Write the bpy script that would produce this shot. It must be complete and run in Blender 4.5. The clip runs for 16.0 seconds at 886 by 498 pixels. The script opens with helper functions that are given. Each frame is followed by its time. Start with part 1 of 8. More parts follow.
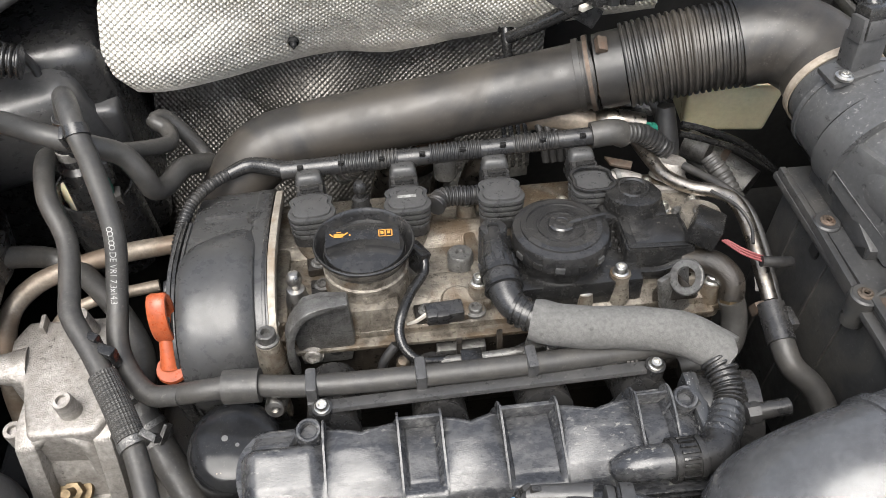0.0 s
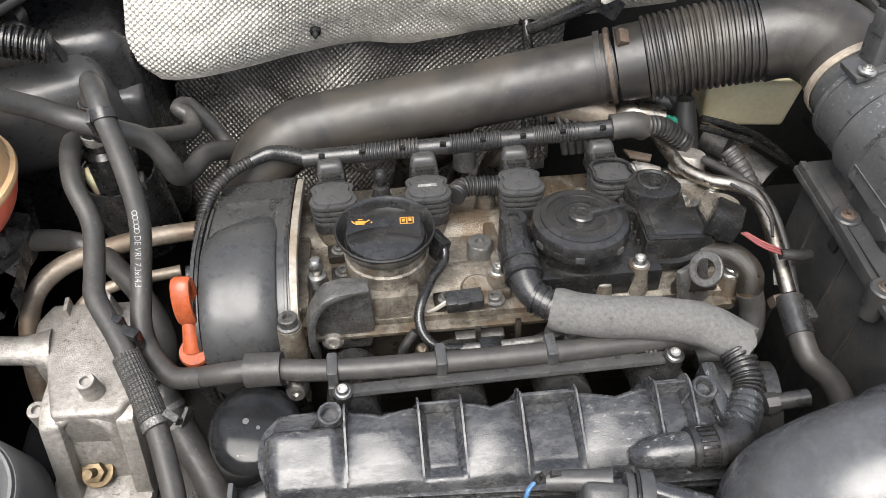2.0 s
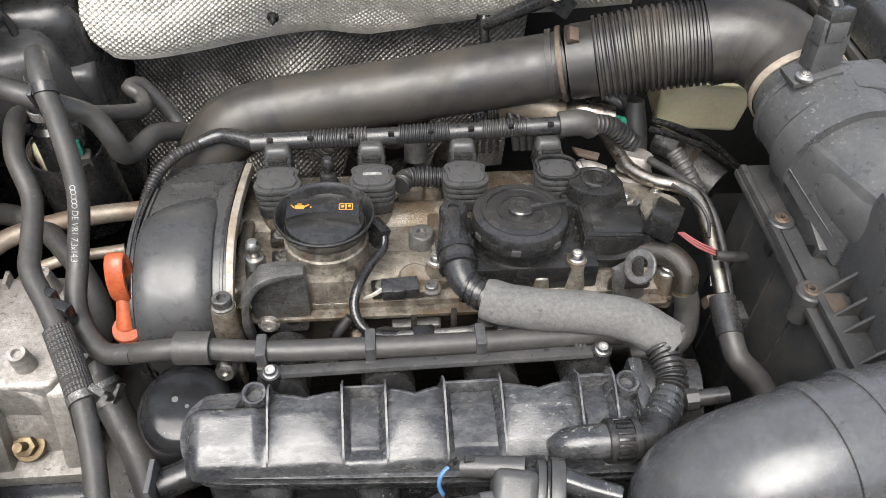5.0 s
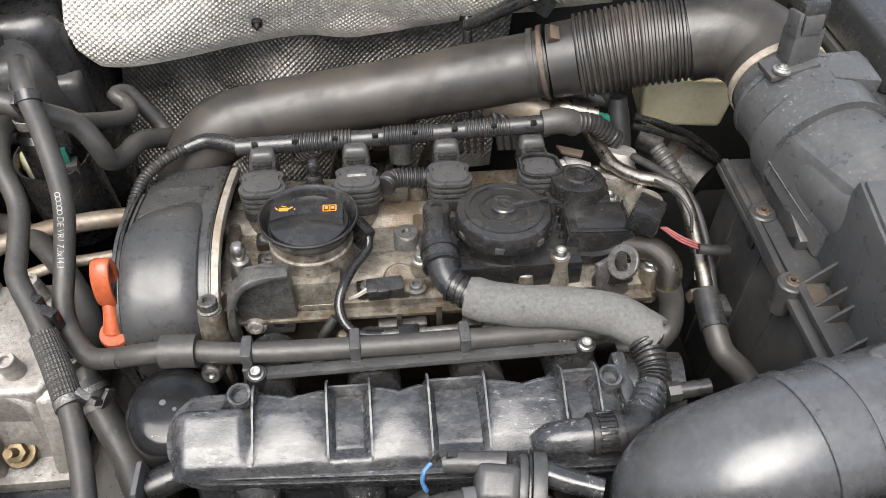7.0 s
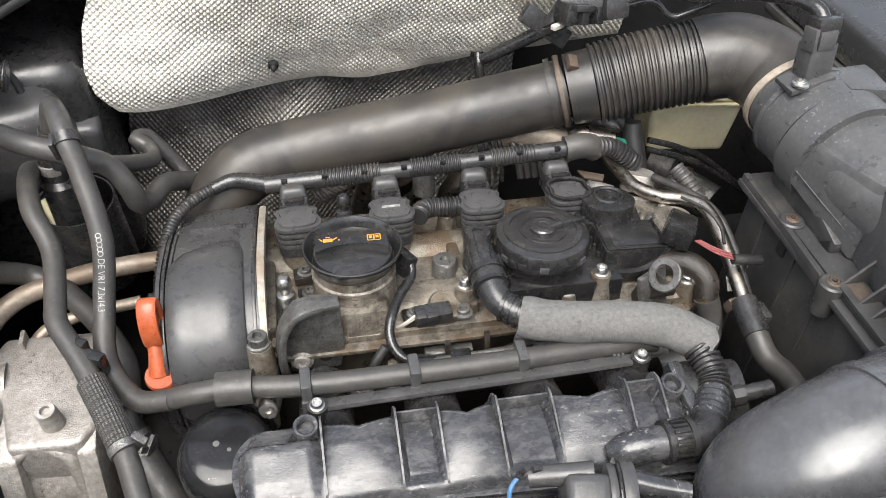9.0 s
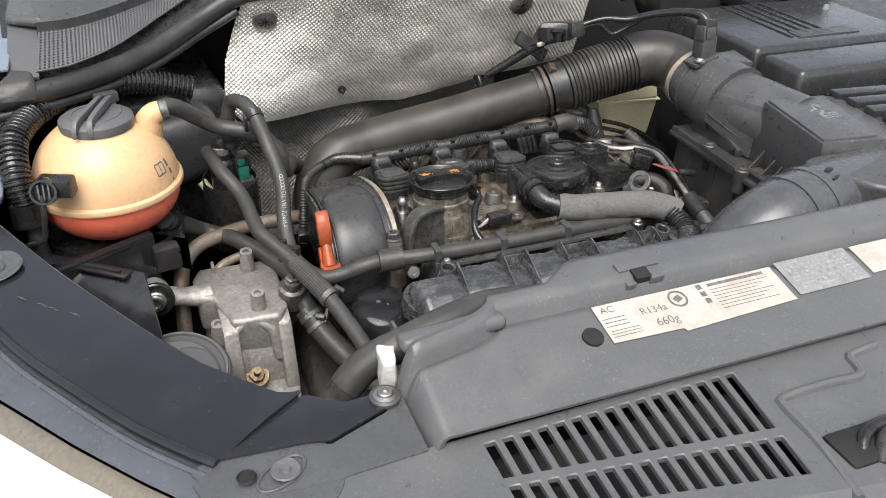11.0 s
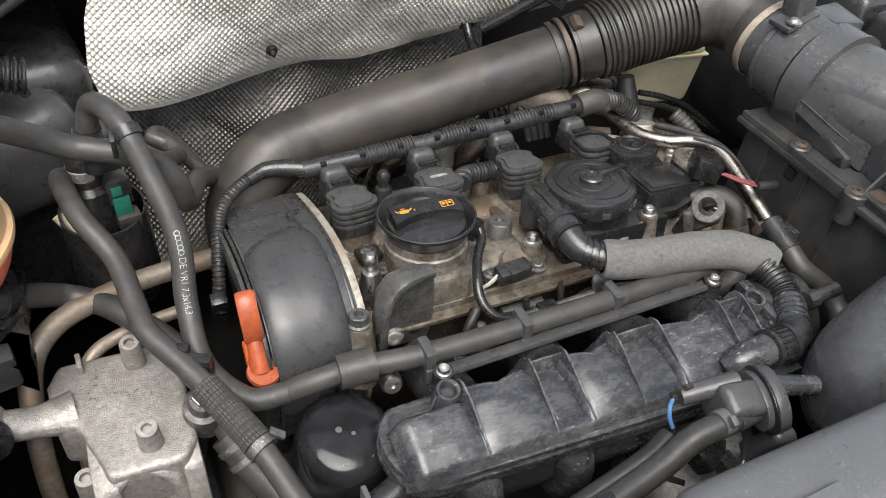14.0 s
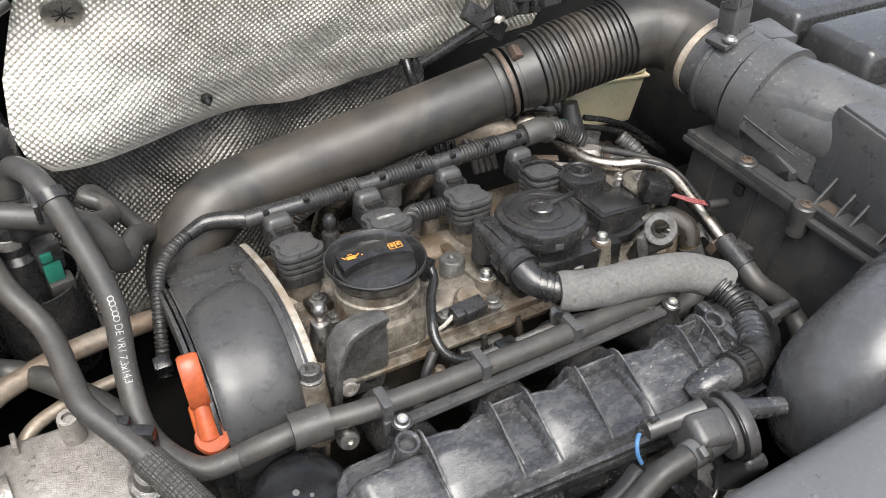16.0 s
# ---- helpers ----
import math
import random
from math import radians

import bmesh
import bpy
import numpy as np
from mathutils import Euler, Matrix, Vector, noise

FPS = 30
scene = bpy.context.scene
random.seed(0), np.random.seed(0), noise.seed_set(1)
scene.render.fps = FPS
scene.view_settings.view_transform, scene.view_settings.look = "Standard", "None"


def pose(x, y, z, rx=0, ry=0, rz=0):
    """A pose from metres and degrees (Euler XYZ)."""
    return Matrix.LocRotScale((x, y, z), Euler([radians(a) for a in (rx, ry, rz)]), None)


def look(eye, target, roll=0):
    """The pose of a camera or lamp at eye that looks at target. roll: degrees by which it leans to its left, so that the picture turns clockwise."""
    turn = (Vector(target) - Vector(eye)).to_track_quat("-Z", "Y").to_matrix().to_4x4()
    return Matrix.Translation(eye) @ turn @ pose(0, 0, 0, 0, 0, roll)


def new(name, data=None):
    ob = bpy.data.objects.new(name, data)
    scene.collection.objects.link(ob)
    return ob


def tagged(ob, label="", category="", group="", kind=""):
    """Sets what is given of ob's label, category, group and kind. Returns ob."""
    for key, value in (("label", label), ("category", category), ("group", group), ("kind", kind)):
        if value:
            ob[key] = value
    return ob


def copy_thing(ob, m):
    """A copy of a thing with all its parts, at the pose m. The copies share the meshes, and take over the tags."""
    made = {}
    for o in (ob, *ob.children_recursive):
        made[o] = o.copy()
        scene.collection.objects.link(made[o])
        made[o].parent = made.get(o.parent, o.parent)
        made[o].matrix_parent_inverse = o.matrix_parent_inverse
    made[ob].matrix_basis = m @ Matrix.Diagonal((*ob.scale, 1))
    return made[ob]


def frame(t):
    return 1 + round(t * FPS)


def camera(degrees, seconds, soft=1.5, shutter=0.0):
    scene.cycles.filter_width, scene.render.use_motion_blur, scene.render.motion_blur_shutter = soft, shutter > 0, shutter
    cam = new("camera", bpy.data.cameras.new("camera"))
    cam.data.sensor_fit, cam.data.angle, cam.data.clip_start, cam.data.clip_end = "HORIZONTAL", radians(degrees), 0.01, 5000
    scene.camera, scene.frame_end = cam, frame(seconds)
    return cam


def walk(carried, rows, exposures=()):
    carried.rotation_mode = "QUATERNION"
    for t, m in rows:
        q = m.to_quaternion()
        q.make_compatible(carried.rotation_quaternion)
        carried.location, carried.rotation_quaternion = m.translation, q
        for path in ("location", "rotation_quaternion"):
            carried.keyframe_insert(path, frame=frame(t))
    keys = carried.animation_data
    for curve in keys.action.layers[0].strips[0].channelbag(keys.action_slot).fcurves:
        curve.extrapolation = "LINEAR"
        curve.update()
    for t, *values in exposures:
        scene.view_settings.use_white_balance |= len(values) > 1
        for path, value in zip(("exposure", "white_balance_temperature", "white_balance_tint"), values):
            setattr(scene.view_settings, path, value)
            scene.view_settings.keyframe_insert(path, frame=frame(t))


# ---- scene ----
cam = camera(59.1, 16.0, soft=0.6)
PATH = [
    (0, (-0.067, 0.052, 1.43), (0.098, 1.396, -0.041), -0.3),
    (0.5, (-0.065, 0.05, 1.432), (0.107, 1.392, -0.041), -0.2),
    (1, (-0.069, 0.048, 1.431), (0.099, 1.39, -0.042), -0.1),
    (1.5, (-0.068, 0.049, 1.428), (0.089, 1.392, -0.045), -0.1),
    (2, (-0.079, 0.044, 1.428), (0.066, 1.387, -0.047), -0.1),
    (2.5, (-0.074, 0.037, 1.429), (0.066, 1.385, -0.043), -0.2),
    (3, (-0.063, 0.038, 1.427), (0.082, 1.379, -0.049), 0.3),
    (3.5, (-0.055, 0.035, 1.42), (0.097, 1.376, -0.056), 1.1),
    (3.7, (-0.043, 0.028, 1.421), (0.119, 1.366, -0.057), 1.7),
    (5.8, (-0.035, 0.028, 1.425), (0.134, 1.376, -0.042), 3.1),
    (6, (-0.043, 0.018, 1.421), (0.124, 1.367, -0.046), 2.9),
    (6.5, (-0.027, 0.011, 1.417), (0.135, 1.362, -0.049), 2.0),
    (7, (-0.02, 0.02, 1.425), (0.145, 1.373, -0.038), 1.6),
    (7.5, (-0.029, 0.027, 1.423), (0.13, 1.387, -0.034), 1.4),
    (8, (-0.033, 0.026, 1.422), (0.123, 1.391, -0.031), 1.4),
    (8.2, (-0.038, 0.026, 1.422), (0.126, 1.395, -0.028), 1.5),
    (10.3, (-0.335, -0.267, 1.369), (0.267, 1.277, 0.248), 1.5),
    (10.5, (-0.373, -0.333, 1.377), (0.241, 1.219, 0.275), 1.4),
    (11, (-0.416, -0.326, 1.415), (0.225, 1.232, 0.338), 2.1),
    (11.5, (-0.46, -0.279, 1.429), (0.18, 1.275, 0.344), 3.1),
    (12, (-0.462, -0.242, 1.448), (0.173, 1.297, 0.34), 3.6),
    (12.5, (-0.442, -0.246, 1.456), (0.209, 1.263, 0.316), 4.2),
    (13, (-0.435, -0.259, 1.459), (0.233, 1.204, 0.27), 4.6),
    (13.5, (-0.404, -0.175, 1.421), (0.284, 1.214, 0.157), 5.1),
    (13.6, (-0.38, -0.125, 1.408), (0.31, 1.252, 0.133), 5.1),
    (13.9, (-0.322, 0.02, 1.389), (0.374, 1.344, 0.062), 5.1),
    (14, (-0.312, 0.045, 1.373), (0.4, 1.358, 0.044), 5.5),
    (14.5, (-0.296, 0.075, 1.367), (0.432, 1.338, -0.002), 5.5),
    (15, (-0.297, 0.072, 1.369), (0.45, 1.32, -0.002), 5.1),
    (15.5, (-0.294, 0.066, 1.373), (0.469, 1.334, 0.027), 4.4),
    (16, (-0.292, 0.06, 1.369), (0.522, 1.374, 0.1), 3.6),
]
EXPOSURES = [(0, 1.40), (3.7, 1.46), (8, 1.48), (10.5, 1.52), (11, 1.05), (12, 0.87), (13, 0.87), (14, 1.15), (14.5, 1.32), (16, 1.5)]
walk(cam, [(t, look(eye, target, roll)) for t, eye, target, roll in PATH], EXPOSURES)

# ---- light ----
world = bpy.data.worlds.new("overcast_sky")
scene.world = world
world.use_nodes = True
wn = world.node_tree.nodes
sky = wn.new("ShaderNodeTexSky")
sky.sky_type = "NISHITA"
sky.sun_disc = False
sky.sun_elevation, sky.sun_rotation = radians(58), radians(200)
sky.altitude, sky.air_density, sky.dust_density = 100, 1.0, 3.0
wn["Background"].inputs["Strength"].default_value = 0.135
haze = wn.new("ShaderNodeHueSaturation")
haze.inputs["Saturation"].default_value = 0.45
world.node_tree.links.new(sky.outputs["Color"], haze.inputs["Color"])
world.node_tree.links.new(haze.outputs["Color"], wn["Background"].inputs["Color"])
sun = new("sun", bpy.data.lights.new("sun", "SUN"))
sun.data.energy, sun.data.angle, sun.data.color = 2.5, radians(50), (1.0, 0.965, 0.91)
sun.matrix_world = look((-0.25, -0.5, 1.1), (0, 0, 0))

# ---- building helpers ----
def finish(name, bm, material, parent=None, label="", angle=38):
    me = bpy.data.meshes.new(name)
    bm.normal_update()
    bm.to_mesh(me)
    bm.free()
    me.shade_smooth()
    me.set_sharp_from_angle(angle=radians(angle))
    me.materials.append(material)
    ob = new(name, me)
    if parent is not None:
        ob.parent = parent
    if label:
        ob["label"] = label
    return ob


def part(name, bm, material, parent, label="", angle=38):
    return finish(name, bm, material, parent, label, angle)


def thing(name, label, category, group="", kind=""):
    return tagged(new(name), label, category, group, kind)


def join(*bms):
    """Several bmeshes as one."""
    out = bmesh.new()
    for b in bms:
        me = bpy.data.meshes.new("tmp")
        b.to_mesh(me)
        b.free()
        out.from_mesh(me)
        bpy.data.meshes.remove(me)
    return out


def smooth_path(pts, step=0.004):
    """Centripetal-like Catmull-Rom through pts, sampled about every step metres."""
    p = [Vector(q) for q in pts]
    if len(p) == 2:
        n = max(1, int((p[1] - p[0]).length / step))
        return [p[0].lerp(p[1], i / n) for i in range(n + 1)]
    p = [p[0] * 2 - p[1]] + p + [p[-1] * 2 - p[-2]]
    out = []
    for i in range(1, len(p) - 2):
        a, b, c, d = p[i - 1], p[i], p[i + 1], p[i + 2]
        n = max(2, int((c - b).length / step))
        for k in range(n):
            t = k / n
            out.append(0.5 * (2 * b + (c - a) * t + (2 * a - 5 * b + 4 * c - d) * t * t + (3 * b - a - 3 * c + d) * t ** 3))
    out.append(p[-2])
    return out


def frames_along(path):
    """Tangent and two normals at each point, without twist."""
    n = len(path)
    tang = [(path[min(i + 1, n - 1)] - path[max(i - 1, 0)]).normalized() for i in range(n)]
    up = Vector((0, 0, 1)) if abs(tang[0].z) < 0.9 else Vector((0, 1, 0))
    u = (up - tang[0] * up.dot(tang[0])).normalized()
    out = []
    for t in tang:
        u = (u - t * u.dot(t)).normalized()
        out.append((t, u, t.cross(u)))
    return out


def tube(pts, r, seg=16, step=0.004, rib=0.0, pitch=0.006, flat=1.0, hollow=0.0, caps=True):
    """A hose along pts. r: radius, or a list of radii at the given points. rib: depth of its corrugation. flat: height over width."""
    path = smooth_path(pts, min(step, pitch / 6) if rib else step)
    fr = frames_along(path)
    bm = bmesh.new()
    n = len(path)
    dist = [0.0]
    for i in range(1, n):
        dist.append(dist[-1] + (path[i] - path[i - 1]).length)
    radii = r if isinstance(r, (list, tuple)) else None
    st = min(step, pitch / 6) if rib else step
    marks_at = [0]
    for p0, p1 in zip(pts, pts[1:]):
        marks_at.append(marks_at[-1] + max(2 if len(pts) > 2 else 1, int((Vector(p1) - Vector(p0)).length / st)))
    rings = []
    for i, (q, (t, u, v)) in enumerate(zip(path, fr)):
        if radii:
            rr = float(np.interp(i, marks_at, radii))
        else:
            rr = r
        if rib:
            ph = dist[i] / pitch % 1.0
            rr -= rib * (1.0 if ph > 0.62 else 0.25 if ph > 0.5 or ph < 0.06 else 0.0)
        rings.append([bm.verts.new(q + u * (math.cos(a) * rr * flat) + v * (math.sin(a) * rr)) for a in [2 * math.pi * j / seg for j in range(seg)]])
    for a, b in zip(rings, rings[1:]):
        for j in range(seg):
            bm.faces.new((a[j], a[(j + 1) % seg], b[(j + 1) % seg], b[j]))
    if caps:
        for ring, q, t, s in ((rings[0], path[0], fr[0][0], 1), (rings[-1], path[-1], fr[-1][0], -1)):
            if hollow:
                inner = [bm.verts.new(q + (w.co - q) * hollow) for w in ring]
                deep = [bm.verts.new(w.co + t * s * 0.012) for w in inner]
                for j in range(seg):
                    k = (j + 1) % seg
                    bm.faces.new((ring[j], ring[k], inner[k], inner[j]))
                    bm.faces.new((inner[j], inner[k], deep[k], deep[j]))
                bm.faces.new(deep)
            else:
                bm.faces.new(ring)
    bmesh.ops.recalc_face_normals(bm, faces=bm.faces)
    return bm


def lathe(profile, m, seg=32):
    """Turns (radius, height) about the local z of m. Radius 0 closes it."""
    bm = bmesh.new()
    rings = []
    for r, h in profile:
        if r <= 1e-6:
            rings.append([bm.verts.new(m @ Vector((0, 0, h)))])
        else:
            rings.append([bm.verts.new(m @ Vector((r * math.cos(2 * math.pi * j / seg), r * math.sin(2 * math.pi * j / seg), h))) for j in range(seg)])
    for a, b in zip(rings, rings[1:]):
        for j in range(seg):
            k = (j + 1) % seg
            if len(a) == 1 and len(b) == 1:
                continue
            if len(a) == 1:
                bm.faces.new((a[0], b[k], b[j]))
            elif len(b) == 1:
                bm.faces.new((a[j], a[k], b[0]))
            else:
                bm.faces.new((a[j], a[k], b[k], b[j]))
    bmesh.ops.recalc_face_normals(bm, faces=bm.faces)
    return bm


def bevelled(bm, width, segments=2, angle=30):
    if width > 0:
        edges = [e for e in bm.edges if len(e.link_faces) == 2 and e.calc_face_angle(0) > radians(angle)]
        bmesh.ops.bevel(bm, geom=edges, offset=width, segments=segments, profile=0.6, affect="EDGES", clamp_overlap=True)
    return bm


def box(m, sx, sy, sz, bevel=0.002, taper=0.0, segments=2):
    """A block centred on m; taper: metres by which each top edge is drawn in."""
    bm = bmesh.new()
    bmesh.ops.create_cube(bm, size=1.0)
    for v in bm.verts:
        k = taper if v.co.z > 0 else 0
        v.co = Vector((math.copysign(sx / 2 - k, v.co.x), math.copysign(sy / 2 - k, v.co.y), v.co.z * sz))
    bevelled(bm, bevel, segments)
    bm.transform(m)
    return bm


def prism(outline, h, m, bevel=0.0, segments=2, holes=()):
    """An outline in the local xy plane of m, h thick downwards from z = 0."""
    bm = bmesh.new()
    top = [bm.verts.new((x, y, 0)) for x, y in outline]
    f = bm.faces.new(top)
    if f.calc_area() and f.normal.z < 0:
        f.normal_flip()
    ext = bmesh.ops.extrude_face_region(bm, geom=[f])
    for v in ext["geom"]:
        if isinstance(v, bmesh.types.BMVert):
            v.co.z -= h
    bmesh.ops.recalc_face_normals(bm, faces=bm.faces)
    bevelled(bm, bevel, segments)
    bm.transform(m)
    return bm


def sheet(fn, nu, nv, thick=0.003, keep=None):
    """A surface fn(u, v) for u, v in 0..1, given a thickness against its normal. keep(u, v): which cells exist."""
    bm = bmesh.new()
    g = [[bm.verts.new(fn(i / nu, j / nv)) for j in range(nv + 1)] for i in range(nu + 1)]
    for i in range(nu):
        for j in range(nv):
            if keep is None or keep((i + 0.5) / nu, (j + 0.5) / nv):
                bm.faces.new((g[i][j], g[i + 1][j], g[i + 1][j + 1], g[i][j + 1]))
    bm.normal_update()
    loose = [v for v in bm.verts if not v.link_faces]
    bmesh.ops.delete(bm, geom=loose, context="VERTS")
    if thick:
        src = list(bm.verts)
        nrm = {v: v.normal.copy() for v in src}
        ext = bmesh.ops.extrude_face_region(bm, geom=list(bm.faces))
        new_v = [v for v in ext["geom"] if isinstance(v, bmesh.types.BMVert)]
        bm.normal_update()
        for v in new_v:
            v.co -= v.normal * thick if v.normal.length else Vector((0, 0, thick))
        bmesh.ops.recalc_face_normals(bm, faces=bm.faces)
    return bm


def aim(p, q, roll_ref=(0, 0, 1)):
    """A pose at p whose z points at q."""
    z = (Vector(q) - Vector(p)).normalized()
    ref = Vector(roll_ref)
    if abs(z.dot(ref)) > 0.95:
        ref = Vector((0, 1, 0))
    x = ref.cross(z).normalized()
    y = z.cross(x)
    return Matrix.Translation(p) @ Matrix((x, y, z)).transposed().to_4x4()


def bolt(p, axis=(0, 0, 1), r=0.006, h=0.006, washer=1.5, torx=True):
    """A flanged bolt head with a recess."""
    p = Vector(p)
    m = aim(p, p + Vector(axis))
    flange = lathe([(0, -0.001), (r * washer, -0.001), (r * washer, 0.0012), (r * 1.05, 0.002), (r, 0.0026), (r, h - 0.001), (r * 0.86, h), (r * 0.55, h), (r * 0.45, h - 0.0025), (0, h - 0.0025)], m, 18)
    return flange


def hexnut(p, axis, r=0.009, h=0.008):
    m = aim(Vector(p), Vector(p) + Vector(axis))
    out = [(r * math.cos(radians(60 * i)), r * math.sin(radians(60 * i))) for i in range(6)]
    return prism(out, h, m @ Matrix.Translation((0, 0, h)), 0.0008)


def letters(text, size, m, wrap=None, depth=0.0004):
    """Characters as a thin mesh in the local xy plane of m; wrap: a map of its local points."""
    cu = bpy.data.curves.new("tmp_text", "FONT")
    cu.body, cu.size, cu.align_x, cu.align_y = text, size, "LEFT", "CENTER"
    ob = bpy.data.objects.new("tmp_text", cu)
    scene.collection.objects.link(ob)
    dg = bpy.context.evaluated_depsgraph_get()
    me = bpy.data.meshes.new_from_object(ob.evaluated_get(dg))
    bm = bmesh.new()
    bm.from_mesh(me)
    bpy.data.objects.remove(ob)
    bpy.data.curves.remove(cu)
    bpy.data.meshes.remove(me)
    bmesh.ops.triangulate(bm, faces=bm.faces)
    if wrap:
        for v in bm.verts:
            v.co = wrap(v.co)
    else:
        bm.transform(m)
    return bm


def ribbon(pts, w, h, up=(0, 0, 1), step=0.004, bevel=0.0006):
    """A strip of rectangular section along pts: h along up, w across it. w and h may be lists, one value a point."""
    path = smooth_path(pts, step)
    n = len(path)
    up = Vector(up).normalized()
    bm = bmesh.new()
    rows = []
    for i, q in enumerate(path):
        t = (path[min(i + 1, n - 1)] - path[max(i - 1, 0)]).normalized()
        sd = t.cross(up).normalized()
        f = i / (n - 1) * (len(pts) - 1)
        ww = float(np.interp(f, range(len(pts)), w)) if isinstance(w, (list, tuple)) else w
        hh = float(np.interp(f, range(len(pts)), h)) if isinstance(h, (list, tuple)) else h
        rows.append([bm.verts.new(q + sd * (a * ww / 2) + up * (b * hh / 2)) for a, b in ((-1, -1), (1, -1), (1, 1), (-1, 1))])
    for a, b in zip(rows, rows[1:]):
        for j in range(4):
            bm.faces.new((a[j], a[(j + 1) % 4], b[(j + 1) % 4], b[j]))
    bm.faces.new(rows[0][::-1])
    bm.faces.new(rows[-1])
    bmesh.ops.recalc_face_normals(bm, faces=bm.faces)
    return bevelled(bm, bevel, 2, 50)


def hull(points, bevel=0.0, segments=2):
    """The convex solid round points."""
    bm = bmesh.new()
    for q in points:
        bm.verts.new(q)
    out = bmesh.ops.convex_hull(bm, input=bm.verts)
    bmesh.ops.delete(bm, geom=[g for g in out["geom_interior"] if isinstance(g, bmesh.types.BMVert)], context="VERTS")
    bmesh.ops.dissolve_limit(bm, angle_limit=radians(2), verts=bm.verts, edges=bm.edges)
    bmesh.ops.recalc_face_normals(bm, faces=bm.faces)
    return bevelled(bm, bevel, segments)


def flat_quad(m, sx, sy, lift=0.0):
    bm = bmesh.new()
    bm.faces.new([bm.verts.new(m @ Vector((x * sx / 2, y * sy / 2, lift))) for x, y in ((-1, -1), (1, -1), (1, 1), (-1, 1))])
    return bm

# ---- materials ----
def surface(name, base, rough=0.5, metal=0.0, dirt=None, amount=0.5, dirt_size=18.0, grain=900.0, bump=0.15, bump_dist=0.0006, coat=0.0, spread=0.18, rough_var=0.15, spec=0.5, sub=0.0, streak=None, ior=1.45, speck=None, speck_amount=0.5, speck_size=330.0, hard=0.12, level=0.53, dust_rough=0.0, stain=None, stain_amount=0.7, stain_size=9.0):
    """A worn surface: base colour varied at a small scale, dirt in patches at a larger one, and fine relief."""
    m = bpy.data.materials.new(name)
    m.use_nodes = True
    nt = m.node_tree
    nd, lk = nt.nodes, nt.links
    bs = nd["Principled BSDF"]
    co = nd.new("ShaderNodeTexCoord")
    vec = co.outputs["Object"]
    if streak:
        mp = nd.new("ShaderNodeMapping")
        mp.inputs["Scale"].default_value = streak
        lk.new(vec, mp.inputs["Vector"])
        vec = mp.outputs["Vector"]

    def noise_at(scale, detail=4.0, rg=0.6, distort=0.0):
        n = nd.new("ShaderNodeTexNoise")
        n.inputs["Scale"].default_value = scale
        n.inputs["Detail"].default_value = detail
        n.inputs["Roughness"].default_value = rg
        n.inputs["Distortion"].default_value = distort
        lk.new(vec, n.inputs["Vector"])
        return n.outputs["Fac"]

    def ramp(fac, a, b, ca=(0, 0, 0, 1), cb=(1, 1, 1, 1)):
        r = nd.new("ShaderNodeMapRange")
        r.inputs["From Min"].default_value, r.inputs["From Max"].default_value = a, b
        lk.new(fac, r.inputs["Value"])
        return r.outputs["Result"]

    def mix(fac, a, b):
        x = nd.new("ShaderNodeMix")
        x.data_type = "RGBA"
        for sock, val in ((x.inputs["Factor"], fac), (x.inputs["A"], a), (x.inputs["B"], b)):
            if hasattr(val, "is_output"):
                lk.new(val, sock)
            else:
                sock.default_value = val
        return x.outputs["Result"]

    c = (*base, 1)
    lo = (*[v * (1 - spread) for v in base], 1)
    hi = (*[min(1, v * (1 + spread)) for v in base], 1)
    fine = noise_at(grain * 0.25, 5, 0.65)
    col = mix(ramp(fine, 0.35, 0.65), lo, hi)
    mid = noise_at(dirt_size * 4.0, 6, 0.7)
    if dirt:
        big = noise_at(dirt_size, 7, 0.62, 0.4)
        mask = ramp(big, level - hard, level + hard)
        mul = nd.new("ShaderNodeMath")
        mul.operation = "MULTIPLY"
        lk.new(mask, mul.inputs[0])
        lk.new(ramp(mid, 0.25, 0.7), mul.inputs[1])
        mul2 = nd.new("ShaderNodeMath")
        mul2.operation = "MULTIPLY"
        lk.new(mul.outputs[0], mul2.inputs[0])
        mul2.inputs[1].default_value = amount
        col = mix(mul2.outputs[0], col, (*dirt, 1))
    if stain:
        st = nd.new("ShaderNodeMath")
        st.operation = "MULTIPLY"
        lk.new(ramp(noise_at(stain_size, 6, 0.6, 0.8), 0.50, 0.60), st.inputs[0])
        st.inputs[1].default_value = stain_amount
        col = mix(st.outputs[0], col, (*stain, 1))
    if speck:
        sp = nd.new("ShaderNodeMath")
        sp.operation = "MULTIPLY"
        lk.new(ramp(noise_at(speck_size, 3, 0.7), 0.60, 0.68), sp.inputs[0])
        lk.new(ramp(noise_at(speck_size * 0.06, 4, 0.6), 0.42, 0.62), sp.inputs[1])
        sp2 = nd.new("ShaderNodeMath")
        sp2.operation = "MULTIPLY"
        lk.new(sp.outputs[0], sp2.inputs[0])
        sp2.inputs[1].default_value = speck_amount
        col = mix(sp2.outputs[0], col, (*speck, 1))
    lk.new(col, bs.inputs["Base Color"])
    rr = nd.new("ShaderNodeMapRange")
    rr.inputs["From Min"].default_value, rr.inputs["From Max"].default_value = 0.3, 0.7
    rr.inputs["To Min"].default_value, rr.inputs["To Max"].default_value = max(0.03, rough - rough_var), min(1, rough + rough_var)
    lk.new(mid, rr.inputs["Value"])
    rough_out = rr.outputs["Result"]
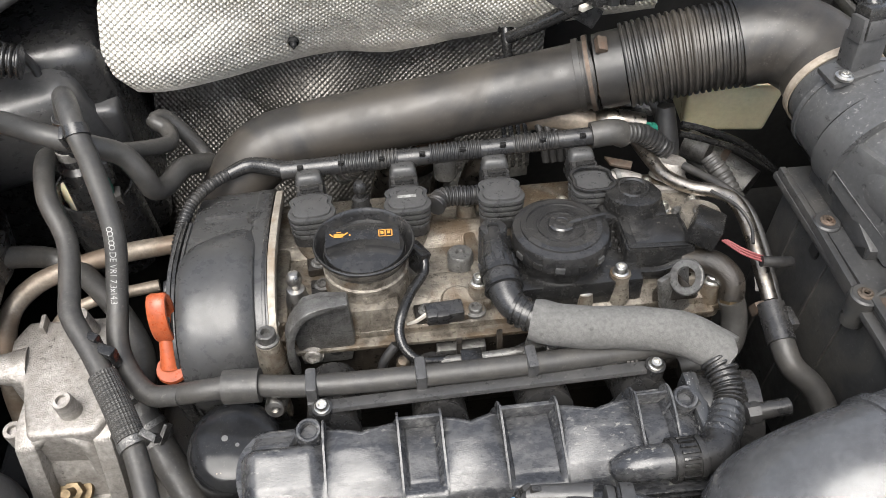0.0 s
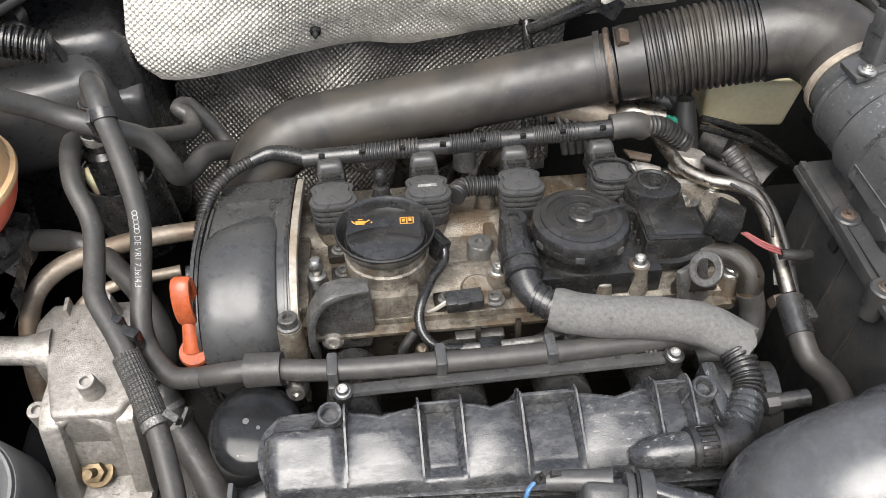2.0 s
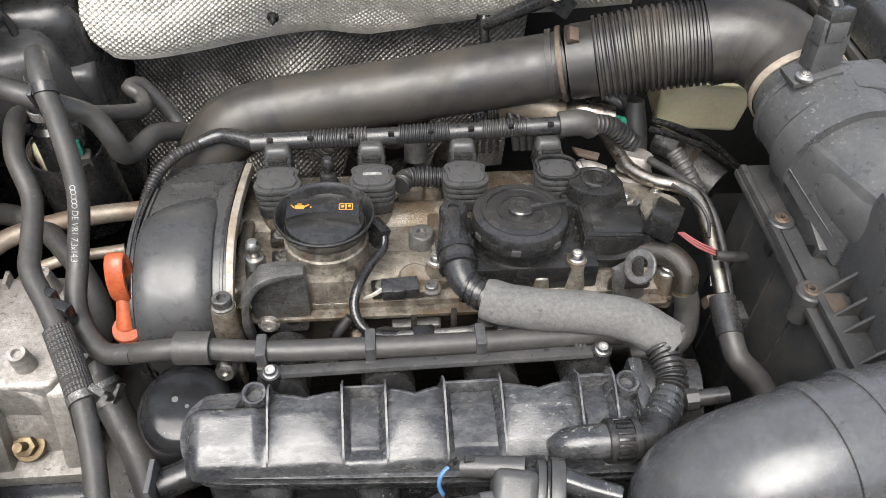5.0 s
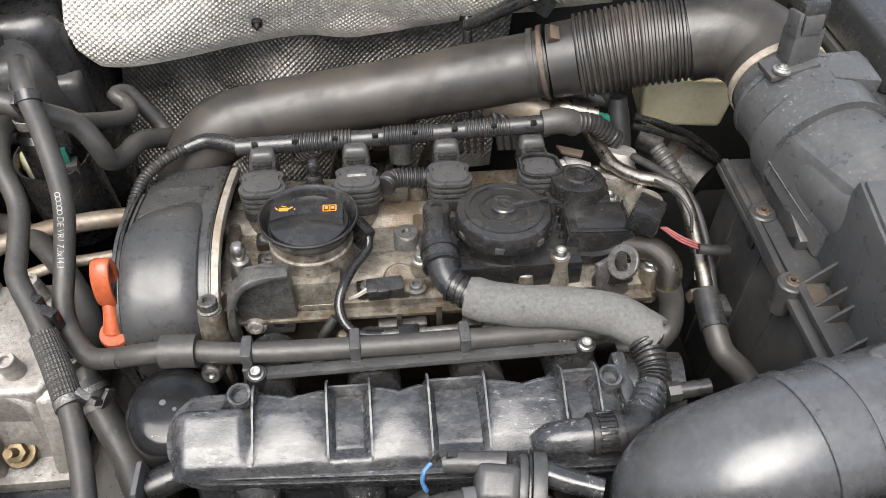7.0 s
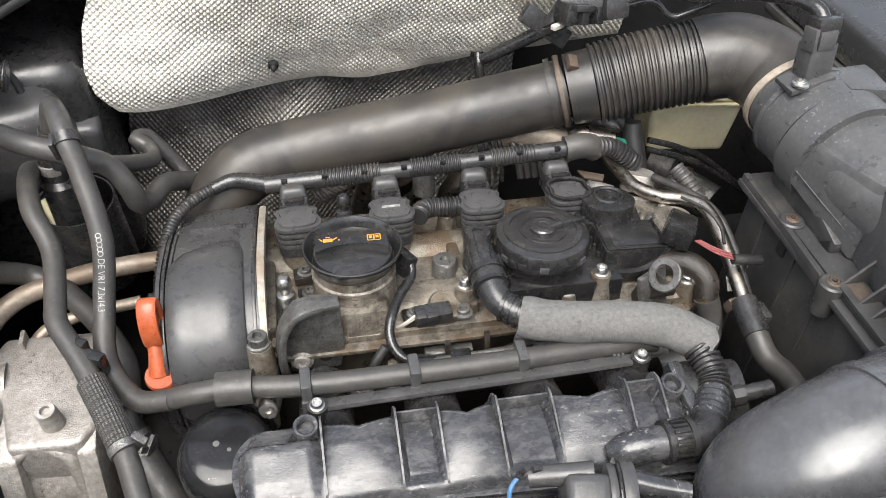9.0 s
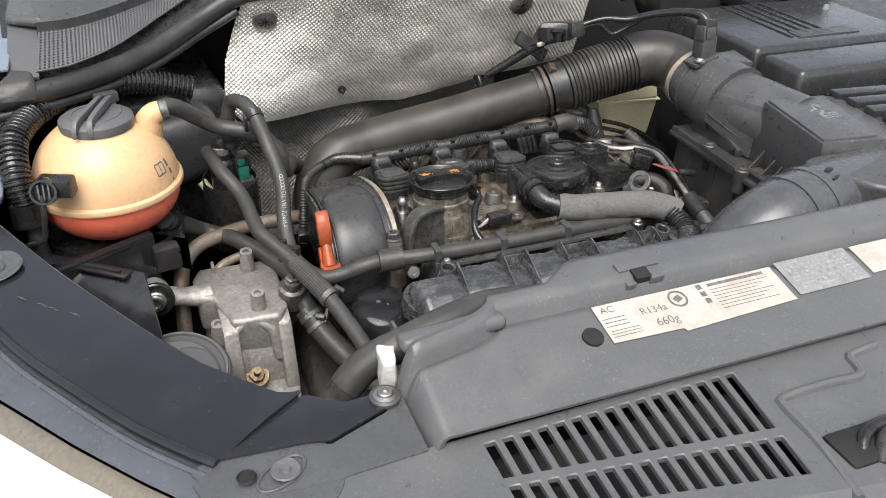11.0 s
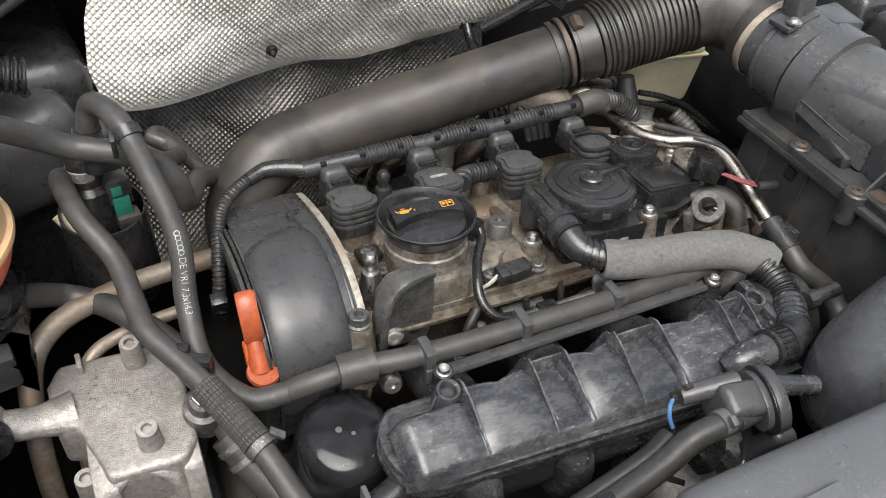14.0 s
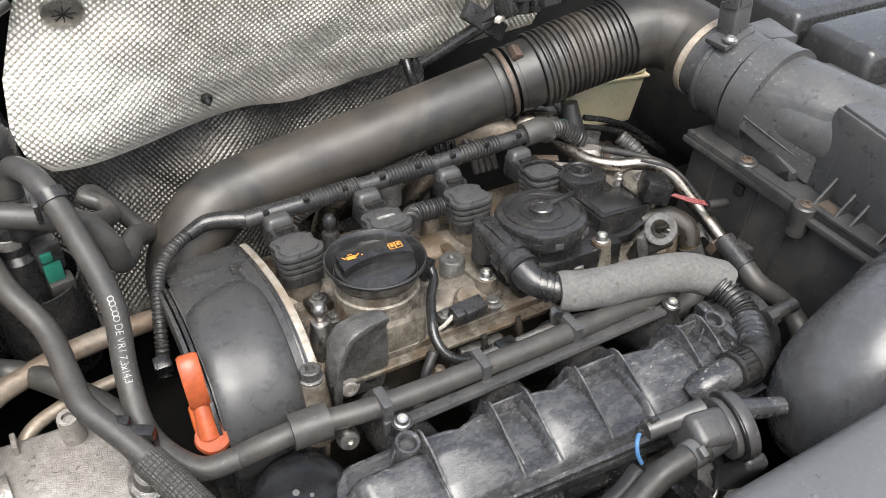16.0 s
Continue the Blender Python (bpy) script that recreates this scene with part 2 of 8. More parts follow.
    if dirt and dust_rough:
        dr = nd.new("ShaderNodeMix")
        lk.new(mul.outputs[0], dr.inputs["Factor"])
        lk.new(rough_out, dr.inputs["A"])
        dr.inputs["B"].default_value = dust_rough
        rough_out = dr.outputs["Result"]
    lk.new(rough_out, bs.inputs["Roughness"])
    bs.inputs["Metallic"].default_value = metal
    bs.inputs["Coat Weight"].default_value = coat
    bs.inputs["Coat Roughness"].default_value = 0.08
    bs.inputs["Specular IOR Level"].default_value = spec
    bs.inputs["IOR"].default_value = ior
    if sub:
        bs.inputs["Subsurface Weight"].default_value = sub
        bs.inputs["Subsurface Radius"].default_value = (0.02, 0.01, 0.005)
        bs.inputs["Subsurface Scale"].default_value = 0.5
    if bump:
        bp = nd.new("ShaderNodeBump")
        bp.inputs["Strength"].default_value = bump
        bp.inputs["Distance"].default_value = bump_dist
        add = nd.new("ShaderNodeMath")
        add.operation = "ADD"
        lk.new(noise_at(grain, 3), add.inputs[0])
        lk.new(noise_at(grain * 0.15, 4), add.inputs[1])
        lk.new(add.outputs[0], bp.inputs["Height"])
        lk.new(bp.outputs["Normal"], bs.inputs["Normal"])
    return m


DUST = (0.16, 0.145, 0.12)
M_PLASTIC = surface("black_plastic", (0.016, 0.016, 0.0165), 0.30, dirt=(0.075, 0.07, 0.062), amount=0.32, dirt_size=30, speck=(0.14, 0.13, 0.12), speck_amount=0.3, spec=0.6)
M_PLASTIC_DUSTY = surface("dusty_plastic", (0.042, 0.042, 0.0425), 0.36, dirt=(0.115, 0.11, 0.102), amount=0.36, dirt_size=20, bump=0.2, speck=(0.24, 0.23, 0.215), speck_amount=0.3, spec=0.6)
M_PLASTIC_GLOSS = surface("wet_plastic", (0.024, 0.025, 0.027), 0.20, dirt=(0.16, 0.16, 0.157), amount=0.34, dirt_size=70, rough_var=0.08, bump=0.14, hard=0.10, level=0.56, speck=(0.42, 0.41, 0.39), speck_amount=0.6, speck_size=380.0, spec=0.9, streak=(1.0, 0.45, 1.0))
M_BLACK = surface("clean_black_plastic", (0.010, 0.010, 0.0103), 0.22, dirt=(0.085, 0.08, 0.07), amount=0.2, dirt_size=30, bump=0.1, speck=(0.14, 0.13, 0.115), speck_amount=0.2, spec=0.6)
# near-black: bay walls, and fills that stand for the shade in holes
M_DARK = surface("deep_black", (0.006, 0.006, 0.006), 0.7, dirt=(0.022, 0.02, 0.018), amount=0.5)
M_RUBBER = surface("hose_rubber", (0.033, 0.032, 0.0305), 0.46, dirt=(0.085, 0.078, 0.067), amount=0.45, dirt_size=36, bump=0.25, speck=(0.15, 0.14, 0.125), speck_amount=0.4)
M_RUBBER_DARK = surface("dark_hose_rubber", (0.016, 0.016, 0.0165), 0.42, dirt=(0.085, 0.077, 0.066), amount=0.45, dirt_size=26)
M_FOAM = surface("foam_sleeve", (0.118, 0.116, 0.111), 0.92, dirt=(0.055, 0.054, 0.051), amount=0.5, dirt_size=60, grain=1300, bump=0.7, bump_dist=0.0014, hard=0.16, speck=(0.022, 0.021, 0.02), speck_amount=0.45, speck_size=210.0)
M_PIPE = surface("intake_pipe_plastic", (0.017, 0.0165, 0.016), 0.42, dirt=(0.056, 0.047, 0.038), amount=0.55, dirt_size=14, bump=0.14, speck=(0.10, 0.09, 0.08), speck_amount=0.35, stain=(0.050, 0.043, 0.035), stain_amount=0.6, stain_size=8.0)
M_ALU = surface("cast_aluminium", (0.315, 0.298, 0.278), 0.45, metal=0.5, dirt=(0.13, 0.115, 0.098), amount=0.6, dirt_size=45, grain=700, bump=0.6, bump_dist=0.0014, spread=0.25, speck=(0.045, 0.04, 0.035), speck_amount=0.85, speck_size=240.0, stain=(0.20, 0.185, 0.168), stain_amount=0.6, stain_size=15.0)
M_HEAD = surface("oily_cast_aluminium", (0.200, 0.180, 0.150), 0.36, metal=0.4, dirt=(0.020, 0.014, 0.009), amount=0.97, dirt_size=40, grain=700, bump=0.6, bump_dist=0.0014, spread=0.28, rough_var=0.20, hard=0.10, level=0.50, speck=(0.025, 0.017, 0.011), speck_amount=0.85, speck_size=260.0, stain=(0.085, 0.056, 0.031), stain_amount=0.7, stain_size=17.0)
M_STEEL = surface("worn_steel", (0.40, 0.39, 0.37), 0.36, metal=1.0, dirt=(0.2, 0.16, 0.12), amount=0.5, dirt_size=60, bump=0.15)
M_BRACKET = surface("greasy_steel", (0.15, 0.148, 0.142), 0.36, metal=0.6, dirt=(0.028, 0.024, 0.02), amount=0.9, dirt_size=70, grain=600, bump=0.6, bump_dist=0.0014, spread=0.3, hard=0.14, level=0.5, speck=(0.26, 0.255, 0.25), speck_amount=0.5)
M_ZINC = surface("zinc_screw", (0.60, 0.59, 0.56), 0.36, metal=1.0, dirt=(0.3, 0.26, 0.2), amount=0.5, dirt_size=90)
M_RUST = surface("rusty_steel", (0.085, 0.068, 0.054), 0.6, metal=0.5, dirt=(0.12, 0.06, 0.035), amount=0.6, dirt_size=80, bump=0.4)
M_GOLD = surface("yellow_zinc_nut", (0.15, 0.115, 0.070), 0.5, metal=0.8, dirt=(0.07, 0.045, 0.025), amount=0.8, dirt_size=90)
M_TUBE = surface("brushed_steel_tube", (0.42, 0.385, 0.34), 0.34, metal=1.0, dirt=(0.10, 0.07, 0.045), amount=0.85, dirt_size=34)
M_ORANGE = surface("orange_plastic", (0.30, 0.066, 0.024), 0.34, dirt=(0.13, 0.035, 0.016), amount=0.7, dirt_size=70, bump=0.08)
M_ORANGE_BRIGHT = surface("bright_orange_plastic", (0.46, 0.095, 0.025), 0.4, bump=0.05)
M_PRINT_ORANGE = surface("orange_print", (0.42, 0.19, 0.03), 0.5, bump=0)
M_PRINT = surface("pale_print", (0.22, 0.22, 0.21), 0.6, bump=0, spread=0.45)
M_PRINT_DARK = surface("dark_print", (0.105, 0.10, 0.093), 0.6, bump=0, spread=0.4)
M_FOIL = surface("embossed_aluminium_foil", (0.565, 0.54, 0.485), 0.36, metal=0.5, dirt=(0.34, 0.30, 0.235), amount=0.6, dirt_size=10, grain=500, bump=0.08, rough_var=0.1, speck=(0.2, 0.17, 0.13), speck_amount=0.35)
M_FOIL_DARK = surface("dark_aluminium_foil", (0.13, 0.124, 0.112), 0.44, metal=0.75, dirt=(0.05, 0.046, 0.042), amount=0.85, dirt_size=10, grain=500, bump=0.1)
M_TANK = surface("aged_tank_plastic", (0.56, 0.368, 0.205), 0.36, dirt=(0.45, 0.25, 0.11), amount=0.6, dirt_size=7, bump=0.05, sub=0.35, spread=0.05, speck=(0.25, 0.14, 0.07), speck_amount=0.3)
M_COOLANT = surface("coolant_tank_plastic", (0.76, 0.17, 0.10), 0.34, dirt=(0.56, 0.09, 0.06), amount=0.4, dirt_size=8, bump=0.05, sub=0.3, spread=0.05)
M_CREAM = surface("cream_reservoir_plastic", (0.66, 0.61, 0.42), 0.34, dirt=(0.40, 0.33, 0.18), amount=0.45, dirt_size=14, bump=0.03, spread=0.05, sub=0.2)
M_LABEL = surface("paper_label", (0.37, 0.35, 0.315), 0.5, dirt=(0.27, 0.22, 0.17), amount=0.8, dirt_size=26, bump=0.04, spread=0.06, speck=(0.18, 0.15, 0.11), speck_amount=0.5)
M_LABEL_GREY = surface("grey_label", (0.20, 0.20, 0.197), 0.42, dirt=(0.13, 0.13, 0.125), amount=0.5, dirt_size=30, bump=0.04)
M_PANEL = surface("grey_cover_plastic", (0.078, 0.079, 0.082), 0.40, dirt=(0.15, 0.145, 0.135), amount=0.35, dirt_size=10, grain=1500, bump=0.16, bump_dist=0.0004, spread=0.08, speck=(0.30, 0.29, 0.28), speck_amount=0.35, speck_size=420.0)
M_TRIM_BLACK = surface("satin_black_trim", (0.012, 0.0125, 0.0140), 0.19, dirt=(0.04, 0.042, 0.045), amount=0.25, dirt_size=16, bump=0.02, rough_var=0.07, spread=0.05, spec=0.6, speck=(0.2, 0.2, 0.2), speck_amount=0.08, speck_size=200.0)
# silver-blue wing paint, darkened by the dark reflections put into its colour
M_PAINT = surface("dark_reflection_blue_paint", (0.078, 0.085, 0.096), 0.24, metal=0.3, dirt=(0.045, 0.045, 0.045), amount=0.6, dirt_size=14, speck=(0.3, 0.3, 0.3), speck_amount=0.3, coat=0.5, bump=0.02, spread=0.03)
# silver brightened towards white for the blown-out bumper top
M_PAINT_WHITE = surface("white_silver_paint", (0.60, 0.61, 0.625), 0.2, metal=0.15, dirt=(0.6, 0.59, 0.56), amount=0.3, dirt_size=6, coat=0.7, bump=0.02, spread=0.02)
M_AMBER = surface("amber_lens", (0.85, 0.42, 0.08), 0.2, bump=0.02)
M_GREEN = surface("green_connector", (0.015, 0.12, 0.085), 0.4, bump=0.05)
M_BLUE = surface("blue_clip", (0.06, 0.15, 0.30), 0.4, bump=0.05)
M_RED = surface("red_wire", (0.16, 0.04, 0.04), 0.5, bump=0.05)
M_WHITE = surface("white_foam", (0.52, 0.50, 0.47), 0.9, dirt=(0.3, 0.25, 0.19), amount=0.5, dirt_size=30, bump=0.5, bump_dist=0.002)
M_GROUND = surface("concrete", (0.30, 0.295, 0.285), 0.85, dirt=(0.2, 0.195, 0.185), amount=0.5, dirt_size=1.5, grain=60, bump=0.4, bump_dist=0.004)
M_BAND = surface("stained_clamp_band", (0.36, 0.31, 0.25), 0.5, metal=0.3, dirt=(0.14, 0.09, 0.05), amount=0.7, dirt_size=50)
# greasy metal, base lowered further to hold the shade of the gaps
M_GREASE_SHADE = surface("greasy_shade_black", (0.011, 0.0095, 0.008), 0.36, dirt=(0.036, 0.028, 0.02), amount=0.7, dirt_size=40, bump=0.5, bump_dist=0.0012)
M_DOME = surface("grey_moulded_plastic", (0.036, 0.0363, 0.037), 0.31, dirt=(0.065, 0.063, 0.058), amount=0.45, dirt_size=24, bump=0.12, rough_var=0.12, spec=0.5, speck=(0.14, 0.135, 0.12), speck_amount=0.35)
M_RIB = surface("worn_rib_plastic", (0.040, 0.041, 0.044), 0.26, dirt=(0.21, 0.208, 0.20), amount=0.6, dirt_size=60, bump=0.2, hard=0.08)
M_CHALKY = surface("chalky_black_plastic", (0.026, 0.027, 0.030), 0.24, dirt=(0.15, 0.15, 0.148), amount=0.36, dirt_size=110, rough_var=0.12, bump=0.22, hard=0.10, level=0.55, speck=(0.36, 0.35, 0.32), speck_amount=0.6, speck_size=300.0, spec=0.65, dust_rough=0.55, streak=(0.55, 1.0, 1.0), stain=(0.080, 0.079, 0.077), stain_amount=0.3, stain_size=34.0)
M_AIRBOX = surface("dull_black_plastic", (0.028, 0.0282, 0.0287), 0.40, dirt=(0.085, 0.082, 0.076), amount=0.32, dirt_size=16, bump=0.2, speck=(0.22, 0.21, 0.20), speck_amount=0.35, speck_size=300.0, spec=0.55, stain=(0.055, 0.052, 0.047), stain_amount=0.6, stain_size=14.0)
# M_AIRBOX made lighter: the sky's sheen on the lid is in the colour
M_AIRBOX_TOP = surface("sheen_grey_plastic", (0.048, 0.0485, 0.0495), 0.36, dirt=(0.12, 0.118, 0.112), amount=0.34, dirt_size=18, bump=0.2, speck=(0.30, 0.29, 0.28), speck_amount=0.45, speck_size=280.0, spec=0.6)
M_RIM = surface("glossy_cap_plastic", (0.014, 0.014, 0.0145), 0.17, dirt=(0.07, 0.066, 0.060), amount=0.4, dirt_size=40, bump=0.05, rough_var=0.06, spec=0.7, speck=(0.12, 0.11, 0.10), speck_amount=0.25)
M_RIM_ALU = surface("stained_rim_aluminium", (0.33, 0.30, 0.255), 0.5, metal=0.3, dirt=(0.05, 0.034, 0.022), amount=0.85, dirt_size=34, grain=700, bump=0.4, bump_dist=0.001, spread=0.2, stain=(0.22, 0.17, 0.12), stain_amount=0.8, stain_size=22.0)
# the amber stain puts warm reflections into the lens colour
M_LENS = surface("headlamp_lens", (0.38, 0.36, 0.33), 0.08, dirt=(0.48, 0.46, 0.43), amount=0.5, dirt_size=9, bump=0.02, rough_var=0.03, coat=1.0, stain=(0.55, 0.30, 0.10), stain_amount=0.75, stain_size=7.0)
M_BATT = surface("smooth_black_lid", (0.024, 0.0243, 0.025), 0.25, dirt=(0.06, 0.058, 0.054), amount=0.3, dirt_size=12, bump=0.08, rough_var=0.06, speck=(0.20, 0.19, 0.18), speck_amount=0.3, spec=0.65)
M_ACPIPE = surface("dull_aluminium_pipe", (0.25, 0.215, 0.175), 0.5, metal=0.45, dirt=(0.12, 0.085, 0.06), amount=0.7, dirt_size=30, bump=0.15, stain=(0.16, 0.115, 0.08), stain_amount=0.7, stain_size=14.0)
M_GASKET = surface("tan_lamp_gasket", (0.12, 0.105, 0.085), 0.5, dirt=(0.13, 0.11, 0.085), amount=0.6, dirt_size=20, bump=0.1)
M_FILTER = surface("glossy_black_enamel", (0.012, 0.0125, 0.014), 0.12, dirt=(0.06, 0.06, 0.055), amount=0.2, dirt_size=30, bump=0.04, rough_var=0.04, spec=0.35, speck=(0.12, 0.115, 0.10), speck_amount=0.25, speck_size=600.0)
# same wing paint, paled to carry the sky mirrored in it
M_RAIL_PAINT = surface("sky_paled_blue_paint", (0.20, 0.235, 0.285), 0.2, metal=0.3, dirt=(0.22, 0.23, 0.24), amount=0.3, dirt_size=8, coat=0.6, bump=0.02, spread=0.03)
# trim black raised to grey, with the reflections on these pieces painted in
M_CORNER = surface("reflection_grey_trim", (0.058, 0.059, 0.062), 0.28, dirt=(0.12, 0.12, 0.12), amount=0.3, dirt_size=14, bump=0.06, rough_var=0.06, spread=0.06, spec=0.6)
M_SCOOP = surface("wet_dusty_plastic", (0.060, 0.061, 0.064), 0.27, dirt=(0.022, 0.022, 0.023), amount=0.55, dirt_size=26, bump=0.12, hard=0.05, level=0.58, rough_var=0.1, speck=(0.006, 0.006, 0.006), speck_amount=0.85, speck_size=170.0, spec=0.7)

# ---- the setting: ground and the walls of the engine bay ----
def curve_at(table, x):
    return float(np.interp(x, [a for a, b in table], [b for a, b in table]))


ground = finish("ground", sheet(lambda u, v: Vector((-30 + 60 * u, -30 + 60 * v, 0)), 2, 2, 0), M_GROUND)
tagged(ground, "grey concrete yard under the car", "ground", kind="structure")
# plain near-black walls added to close off the bay's unseen depth
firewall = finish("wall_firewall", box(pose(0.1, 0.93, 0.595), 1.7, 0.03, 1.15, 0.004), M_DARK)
tagged(firewall, "near-black bulkhead behind the engine", "bulkhead", kind="structure")
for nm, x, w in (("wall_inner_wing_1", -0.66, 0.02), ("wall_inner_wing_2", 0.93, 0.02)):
    tagged(finish(nm, box(pose(x, 0.45, 0.50), w, 1.0, 0.96, 0.004), M_DARK), "near-black inner wing of the engine bay", "inner wing", kind="structure")
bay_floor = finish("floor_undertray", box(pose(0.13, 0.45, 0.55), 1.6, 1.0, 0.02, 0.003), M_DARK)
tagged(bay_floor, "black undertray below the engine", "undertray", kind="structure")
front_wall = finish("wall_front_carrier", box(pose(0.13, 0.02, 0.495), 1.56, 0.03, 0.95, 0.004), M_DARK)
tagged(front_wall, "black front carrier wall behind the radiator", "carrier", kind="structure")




# ---- heat shields ----
def foil(name, xl, xr, ztop, zbot, yat, pitch, depth, nu, nv, crumple, seed, hole=None):
    """Embossed foil between two side edges and a top and bottom edge, with its dimples and creases as relief."""
    verts, faces = [], []
    for i in range(nu + 1):
        u = i / nu
        for j in range(nv + 1):
            v = j / nv
            x = curve_at(xl, v) * (1 - u) + curve_at(xr, v) * u
            z = curve_at(ztop, x) * (1 - v) + curve_at(zbot, x) * v
            y = yat(x, z)
            a, b = (x * 0.80 + z * 0.65) / pitch * math.pi, (x * 0.62 - z * 0.86) / pitch * math.pi
            q = Vector((x * 9 + seed, z * 11, seed))
            c = noise.noise(q) * crumple + noise.noise(q * 2.7) * crumple * 0.45 + abs(noise.noise(q * 1.6 + Vector((7, 1, 0)))) * -crumple * 0.7
            fade = min(1, v * 12, (1 - v) * 12)
            y += c - depth * (abs(math.sin(a)) * abs(math.sin(b))) ** 0.85 * fade
            verts.append((x, y, z))
    for i in range(nu):
        for j in range(nv):
            k = i * (nv + 1) + j
            if hole:
                x, y, z = verts[k]
                if (x - hole[0]) ** 2 + ((z - hole[1]) * 1.1) ** 2 < hole[2] ** 2:
                    continue
            faces.append((k, k + nv + 1, k + nv + 2, k + 1))
    me = bpy.data.meshes.new(name)
    me.from_pydata(verts, [], faces)
    me.shade_smooth()
    ob = new(name, me)
    return ob


def ease(a):
    a = max(0.0, min(1.0, a))
    return a * a * (3 - 2 * a)


def shield_y(x, z):
    return 0.759 - (0.0698 * (x + 0.248) + 0.3987 * (z - 1.095)) / 0.9144 - 0.092 * ease((-0.08 - x) / 0.22) * ease((1.115 - z) / 0.17)


shield = thing("heat_shield", "silver embossed aluminium heat shield on the bulkhead, creased and stained", "heat shield")
s = foil("shield_sheet", [(0, -0.274), (0.25, -0.290), (0.5, -0.307), (0.75, -0.314), (0.9, -0.308), (1, -0.292)], [(0, 0.237), (0.6, 0.243), (1, 0.246)],
         [(-0.32, 1.128), (-0.27, 1.130), (0.24, 1.142)],
         [(-0.32, 0.965), (-0.285, 0.957), (-0.24, 0.951), (-0.20, 0.948), (-0.17, 0.945), (-0.11, 0.936), (-0.03, 0.934), (0.05, 0.952), (0.106, 0.972), (0.163, 0.976), (0.245, 0.995)],
         shield_y, 0.0047, 0.0021, 640, 270, 0.0060, 3.0, (-0.135, 0.972, 0.0042))
s.data.materials.append(M_FOIL)
s.parent = shield
for x, z in ((-0.248, 1.095), (0.128, 1.098)):
    y = shield_y(x, z) - 0.008
    m = aim((x, y, z), (x, y - 0.91, z - 0.40))
    part("washer", lathe([(0, 0.001), (0.0155, 0.001), (0.017, 0.0), (0.0175, -0.004), (0.004, 0.0035), (0, 0.0035)][:4] + [(0, -0.004)], m, 28), M_STEEL, shield, "dull steel star washer")
    star = [prism([(-0.0007, 0.0), (0.0007, 0.0), (0.0004, 0.0095), (-0.0004, 0.0095)], 0.0006, m @ pose(0, 0, 0.0016, 0, 0, 45 * k)) for k in range(8)]
    part("star_clip", join(*star), M_DARK, shield)
y = shield_y(-0.135, 0.972)
part("eyelet", lathe([(0.0052, 0.004), (0.0062, 0.001), (0.0058, -0.001), (0.0042, -0.001), (0.0036, 0.006), (0, 0.012)], aim((-0.135, y - 0.003, 0.972), (-0.135, y - 1, 0.6)), 20), M_DARK, shield)

lower = thing("turbo_heat_shield", "dark embossed heat shield below the silver one", "heat shield")
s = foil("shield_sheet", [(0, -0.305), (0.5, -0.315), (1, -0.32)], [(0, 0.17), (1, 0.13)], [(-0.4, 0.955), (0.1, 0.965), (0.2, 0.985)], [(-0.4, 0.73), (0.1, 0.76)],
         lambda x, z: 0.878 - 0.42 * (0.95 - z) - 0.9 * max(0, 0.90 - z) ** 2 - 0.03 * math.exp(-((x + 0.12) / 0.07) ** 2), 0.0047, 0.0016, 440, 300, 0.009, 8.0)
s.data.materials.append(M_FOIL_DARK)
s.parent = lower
for x, z in ((-0.27, 0.915), (-0.08, 0.93)):
    part("screw", bolt((x, 0.862 - 0.012 * (x > -0.2), z), (0, -1, 0.4), 0.006, 0.005), M_BRACKET, lower, "dull steel screw")

# ---- front cover panels ----
cover = thing("slam_panel_cover", "grey plastic slam panel cover with a raised rear ridge, dusty", "cover")


def cover_top(u, v):
    """u: left to right; v: front seam to behind the rear ridge."""
    x = -0.272 + 1.17 * u
    yf = 0.034 + 0.006 * u
    yr = 0.150 + 0.01 * u - 0.04 * max(0, 1 - (x + 0.272) / 0.09) ** 0.5 * (1 if x < -0.182 else 0)
    prof = [(0.0, 0.0, 0.0), (0.06, 0.05, 0.001), (0.70, 0.68, 0.0172), (0.76, 0.755, 0.0140), (0.80, 0.785, 0.0280), (0.86, 0.86, 0.0330), (0.92, 0.95, 0.0305), (0.96, 1.0, 0.018), (1.0, 1.0, -0.030)]
    a = np.interp(v, [p[0] for p in prof], [p[1] for p in prof])
    h = np.interp(v, [p[0] for p in prof], [p[2] for p in prof])
    z = 1.0065 - 0.008 * u + float(h)
    left = max(0.0, 1 - (x + 0.272) / 0.014)
    wide = 0.028 * ease((x + 0.135) / 0.05) * ease((float(a) - 0.84) / 0.14)
    return Vector((x + 0.006 * left - 0.010 * left * left, yf + (yr - yf) * float(a) + wide, z - 0.05 * left ** 3))


part("cover_sheet", sheet(cover_top, 260, 44, 0.0035), M_PANEL, cover)
part("flap_ridge", box(pose(-0.222, 0.1205, 1.0275, -13, 0, 3), 0.090, 0.020, 0.013, 0.006, 0.0, 3), M_PANEL, cover)
slot = pose(-0.040, 0.138, 1.0345, 13, 0, 2)
part("latch_slot", join(box(slot @ pose(0, 0.004, 0.002), 0.042, 0.010, 0.006, 0.001), box(slot @ pose(0.012, -0.010, 0), 0.014, 0.010, 0.008, 0.001), box(slot @ pose(-0.014, -0.010, -0.002), 0.010, 0.010, 0.006, 0.001)), M_PANEL, cover)
# solid dark block drawn as the slot's shaded inside
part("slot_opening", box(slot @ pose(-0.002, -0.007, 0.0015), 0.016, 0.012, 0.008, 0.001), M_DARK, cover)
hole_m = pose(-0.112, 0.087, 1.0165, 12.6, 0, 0)
